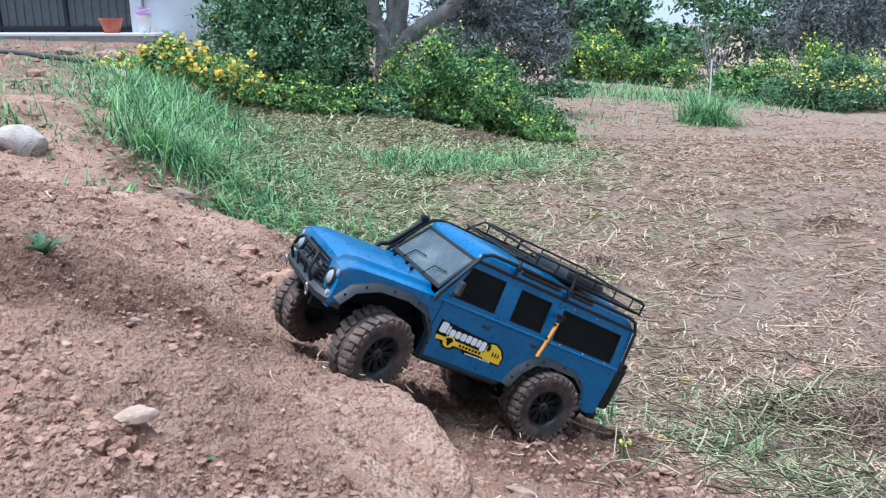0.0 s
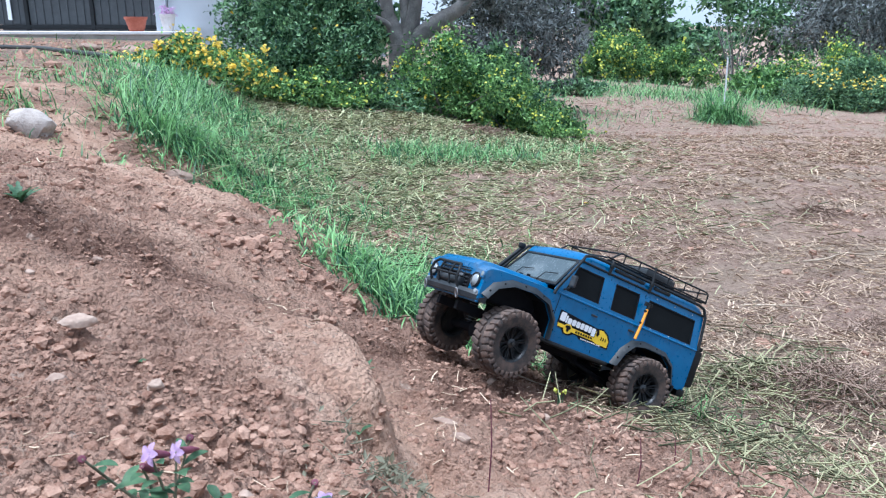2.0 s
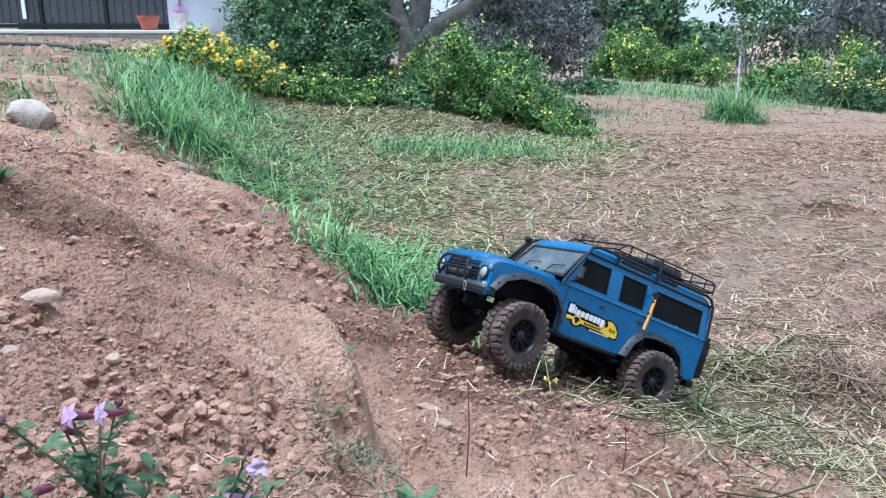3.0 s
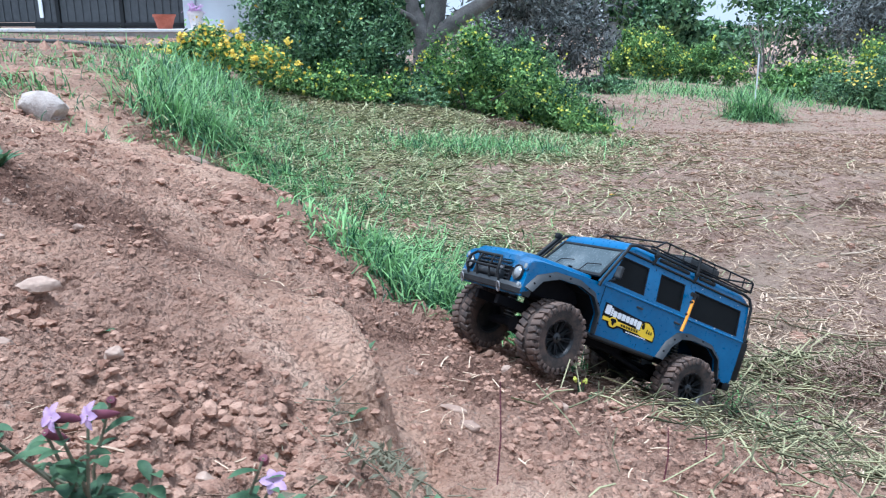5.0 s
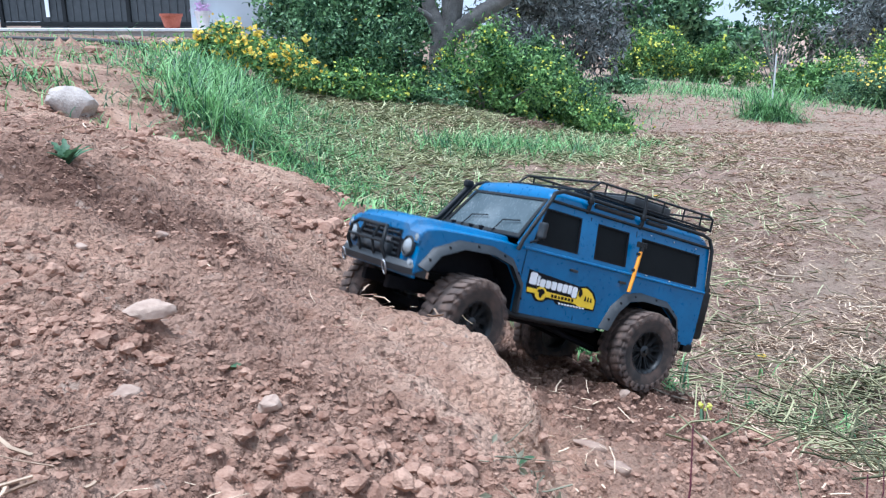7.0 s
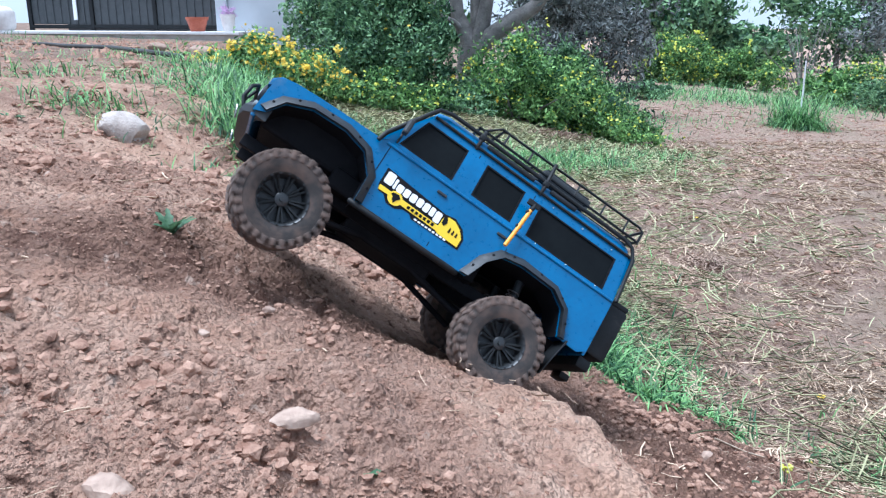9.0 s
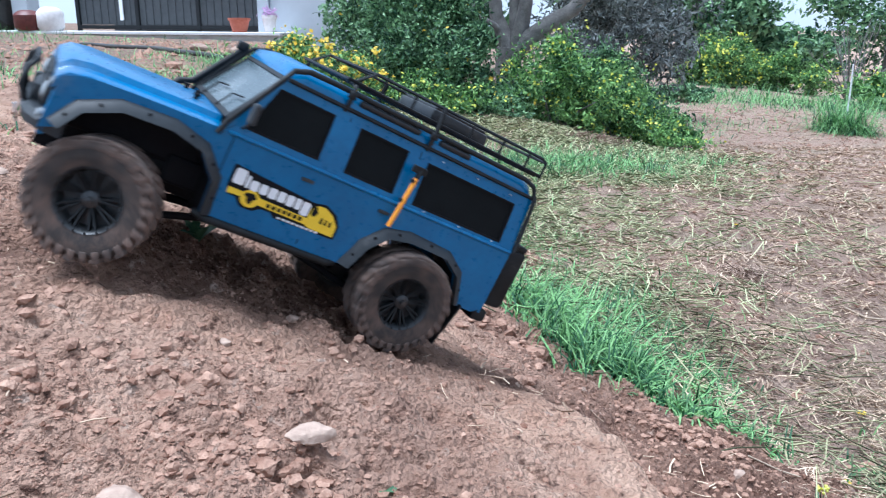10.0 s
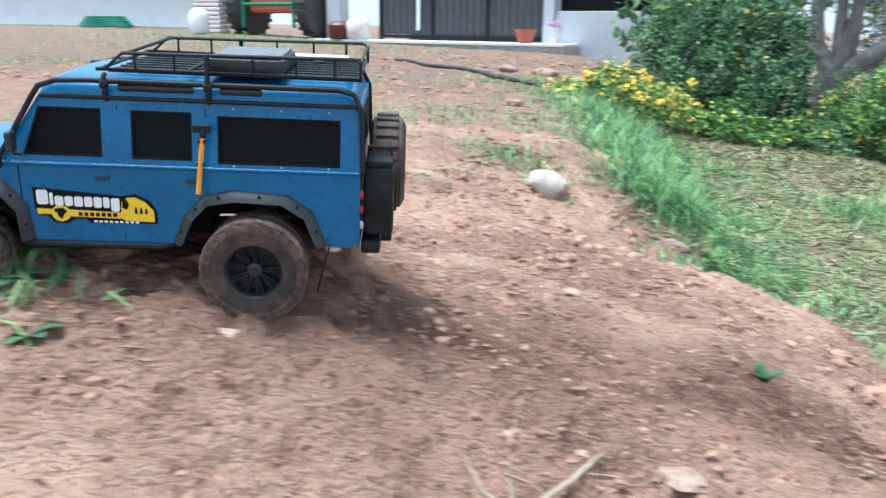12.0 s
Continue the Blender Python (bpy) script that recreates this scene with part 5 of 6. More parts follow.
def grass():
    n = 54000
    y = 1.42 + 4.4 * RNG.random(n) ** 1.5
    half = np.interp(y, [1.4, 1.7, 2.2, 3.5, 6], [0.08, 0.20, 0.29, 0.42, 0.6])
    x = strip_x(y) + half * (RNG.normal(size=n) * 0.85 + 0.9 * (cloud(y, y * 0, 2.2, 7.0) - 0.5))
    keep = 0.8 * cloud(x, y, 3.4, 5.0) + 0.6 * cloud(x, y, 9.0, 1.0) + 0.30 * RNG.random(n) > 0.845 + 0.05 * np.clip((2.2 - y) / 0.5, 0, 1)
    x, y = x[keep], y[keep]
    tx, ty, th = [], [], []
    # upright tufts
    for cx, cy, s, k, h in ((-1.08, 3.05, 0.10, 900, 0.24), (-1.35, 3.6, 0.12, 500, 0.2), (4.03, 12.1, 0.16, 1100, 0.66), (-0.15, 4.9, 0.24, 1400, 0.17), (0.3, 5.2, 0.24, 1200, 0.16), (0.05, 2.05, 0.07, 260, 0.15),
                            (-0.45, 2.65, 0.08, 300, 0.14), (-1.28, 0.42, 0.06, 260, 0.07), (-1.55, 2.7, 0.12, 260, 0.1), (-1.9, 1.9, 0.2, 350, 0.07), (-2.6, 3.0, 0.3, 500, 0.08), (-0.78, 1.80, 0.06, 130, 0.07), (0.75, 6.2, 0.3, 700, 0.14),
                            (3.0, 17.0, 1.2, 1300, 0.35), (5.6, 18.0, 1.2, 1300, 0.40), (1.6, 12.5, 0.8, 700, 0.22), (-12, 14, 2.5, 900, 0.25), (-16, 17, 2.0, 700, 0.3), (0.62, 1.50, 0.1, 160, 0.06), (-1.75, 5.2, 0.25, 900, 0.22), (-2.05, 5.9, 0.25, 800, 0.22), (-1.5, 4.4, 0.2, 700, 0.2), (-1.2, 5.6, 0.3, 500, 0.14), (-4.5, 5.0, 0.6, 500, 0.1), (-8.9, 6.3, 0.8, 700, 0.10), (-6.8, 6.9, 0.6, 400, 0.09), (-3.2, 6.8, 0.5, 400, 0.10), (-2.1, 3.6, 0.3, 400, 0.09), (-3.6, 2.6, 0.5, 500, 0.07)):
        tx.append(cx + s * RNG.normal(size=k)), ty.append(cy + s * RNG.normal(size=k)), th.append(np.full(k, h))
    h = np.concatenate([(0.018 + 0.085 * RNG.random(len(x)) ** 1.4 * (0.7 + 0.10 * y)) * (0.35 + 1.3 * cloud(x, y, 4.6, 8.0))] + [q * (0.5 + 0.6 * RNG.random(len(q))) for q in th])
    x, y = np.concatenate([x] + tx), np.concatenate([y] + ty)
    n = len(x)
    w = (0.0022 + 0.0026 * RNG.random(n)) * (0.75 + 0.20 * y)
    v, f = blades(x, y, lie(x, y) - 0.004, h, w, 0.3 + 1.5 * RNG.random(n), RNG.random(n) * 6.28, 0.8)
    stuff("grass", v, f, M_GRASS, "fresh green grass along the foot of the bank", "grass")


# ---- single stones ----
def stone(x, y, sx, sy, sz, turn, label, seed, name="stone", sink=0.36, m=None):
    bm = bmesh.new()
    bmesh.ops.create_icosphere(bm, subdivisions=3, radius=1.0)
    o = Vector((seed * 7.3, seed * 1.7, 0))
    for v in bm.verts:
        c = v.co.copy()
        k = 1 + 0.40 * noise.noise(c * 1.1 + o) + 0.16 * noise.noise(c * 2.8 + o) + 0.05 * noise.noise(c * 8 + o)
        # flattened facets
        for a in range(6):
            d = Vector((math.sin(seed + a * 2.1), math.cos(seed * 1.3 + a * 1.7), 0.8 * math.sin(a * 1.9 + seed))).normalized()
            k = min(k, 0.80 / max(c.dot(d), 0.2))
        v.co = Vector((c.x * sx * k, c.y * sy * k, c.z * sz * k)) / 2
    ob = part(name, bm, m or M_STONE, smooth=35)
    ob.matrix_basis = pose(x, y, ground_z(x, y) + sz * (0.5 - sink), 0, 0, turn)
    return tagged(ob, label, "stone" if name == "stone" else "rock", group="stones on the bank")


def stones():
    big = "pale rounded boulder half sunk in the grass edge"
    stone(-1.38, 2.57, 0.165, 0.13, 0.13, 20, big, 1, "rock", 0.42, M_ROCK)
    stone(-0.95, 2.74, 0.13, 0.06, 0.05, 30, "flat grey stone lying in the grass", 2)
    for k, (x, y, a, b, c, t, lab) in enumerate((
            (-0.270, 0.625, 0.050, 0.024, 0.020, 20, "long pale stone on bare earth"), (-0.372, 0.535, 0.046, 0.034, 0.030, 5, "blocky cream stone on crumbled soil"),
            (-0.560, 0.645, 0.066, 0.046, 0.024, 10, "flat oval cream stone on the bank top"), (0.178, 1.128, 0.034, 0.027, 0.022, 40, "rounded pinkish stone beside the wheel track"),
            (-0.768, 1.700, 0.036, 0.028, 0.022, 0, "small pinkish stone on loose soil"), (-0.448, 1.412, 0.028, 0.022, 0.018, 70, "small pinkish stone on loose soil"),
            (0.105, 0.918, 0.050, 0.018, 0.015, -25, "long brown stone in the gully"), (0.125, 0.860, 0.040, 0.020, 0.016, -30, "long brown stone in the gully"), (-0.397, 0.768, 0.017, 0.014, 0.011, 0, "small cream pebble on bare earth"),
            (-1.020, 0.490, 0.048, 0.030, 0.018, 5, "flat cream stone by the tyre track"), (-0.372, 0.890, 0.019, 0.016, 0.013, 30, "small cream pebble on bare earth"), (-0.041, 0.412, 0.016, 0.013, 0.012, 0, "small cream pebble on bare earth"),
            (-0.230, 0.500, 0.030, 0.022, 0.020, 15, "rough grey stone among clods"), (-0.150, 0.520, 0.022, 0.018, 0.015, 60, "rough grey stone among clods"), (-0.330, 0.470, 0.034, 0.025, 0.022, 80, "rough grey stone among clods"),
            (-0.66, 0.62, 0.022, 0.016, 0.012, 10, "small cream pebble on bare earth"), (-0.50, 0.55, 0.026, 0.018, 0.012, 50, "small cream pebble on bare earth"), (-0.62, 0.50, 0.034, 0.022, 0.012, 0, "flat white stone chip on soil"),
            (-0.74, 0.60, 0.020, 0.016, 0.012, 10, "small cream pebble on bare earth"), (-0.90, 0.72, 0.022, 0.017, 0.012, 33, "small cream pebble on bare earth"), (0.33, 0.98, 0.030, 0.022, 0.018, 0, "broken brown stone in the gully"),
            (0.26, 1.02, 0.024, 0.020, 0.016, 30, "broken brown stone in the gully"), (0.45, 1.12, 0.026, 0.022, 0.016, 70, "broken brown stone in the gully"), (-0.86, 1.30, 0.030, 0.024, 0.018, 0, "small pinkish stone on loose soil"),
            (-0.58, 1.18, 0.024, 0.018, 0.014, 20, "small pinkish stone on loose soil"), (-0.80, 1.02, 0.040, 0.030, 0.016, 0, "flat brown stone on the bank top"), (-2.30, 5.6, 0.20, 0.14, 0.10, 0, "white broken stone below the terrace"),
            (-3.55, 8.7, 0.30, 0.22, 0.14, 0, "white broken stone below the terrace"), (-3.05, 8.3, 0.22, 0.18, 0.12, 40, "white broken stone below the terrace"), (-3.9, 8.4, 0.20, 0.16, 0.10, 10, "white broken stone below the terrace"))):
        q = 0.76 if y < 2 else 1.0
        stone(x, y, a * q, b * q, c * q, t, lab, k + 3)


# ---- weeds and flowers ----
def leaf_mesh(bm, base, d, up, length, width, cup=0.15, lobes=0):
    d, up = d.normalized(), up.normalized()
    s = d.cross(up).normalized()
    prev = None
    n = 8
    for i in range(n + 1):
        t = i / n
        w = width * math.sin(math.pi * min(t * 0.93 + 0.05, 1)) ** 0.8
        if lobes:
            w *= 0.55 + 0.45 * abs(math.sin(t * math.pi * lobes))
        c = base + d * length * t + up * length * (0.18 * t - 0.35 * t * t)
        row = [bm.verts.new(c - s * w / 2 + up * w * cup), bm.verts.new(c), bm.verts.new(c + s * w / 2 + up * w * cup)]
        if prev:
            bm.faces.new((prev[0], prev[1], row[1], row[0]))
            bm.faces.new((prev[1], prev[2], row[2], row[1]))
        prev = row


def weed(x, y, n, length, width, rise, label, seed, lobes=0, buds=None, stalks=0):
    r = random.Random(seed)
    w = thing("weed", pose(x, y, ground_z(x, y) - 0.002), label, "weed", "weeds on the bank")
    for k in range(n):
        bm = bmesh.new()
        a = 2 * math.pi * k / n + r.uniform(-0.3, 0.3)
        e = r.uniform(0.5, 1.2) * rise
        leaf_mesh(bm, Vector((0, 0, 0.001)), Vector((math.cos(a), math.sin(a), e)), Vector((-math.cos(a) * e, -math.sin(a) * e, 1)), length * r.uniform(0.7, 1.15), width * r.uniform(0.8, 1.1), 0.15, lobes)
        part("leaf", bm, M_WEED, w, smooth=80)
    for k in range(stalks):
        bm = bmesh.new()
        a = r.uniform(0, 6.28)
        tip = Vector((math.cos(a) * 0.016, math.sin(a) * 0.016, length * r.uniform(0.8, 1.3)))
        tube(bm, [Vector(), tip * 0.5 + Vector((0.002, 0, 0.003)), tip], 0.0012, 5, 0.0007)
        st = part("stalk", bm, M_WEED, w)
        bm = bmesh.new()
        for q in range(6):
            bmesh.ops.create_icosphere(bm, subdivisions=1, radius=0.0026, matrix=Matrix.Translation(tip + Vector((r.uniform(-.005, .005), r.uniform(-.005, .005), r.uniform(-.004, .006)))))
        part("buds", bm, buds or M_MUSTARD, st)
    return w


def catchfly(x, y, tops, seed, z0=None):
    """A lilac-flowered plant: stems, paired leaves, dark calyx tubes and five-petalled blossoms at the given places."""
    r = random.Random(seed)
    z = ground_z(x, y) if z0 is None else z0
    plant = thing("catchfly_plant", pose(x, y, z), "low weed with lilac five-petalled flowers and purple calyxes", "flowering weed", "catchfly plants")
    for i, (tx, ty, tz, bloom) in enumerate(tops):
        tip = Vector((tx - x, ty - y, tz - z))
        base = Vector((r.uniform(-0.01, 0.01), r.uniform(-0.01, 0.01), -0.004))
        mid = base.lerp(tip, 0.5) + Vector((r.uniform(-0.01, 0.01), r.uniform(-0.01, 0.01), 0.006))
        bm = bmesh.new()
        pts = [base, base.lerp(mid, 0.5) + Vector((0, 0, 0.003)), mid, mid.lerp(tip, 0.6), tip]
        tube(bm, pts, 0.0011, 6, 0.0007)
        stem = part("stem", bm, M_SHEATH, plant, smooth=60)
        for q in range(13):
            bm = bmesh.new()
            p = pts[0].lerp(pts[2], q / 8) if q < 8 else pts[2].lerp(pts[4], (q - 7) / 6)
            a = r.uniform(0, 6.28)
            leaf_mesh(bm, p, Vector((math.cos(a), math.sin(a), r.uniform(0, 0.7))), Vector((0, 0, 1)), r.uniform(0.008, 0.021), r.uniform(0.0035, 0.0085))
            part("leaf", bm, M_WEED, plant, smooth=80)
        if bloom < 0:
            continue
        bm = bmesh.new()
        face = Vector((r.uniform(-0.5, 0.5), -0.75, r.uniform(0.3, 0.9))).normalized()
        lathe(bm, [(0.0006, -0.016), (0.0022, -0.010), (0.0026, -0.003), (0.0018, 0.0)], 8)
        bmesh.ops.transform(bm, matrix=Matrix.Translation(tip) @ face.to_track_quat("Z", "Y").to_matrix().to_4x4(), verts=bm.verts)
        part("calyx", bm, M_CALYX, stem, smooth=60)
        if bloom:
            bm = bmesh.new()
            s = face.orthogonal().normalized()
            for k in range(5):
                d = Matrix.Rotation(2 * math.pi * k / 5, 3, face) @ s
                leaf_mesh(bm, tip, d + face * r.uniform(-0.1, 0.4), face, r.uniform(0.0062, 0.0078), 0.0046, 0.12)
            part("petals", bm, M_PINK, stem, "lilac petals", smooth=80)


def daisy(x, y, seed, h=0.012):
    f = thing("yellow_flower", pose(x, y, ground_z(x, y)), "single yellow daisy lying on the cut grass", "flower", "yellow flowers")
    bm = bmesh.new()
    tube(bm, [(0.01, 0, 0), (0.004, 0, h * 0.7), (0, 0, h)], 0.001, 5)
    part("stem", bm, M_WEED, f)
    bm = bmesh.new()
    for k in range(12):
        a = 2 * math.pi * k / 12
        leaf_mesh(bm, Vector((0, 0, h)), Vector((math.cos(a), math.sin(a), 0.3)), Vector((0, 0, 1)), 0.012, 0.0055)
    part("petals", bm, M_FLOWER, f, smooth=80)


def stick(pts, r0, r1, label, material=None):
    bm = bmesh.new()
    b = Vector(pts[0])
    tube(bm, [Vector(p) - b for p in pts], r0, 7, r1, rough=0.25)
    ob = part("dry_stick", bm, material or M_TWIG, smooth=60)
    ob.matrix_basis = Matrix.Translation(b)
    return tagged(ob, label, "stick", "dry sticks")


def weeds():
    weed(-0.505, 0.955, 11, 0.034, 0.015, 1.3, "lobed green rosette weed on red soil", 1, 4)
    weed(-0.030, 0.955, 10, 0.042, 0.014, 1.5, "small green sprig with pale flower buds", 2, 0, None, 3)
    weed(0.112, 0.525, 12, 0.036, 0.015, 0.9, "jagged green weed at the gully edge", 3, 5)
    weed(-0.215, 0.630, 3, 0.014, 0.010, 0.3, "tiny green seedling beside a stone", 4)
    weed(0.010, 0.690, 4, 0.016, 0.008, 0.8, "tiny green seedling on the ledge", 5)
    weed(0.240, 1.090, 3, 0.016, 0.012, 0.4, "tiny green seedling beside a stone", 6)
    weed(-1.62, 2.35, 8, 0.06, 0.016, 0.6, "small grassy weed on the bank top", 7)
    weed(-1.24, 0.40, 6, 0.035, 0.024, 0.4, "broad-leaved green weed on bare earth", 8)
    weed(-1.17, 0.36, 5, 0.030, 0.022, 0.4, "broad-leaved green weed on bare earth", 9)
    weed(0.300, 1.160, 5, 0.05, 0.007, 1.6, "thin sprig with a pale yellow flower", 10, 0, M_MUSTARD, 2)
    for k, (x, y) in enumerate(((0.62, 1.84), (0.70, 3.54), (0.45, 1.45), (-0.62, 0.52), (-1.05, 4.3), (0.05, 4.4), (-0.75, 4.9), (-2.4, 5.3))):
        daisy(x, y, k)
    g = ground_z
    for k, (x, y, l, a, r) in enumerate(((0.80, 1.60, 0.12, 100, 0.004), (0.95, 1.42, 0.2, 20, 0.0028), (1.05, 1.85, 0.22, 15, 0.003), (0.62, 1.38, 0.14, 150, 0.0024), (1.10, 2.2, 0.20, -20, 0.004), (0.95, 2.6, 0.22, -30, 0.004),
                                         (0.80, 3.0, 0.2, 60, 0.004), (1.5, 2.7, 0.25, 5, 0.005), (0.30, 1.24, 0.16, -10, 0.0016), (1.35, 1.3, 0.24, -25, 0.003), (0.75, 1.15, 0.18, -30, 0.0022), (0.95, 1.10, 0.2, 60, 0.002), (0.42, 2.0, 0.2, -40, 0.002), (1.3, 3.2, 0.3, 20, 0.004))):
        d = Vector((math.cos(radians(a)), math.sin(radians(a)), 0)) * l / 2
        pts = [Vector((x, y, 0)) + d * q + Vector((-d.y, d.x, 0)) * 0.12 * math.sin(q * 4 + k) for q in (-1, -0.4, 0.3, 1)]
        stick([Vector((p.x, p.y, g(p.x, p.y) + r + 0.006)) for p in pts], r, r * 0.5, "pale dry stalk lying on the cleared soil")
    tw = "pale dead twig lying on the bank top"
    for pts, r in ((((-0.70, 0.455), (-0.675, 0.505), (-0.655, 0.56), (-0.64, 0.62)), 0.0055), (((-0.69, 0.50), (-0.715, 0.54), (-0.735, 0.60), (-0.74, 0.64)), 0.0020), (((-0.69, 0.50), (-0.725, 0.50), (-0.76, 0.53)), 0.0018), (((-0.715, 0.535), (-0.69, 0.545), (-0.665, 0.54)), 0.0015)):
        stick([(x, y, g(x, y) + 0.006) for x, y in pts], r * 0.85, r * 0.35, tw)
    for x, y, h in ((0.16, 0.71, 0.12), (0.36, 0.80, 0.07), (0.44, 0.92, 0.05)):
        stick([(x, y, g(x, y) - 0.005), (x + 0.003, y, g(x, y) + h * 0.5), (x + 0.001, y + 0.004, g(x, y) + h)], 0.0010, 0.0006, "thin upright dead stem", M_CALYX)
    catchfly(-0.040, 0.285, ((-0.045, 0.261, 0.584, 1), (-0.034, 0.271, 0.580, 1), (-0.053, 0.267, 0.573, 0), (-0.033, 0.291, 0.578, 0), (-0.082, 0.258, 0.582, 0), (-0.055, 0.285, 0.540, -1), (-0.020, 0.300, 0.535, -1), (-0.030, 0.270, 0.545, -1), (-0.068, 0.275, 0.550, -1)), 1)
    catchfly(-0.075, 0.235, ((-0.066, 0.224, 0.560, 0), (-0.085, 0.232, 0.555, 0), (-0.060, 0.245, 0.548, 0), (-0.055, 0.230, 0.535, -1), (-0.090, 0.245, 0.538, -1)), 2)
    catchfly(0.025, 0.275, ((0.046, 0.285, 0.540, 1), (0.041, 0.288, 0.551, 0), (0.032, 0.288, 0.518, 1), (0.010, 0.280, 0.520, 0), (-0.002, 0.285, 0.522, -1), (0.018, 0.300, 0.515, -1), (0.050, 0.300, 0.520, -1), (0.000, 0.270, 0.530, -1)), 3)


# ---- bushes and trees ----
def bush(name, x, y, rx, ry, h, leaves, size, material, label, category, blossom=None, nb=0, bsize=0.03, seed=0, nclump=26, low=0.05, up_bias=0.0, stems=7, aspect=0.45):
    r = np.random.default_rng(seed)
    z = float(lie(x, y))
    b = thing(name, pose(x, y, z), label, category, "bushes round the field")
    nclump, leaves, size = int(nclump * 2.4), int(leaves * 1.6), size * 0.78
    nb, bsize = int(nb * 1.9), bsize * 0.86
    a = r.random(nclump) * 6.28
    rad = np.sqrt(r.random(nclump)) * (0.65 + 0.45 * r.random(nclump))
    hh = low + (1 - low) * r.random(nclump) ** (0.8 - up_bias)
    ph = r.random(4) * 6.28
    rad = rad * (1 + 0.30 * np.sin(2 * a + ph[0]) + 0.22 * np.sin(5 * a + ph[1]))
    hh = hh * (0.86 + 0.22 * np.sin(2 * a + ph[2]) + 0.20 * np.sin(4 * a + ph[3]))
    shrink = np.sqrt(np.clip(1.25 - hh ** 2, 0.15, 1))
    c = np.stack([np.cos(a) * rad * rx * shrink, np.sin(a) * rad * ry * shrink, hh * h * 0.88], 1)
    q = np.stack([0.17 * rx * (0.4 + 1.0 * r.random(nclump)), 0.17 * ry * (0.4 + 1.0 * r.random(nclump)), 0.12 * h * (0.4 + 1.1 * r.random(nclump))], 1)
    bm = bmesh.new()
    for k in range(stems):
        e = Vector(c[(k * 3) % nclump])
        tube(bm, [(e.x * 0.1, e.y * 0.1, -0.03), (e.x * 0.5, e.y * 0.45, e.z * 0.5), tuple(e)], 0.012 * h + 0.004, 6, 0.004)
    part("stems", bm, M_BARK, b, smooth=60)
    p, d = clumps(leaves, c, q)
    stray = r.random(leaves) < 0.14
    p[stray] += d[stray] * (0.30 * min(rx, h)) * r.random((int(stray.sum()), 1))
    shoot = r.random(leaves) < 0.08
    p[shoot, 2] += 0.28 * h * r.random(int(shoot.sum())) ** 2
    # ragged sprays reaching out of the mass
    ns, per = 46, 16
    tip = c[r.integers(0, nclump, ns)] * np.array([1.12, 1.12, 1.0]) + np.stack([r.normal(size=ns) * 0.16 * rx, r.normal(size=ns) * 0.16 * ry, (0.06 + 0.20 * r.random(ns)) * h], 1)
    root = tip * np.array([0.6, 0.6, 0.45])
    along = 0.35 + 0.65 * r.random((ns, per, 1))
    sp = (root[:, None] + (tip - root)[:, None] * along + r.normal(size=(ns, per, 3)) * 0.035 * min(rx, h)).reshape(-1, 3)
    sd = np.repeat((tip - root) / np.linalg.norm(tip - root, axis=1, keepdims=True), per, 0)
    p, d = np.concatenate([p, sp]), np.concatenate([d, sd])
    p[:, 2] = np.abs(p[:, 2]) + 0.01
    v, f = leaf_cloud(p, d, np.full(len(p), size), aspect)
    tagged(raw("foliage", v, f, material, b), kind="stuff")
    if blossom:
        p, d = clumps(nb, c, q * 1.15)
        heads = r.integers(0, ns, nb // 3)
        p[:nb // 3] = tip[heads] + r.normal(size=(nb // 3, 3)) * 0.03 * rx
        p[:, 2] = np.abs(p[:, 2]) + 0.02
        v1, f1 = leaf_cloud(p, d * 0.2 + np.array([0, -0.4, 0.8]), np.full(nb, bsize), 0.9, 0.8)
        v2, f2 = leaf_cloud(p, d * 0.2 + np.array([0, -0.8, 0.3]), np.full(nb, bsize), 0.9, 0.8)
        tagged(raw("blossom", np.concatenate([v1, v2]), np.concatenate([f1, f2 + len(v1)]), blossom, b), kind="stuff")
    return b


def tree(name, x, y, trunk, limbs, crown, leaves, size, material, label, seed=0, droop=0.0, aspect=0.3):
    """trunk: points and radii; limbs: lists of points with radii; crown: clump centres with radii, all from the tree's foot."""
    t = thing(name, pose(x, y, float(lie(x, y))), label, "tree", "trees behind the field")
    bm = bmesh.new()
    tube(bm, trunk[0], trunk[1], 14, trunk[2], rough=0.35)
    part("trunk", bm, M_BARK, t, smooth=60)
    for pts, r0, r1 in limbs:
        bm = bmesh.new()
        tube(bm, pts, r0, 9, r1, rough=0.3)
        part("limb", bm, M_BARK, t, smooth=60)
    c = np.array([q[:3] for q in crown])
    q = np.array([q[3:] for q in crown])
    p, d = clumps(leaves, c, q)
    p[:, 2] -= droop * RNG.random(leaves) ** 2
    v, f = leaf_cloud(p, d - np.array([0, 0, droop * 3]), np.full(leaves, size), aspect)
    tagged(raw("crown", v, f, material, t), kind="stuff")
    return t


def crown_of(cx, cy, cz, rx, ry, rz, n, seed, s=0.33):
    r = np.random.default_rng(seed)
    out = []
    for _ in range(n):
        d = r.normal(size=3)
        d /= np.linalg.norm(d)
        k = 0.35 + 0.6 * r.random()
        out.append((cx + d[0] * rx * k, cy + d[1] * ry * k, cz + d[2] * rz * k, s * rx * (0.6 + 0.7 * r.random()), s * ry * (0.6 + 0.7 * r.random()), s * rz * (0.6 + 0.7 * r.random())))
    return out


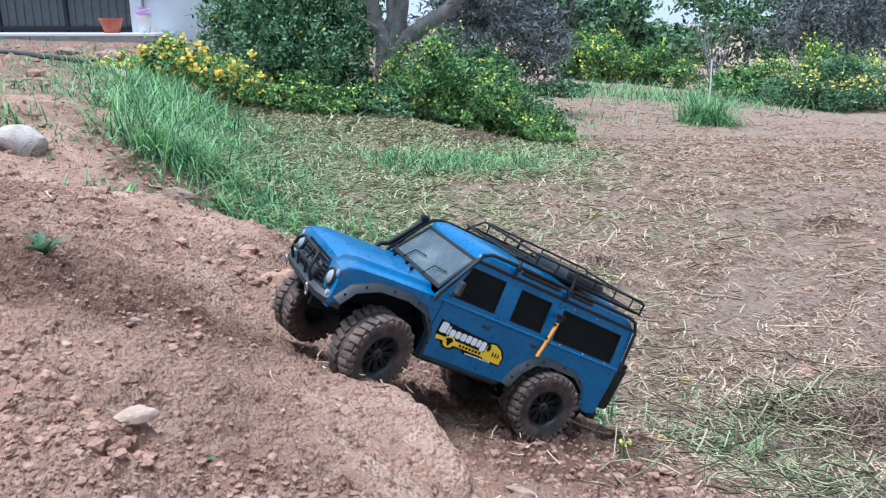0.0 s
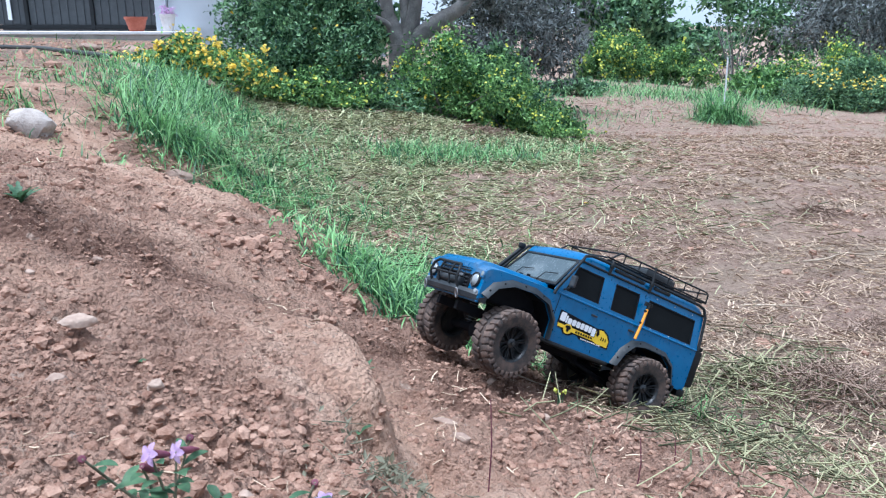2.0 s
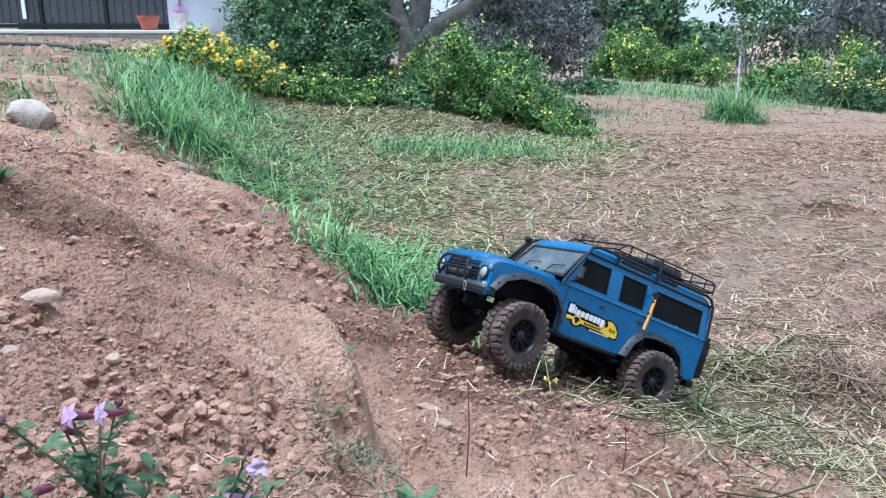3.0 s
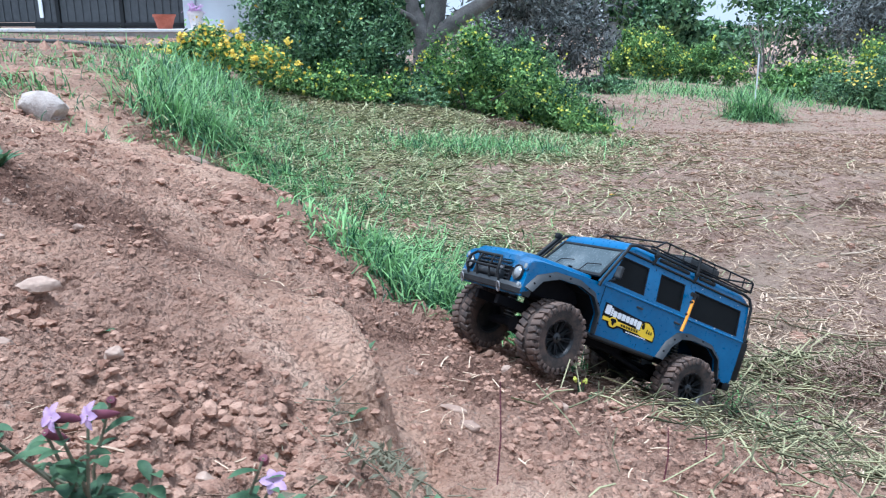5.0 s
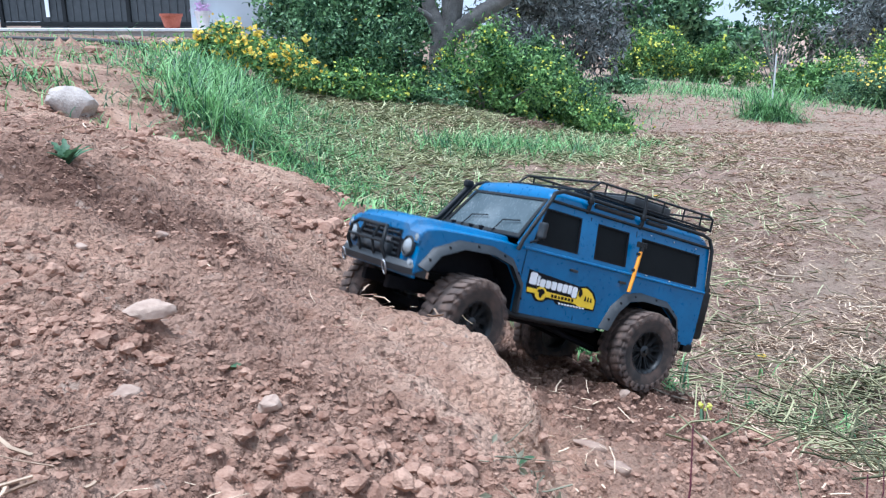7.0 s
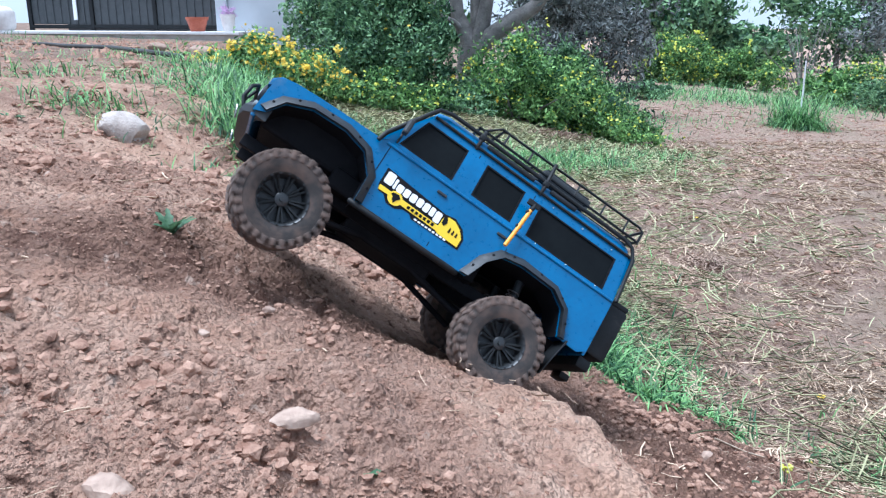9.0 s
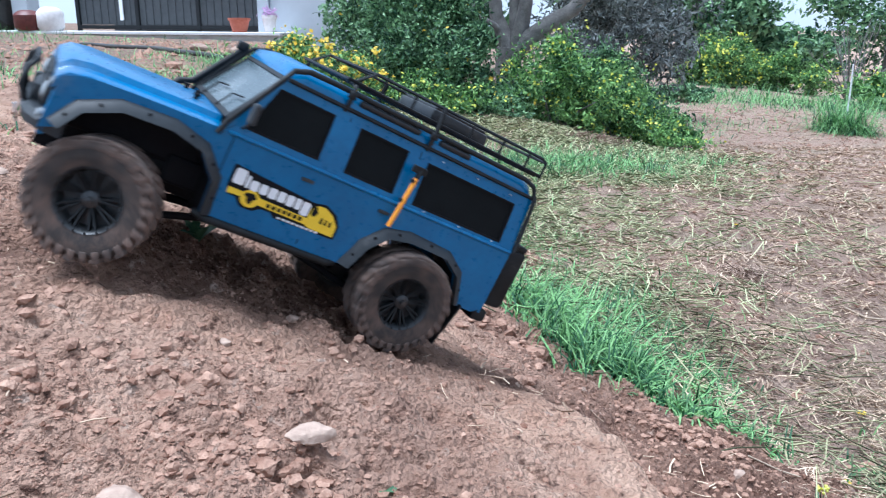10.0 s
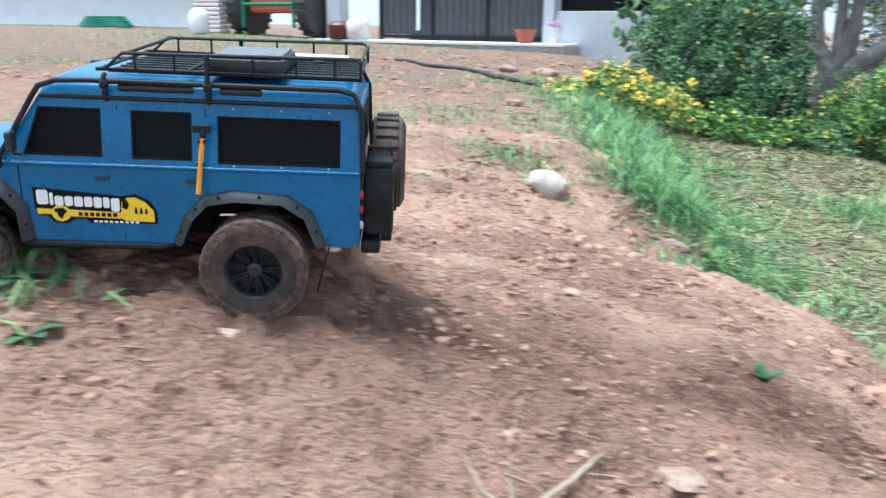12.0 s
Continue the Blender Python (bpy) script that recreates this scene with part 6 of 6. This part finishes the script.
def vegetation():
    # beside the house: yellow daisies, dark shrub, mustard
    bush("daisy_bush", -2.25, 6.6, 0.62, 0.5, 0.32, 3600, 0.055, M_LEAF_LIGHT, "sprawling green bush covered in yellow daisies", "bush", M_FLOWER, 620, 0.036, 1, 34)
    bush("daisy_bush", -1.85, 7.2, 0.35, 0.35, 0.34, 2600, 0.050, M_LEAF_LIGHT, "sprawling green bush covered in yellow daisies", "bush", M_FLOWER, 220, 0.036, 2, 20)
    bush("dark_shrub", -1.68, 8.3, 0.68, 0.55, 1.60, 17000, 0.060, M_LEAF, "tall dense dark green shrub", "bush", M_FLOWER, 22, 0.05, 3, 60, 0.06)
    bush("dark_shrub", -1.15, 8.1, 0.46, 0.42, 1.35, 13000, 0.058, M_LEAF, "tall dense dark green shrub with a few yellow flowers", "bush", M_FLOWER, 45, 0.05, 4, 50, 0.05)
    bush("low_herb", -1.40, 7.6, 0.75, 0.35, 0.34, 3600, 0.055, M_LEAF_LIGHT, "low leafy herbs at the foot of the shrubs", "herbs", M_MUSTARD, 130, 0.035, 5, 26)
    bush("mustard_bush", -0.08, 8.1, 0.66, 0.5, 0.80, 6200, 0.060, M_LEAF_LIGHT, "bright green mustard bush with small yellow flowers", "bush", M_MUSTARD, 200, 0.034, 6, 44)
    bush("mustard_bush", 0.58, 8.15, 0.62, 0.40, 0.46, 4400, 0.055, M_LEAF_LIGHT, "bright green mustard bush with small yellow flowers", "bush", M_MUSTARD, 150, 0.032, 7, 30)
    bush("dark_shrub", 0.65, 8.6, 0.65, 0.5, 0.55, 4200, 0.085, M_LEAF, "low dark green shrub under the tree", "bush", None, 0, 0.03, 8, 30)
    bush("dark_shrub", 0.35, 10.4, 0.9, 0.5, 0.9, 4200, 0.09, M_LEAF, "dark green shrub behind the tree", "bush", None, 0, 0.03, 16, 34)
    bush("mustard_bush", 1.08, 8.5, 0.50, 0.4, 0.26, 2600, 0.050, M_LEAF_LIGHT, "low trailing mustard growth at the field's edge", "bush", M_MUSTARD, 70, 0.030, 17, 30)
    bush("mustard_bush", 0.25, 8.7, 0.75, 0.5, 0.62, 4200, 0.055, M_LEAF_LIGHT, "bright green mustard bush with small yellow flowers", "bush", M_MUSTARD, 120, 0.032, 18, 36)
    bush("low_herb", -0.70, 7.8, 0.55, 0.3, 0.26, 2200, 0.050, M_LEAF, "low leafy herbs at the foot of the tree", "herbs", M_FLOWER, 14, 0.040, 19, 24)
    # across the field
    bush("mustard_bush", 4.15, 22.0, 1.25, 0.8, 1.28, 12000, 0.095, M_LEAF_LIGHT, "large bright green flowering bush at the field's far edge", "bush", M_MUSTARD, 420, 0.08, 9, 60)
    bush("green_bush", 5.9, 22.2, 1.1, 0.7, 1.02, 8000, 0.095, M_LEAF_LIGHT, "mid-green bush at the field's far edge", "bush", M_MUSTARD, 90, 0.08, 10, 46)
    bush("daisy_hedge", 8.9, 18.2, 1.75, 0.7, 1.05, 12000, 0.090, M_LEAF, "dense green hedge topped with yellow daisies", "hedge", M_FLOWER, 30, 0.045, 11, 80)
    bush("daisy_hedge", 12.2, 18.6, 1.9, 0.8, 1.15, 8000, 0.100, M_LEAF, "dense green hedge topped with yellow daisies", "hedge", M_FLOWER, 30, 0.045, 12, 60)
    bush("mustard_bush", 9.0, 19.4, 1.8, 0.6, 1.40, 9000, 0.080, M_LEAF_LIGHT, "feathery light green growth behind the hedge", "bush", M_MUSTARD, 420, 0.07, 13, 70)
    bush("green_bush", 7.2, 19.6, 1.0, 0.7, 0.75, 3000, 0.14, M_LEAF_LIGHT, "low green growth below the bare shrub", "bush", None, 0, 0.03, 14, 34)
    bush("green_bush", 2.3, 16.5, 0.9, 0.5, 0.32, 1800, 0.10, M_LEAF, "low green growth at the field's edge", "bush", None, 0, 0.03, 15, 26)
    # a row of daisies along the hedge
    n = 300
    x = 7.4 + 4.6 * RNG.random(n)
    y = np.full(n, 17.55) + 0.2 * RNG.normal(size=n)
    z = lie(x, y) + 0.70 + 0.10 * RNG.normal(size=n)
    v, f = leaf_cloud(np.stack([x, y, z], 1), np.tile(np.array([0, -0.6, 0.6]), (n, 1)), np.full(n, 0.055), 0.9, 0.8)
    stuff("daisy_band", v, f, M_FLOWER, "band of orange-yellow daisies in front of the hedge", "flowers")
    # the pale-barked tree
    L = [([(0, 0, 0.55), (-0.06, 0.0, 0.75), (-0.16, 0.05, 0.95), (-0.22, 0.1, 1.4)], 0.101, 0.056), ([(0.0, 0, 0.55), (0.10, -0.02, 0.78), (0.16, 0.0, 1.10), (0.18, 0, 1.6)], 0.101, 0.056),
         ([(0.02, 0, 0.52), (0.20, -0.05, 0.72), (0.42, -0.08, 0.88), (0.66, -0.06, 1.02), (0.95, 0, 1.35)], 0.115, 0.062), ([(0.06, 0, 0.6), (0.05, 0.05, 0.9), (0.02, 0.1, 1.5)], 0.081, 0.050),
         ([(0.50, -0.07, 0.93), (0.62, -0.05, 0.75), (0.78, 0.0, 0.70)], 0.041, 0.015), ([(-0.05, 0, 0.75), (-0.18, -0.05, 0.86), (-0.34, -0.05, 0.95)], 0.047, 0.019)]
    cr = crown_of(0.3, 0.3, 2.1, 1.9, 1.3, 0.95, 40, 20) + crown_of(1.1, 0.9, 1.15, 0.8, 0.5, 0.35, 12, 21)
    tree("olive_tree", -0.60, 8.95, ([(-0.02, 0, -0.06), (0.0, 0, 0.15), (-0.02, 0, 0.38), (0.0, 0, 0.62)], 0.19, 0.14), L, cr, 9000, 0.085, M_OLIVE, "old tree with a forked pale grey trunk", 0, 0.12)
    # silvery olives behind
    for k, (x, y, h, w, n, s) in enumerate(((0.85, 12.6, 1.35, 1.45, 9500, 0.11), (12.4, 26.0, 2.6, 3.2, 12000, 0.18), (17.5, 25.0, 2.7, 3.6, 9000, 0.2), (10.6, 21.5, 2.2, 1.6, 6500, 0.15))):
        lim = [([(0, 0, 0.4), (0.3 * q, 0.1, 0.8), (0.6 * q, 0.1, 1.3)], 0.07, 0.03) for q in (-1, 1)]
        tree("olive_tree", x, y, ([(0, 0, -0.05), (0.03, 0, 0.3), (0, 0, 0.6)], 0.13, 0.09), lim, crown_of(0, 0, h, w, 1.2, h * 0.72, 60, 30 + k, 0.24), n, s, M_OLIVE, "silvery olive tree with dense hanging foliage", k, 0.3)
    for k, (x, y, h, w) in enumerate(((5.6, 30.0, 2.3, 2.2), (8.2, 31.0, 1.05, 2.2), (2.2, 30.0, 3.2, 2.6), (20.0, 34.0, 3.6, 5.0), (-2.6, 15.0, 2.4, 2.0), (-5.0, 34.0, 4.5, 5.0), (28.0, 28.0, 4.0, 6.0), (13.5, 36.0, 2.6, 4.0))):
        tree("dark_tree", x, y, ([(0, 0, -0.05), (0.03, 0, 0.5), (0, 0, 1.0)], 0.14, 0.08), [([(0, 0, 0.7), (0.3, 0, 1.2), (0.4, 0, 1.8)], 0.06, 0.02)], crown_of(0, 0, h * 0.9, w, 1.6, h * 0.9, 60, 40 + k, 0.24), 5600, 0.26, M_LEAF,
             "dark green tree beyond the field", k, 0.0, 0.5)
    # leafless shrub
    r = random.Random(5)
    sh = thing("bare_shrub", pose(7.1, 21.0, float(lie(7.1, 21.0))), "leafless grey shrub with forking pale stems", "shrub")
    for k in range(16):
        a = r.uniform(0, 6.28)
        top = Vector((math.cos(a) * r.uniform(0.3, 1.25), math.sin(a) * 0.6, r.uniform(1.0, 1.9)))
        bm = bmesh.new()
        m = top * 0.5 + Vector((0, 0, 0.1))
        tube(bm, [(0, 0, -0.03), top * 0.25, m, top], 0.022, 6, 0.006, rough=0.3)
        for q in range(4):
            e = m.lerp(top, r.random())
            tube(bm, [e, e + Vector((r.uniform(-.2, .2), r.uniform(-.1, .1), r.uniform(0.08, .25)))], 0.008, 5, 0.003)
        part("branch", bm, M_BARK, sh, smooth=60)
    # white marker cane in its tuft
    bm = bmesh.new()
    tube(bm, [(0, 0, -0.02), (0.012, 0, 0.5), (0.0, 0, 0.96)], 0.014, 8, 0.011)
    ob = part("marker_cane", bm, M_WHITE, smooth=60)
    ob.matrix_basis = pose(4.03, 12.1, float(lie(4.03, 12.1)))
    tagged(ob, "white cane standing in a green grass tuft", "cane")


# ---- the house ----
def hp(x, y, z):
    """From the house's drawing to the place: the facade stands 20 m off."""
    return Vector((2.127 * x + 0.518, 2.127 * y + 0.18, 0.99 + (z - 0.99) * 2.127))


def wall_box(name, x0, x1, y0, y1, z0, z1, material, label, category):
    a, b = hp(x0, y0, z0), hp(x1, y1, z1)
    bm = bmesh.new()
    box(bm, 0, 0, 0, b.x - a.x, b.y - a.y, b.z - a.z, 0.012)
    ob = part(name, bm, material)
    ob.matrix_basis = Matrix.Translation((a + b) / 2)
    return tagged(ob, label, category, kind="structure")


def pot(x, y, z, r, h, material, label, plant=None):
    p = thing("flower_pot", Matrix.Translation(hp(x, y, z)), label, "flower pot", "pots on the terrace")
    bm = bmesh.new()
    lathe(bm, [(r * 0.62, 0), (r * 0.92, h * 0.82), (r, h * 0.83), (r, h), (r * 0.9, h), (r * 0.86, h * 0.85), (r * 0.55, 0.02)], 24)
    part("vessel", bm, material, p, smooth=40)
    bm = bmesh.new()
    lathe(bm, [(r * 0.86, h * 0.84), (r * 0.3, h * 0.88), (0.001, h * 0.89)], 20)
    part("soil", bm, M_CLOD, p)
    if plant:
        n = 160
        q = RNG.normal(size=(n, 3)) * np.array([r * 0.5, r * 0.5, h * 0.22]) + np.array([0, 0, h * 1.12])
        v, f = leaf_cloud(q, RNG.normal(size=(n, 3)), np.full(n, 0.09))
        tagged(raw("foliage", v, f, plant, p), kind="stuff")


def house():
    top = 0.82
    wall_box("terrace", -7.2, -3.50, 9.15, 9.72, 0.50, top - 0.035, M_SLAB, "raised concrete terrace edge", "terrace")
    wall_box("terrace_paving", -7.2, -3.49, 9.12, 9.74, top - 0.035, top, M_PAVING, "white tiled terrace floor", "terrace")
    wall_box("wall_house", -3.82, -1.2, 9.75, 9.95, 0.4, 1.21, M_WALL, "white rendered house wall below a window", "wall")
    wall_box("wall_house_upper", -3.82, -1.2, 9.77, 9.93, 2.2, 3.4, M_WALL, "white rendered house wall above the window", "wall")
    wall_box("window_1", -3.78, -1.25, 9.82, 9.88, 1.215, 2.19, M_WINDOW, "long dark window band in the house wall", "window")
    wall_box("pillar_gate", -3.97, -3.83, 9.70, 9.96, 0.45, 2.6, M_WALL, "white gate pillar", "pillar")
    wall_box("pillar_far", -7.20, -6.98, 9.60, 9.85, 0.4, 2.6, M_WALL, "white gate pillar", "pillar")
    wall_box("wall_recess", -6.97, -3.98, 11.6, 11.8, 0.4, 3.4, M_GATE, "dark wall behind the gate", "wall")
    wall_box("wall_garden", -17.5, -9.6, 9.8, 10.0, 0.5, 2.3, M_WALL, "long white garden wall", "wall")
    wall_box("wall_base", -17.5, -9.6, 9.55, 9.796, 0.5, 0.955, M_SLAB, "grey plinth of the garden wall", "wall")
    wall_box("wall_distant", 1.7, 2.2, 13.9, 14.1, 0.0, 1.0, M_WALL, "white wall seen between the trees", "wall")
    gate = thing("metal_gate", Matrix.Translation(hp(-5.19, 9.80, top)), "wide dark grey sheet metal gate standing closed", "gate")
    for x in (-2.60, -0.87, 0.87, 2.60):
        bm = bmesh.new()
        box(bm, x, 0, 1.30, 0.10, 0.10, 2.6, 0.008)
        part("post", bm, M_BLACK, gate)
    for z in (0.10, 2.5):
        bm = bmesh.new()
        box(bm, 0, 0.0, z, 5.1, 0.09, 0.10, 0.008)
        part("rail", bm, M_BLACK, gate)
    for k in range(3):
        bm = bmesh.new()
        box(bm, -1.735 + 1.735 * k, 0.02, 1.30, 1.62, 0.02, 2.28, 0.002)
        pan = part("gate_panel", bm, M_GATE, gate)
        for q in range(-3, 4):
            bm = bmesh.new()
            box(bm, -1.735 + 1.735 * k + q * 0.215, -0.003, 1.30, 0.03, 0.024, 2.26, 0.004)
            part("rib", bm, M_GATE, pan)
    for x in (-1.30,):
        bm = bmesh.new()
        box(bm, x, -0.065, 0.80, 0.10, 0.04, 1.05, 0.01)
        part("handle_plate", bm, M_WHITE, gate)
    pot(-4.05, 9.30, top, 0.28, 0.35, M_TERRACOTTA, "red terracotta bowl on the terrace edge")
    pot(-3.71, 9.40, top, 0.20, 0.42, M_POTWHITE, "pale flower pot with a small plant", M_PINK)
    # things by the long wall
    p = hp(-8.05, 9.7, 0.9)
    p.z = float(lie(p.x, p.y))
    tr = thing("farm_tractor", Matrix.Translation(p) @ Matrix.Diagonal((1.75, 1.75, 1.75, 1)), "dark green tractor rear parked by the wall", "tractor")
    bm = bmesh.new()
    box(bm, 0, 0, 0.78, 0.95, 0.7, 0.75, 0.06)
    part("body", bm, M_TERRACOTTA, tr, "rust-brown rear body")
    for s in (-1, 1):
        bm = bmesh.new()
        tube(bm, [(s * 0.56, -0.42, 0.15), (s * 0.54, -0.42, 0.7), (s * 0.46, -0.36, 1.3), (s * 0.40, -0.3, 1.9)], 0.035, 8)
        part("frame_tube", bm, M_GREENMETAL, tr, smooth=60)
        bm = bmesh.new()
        lathe(bm, [(0.16, -0.14), (0.44, -0.16), (0.52, -0.10), (0.52, 0.10), (0.44, 0.16), (0.16, 0.14)], 32, "X", (s * 0.76, 0, 0.50))
        wh = part("tyre", bm, M_HOSE, tr, smooth=40)
        bm = bmesh.new()
        for k in range(22):
            mm = Matrix.Translation((s * 0.76, 0, 0.50)) @ Matrix.Rotation(2 * math.pi * k / 22, 4, "X")
            for v in box(bm, 0, 0, 0, 0.24, 0.05, 0.05, 0.006):
                v.co = mm @ (v.co + Vector((0, 0, 0.53)))
        tagged(part("tread", bm, M_HOSE, wh), kind="stuff")
    for z in (0.55, 1.28):
        bm = bmesh.new()
        tube(bm, [(-0.54, -0.42, z), (0.54, -0.42, z)], 0.03, 8)
        part("cross_bar", bm, M_GREENMETAL, tr, smooth=60)
    p = hp(-9.2, 9.45, 0.9)
    bl = thing("stacked_sheets", Matrix.Translation((p.x, p.y, float(lie(p.x, p.y)))), "stack of white corrugated sheets by the wall", "sheets")
    for k in range(14):
        bm = bmesh.new()
        box(bm, 0, 0, 0.06 + k * 0.135, 1.10, 0.5, 0.125, 0.04)
        part("sheet", bm, M_POTWHITE, bl)
    for x, y, r, h, m, lab, nm in ((-8.95, 8.9, 0.30, 0.75, M_WHITE, "white plastic canister on the ground", "canister"), (-6.72, 9.2, 0.33, 0.52, M_DARKRED, "dark red rounded pot by the gate", "round_pot"), (-6.45, 9.25, 0.33, 0.60, M_POTWHITE, "pale square pot by the gate", "pale_pot")):
        bm = bmesh.new()
        lathe(bm, [(r * 0.8, 0), (r, h * 0.15), (r, h * 0.75), (r * 0.75, h * 0.92), (r * 0.4, h), (0.001, h)], 20)
        ob = part(nm, bm, m, smooth=40)
        p = hp(x, y, top)
        if nm == "canister":
            p.z = float(lie(p.x, p.y))
        ob.matrix_basis = Matrix.Translation(p)
        tagged(ob, lab, "container")
    bm = bmesh.new()
    for k in range(5):
        tube(bm, [Vector(((1.15 - 0.1 * k) * math.cos(t), 0.5 * math.sin(t), 0.05 + 0.07 * k)) for t in (2 * math.pi * q / 24 for q in range(24))], 0.045, 6, closed=True)
    ob = part("garden_hose", bm, M_GREENMETAL, smooth=60)
    p = hp(-11.2, 9.2, 0.9)
    ob.matrix_basis = Matrix.Translation((p.x, p.y, float(lie(p.x, p.y))))
    tagged(ob, "coiled green garden hose by the wall", "hose")
    bm = bmesh.new()
    pts = [(-6.4 + 0.36 * k, 10.2 - 0.38 * k + 0.12 * math.sin(k * 1.3)) for k in range(11)]
    tube(bm, [(x, y, float(lie(x, y)) + 0.03) for x, y in pts], 0.022, 8)
    ob = part("irrigation_pipe", bm, M_HOSE, smooth=60)
    tagged(ob, "black irrigation pipe lying on the slope", "pipe")


house()
vegetation()
grass()
hay()
uprooted_weeds()
dead_leaves()
straw_litter()
straw_mat()
clods()
stones()
weeds()


motions()
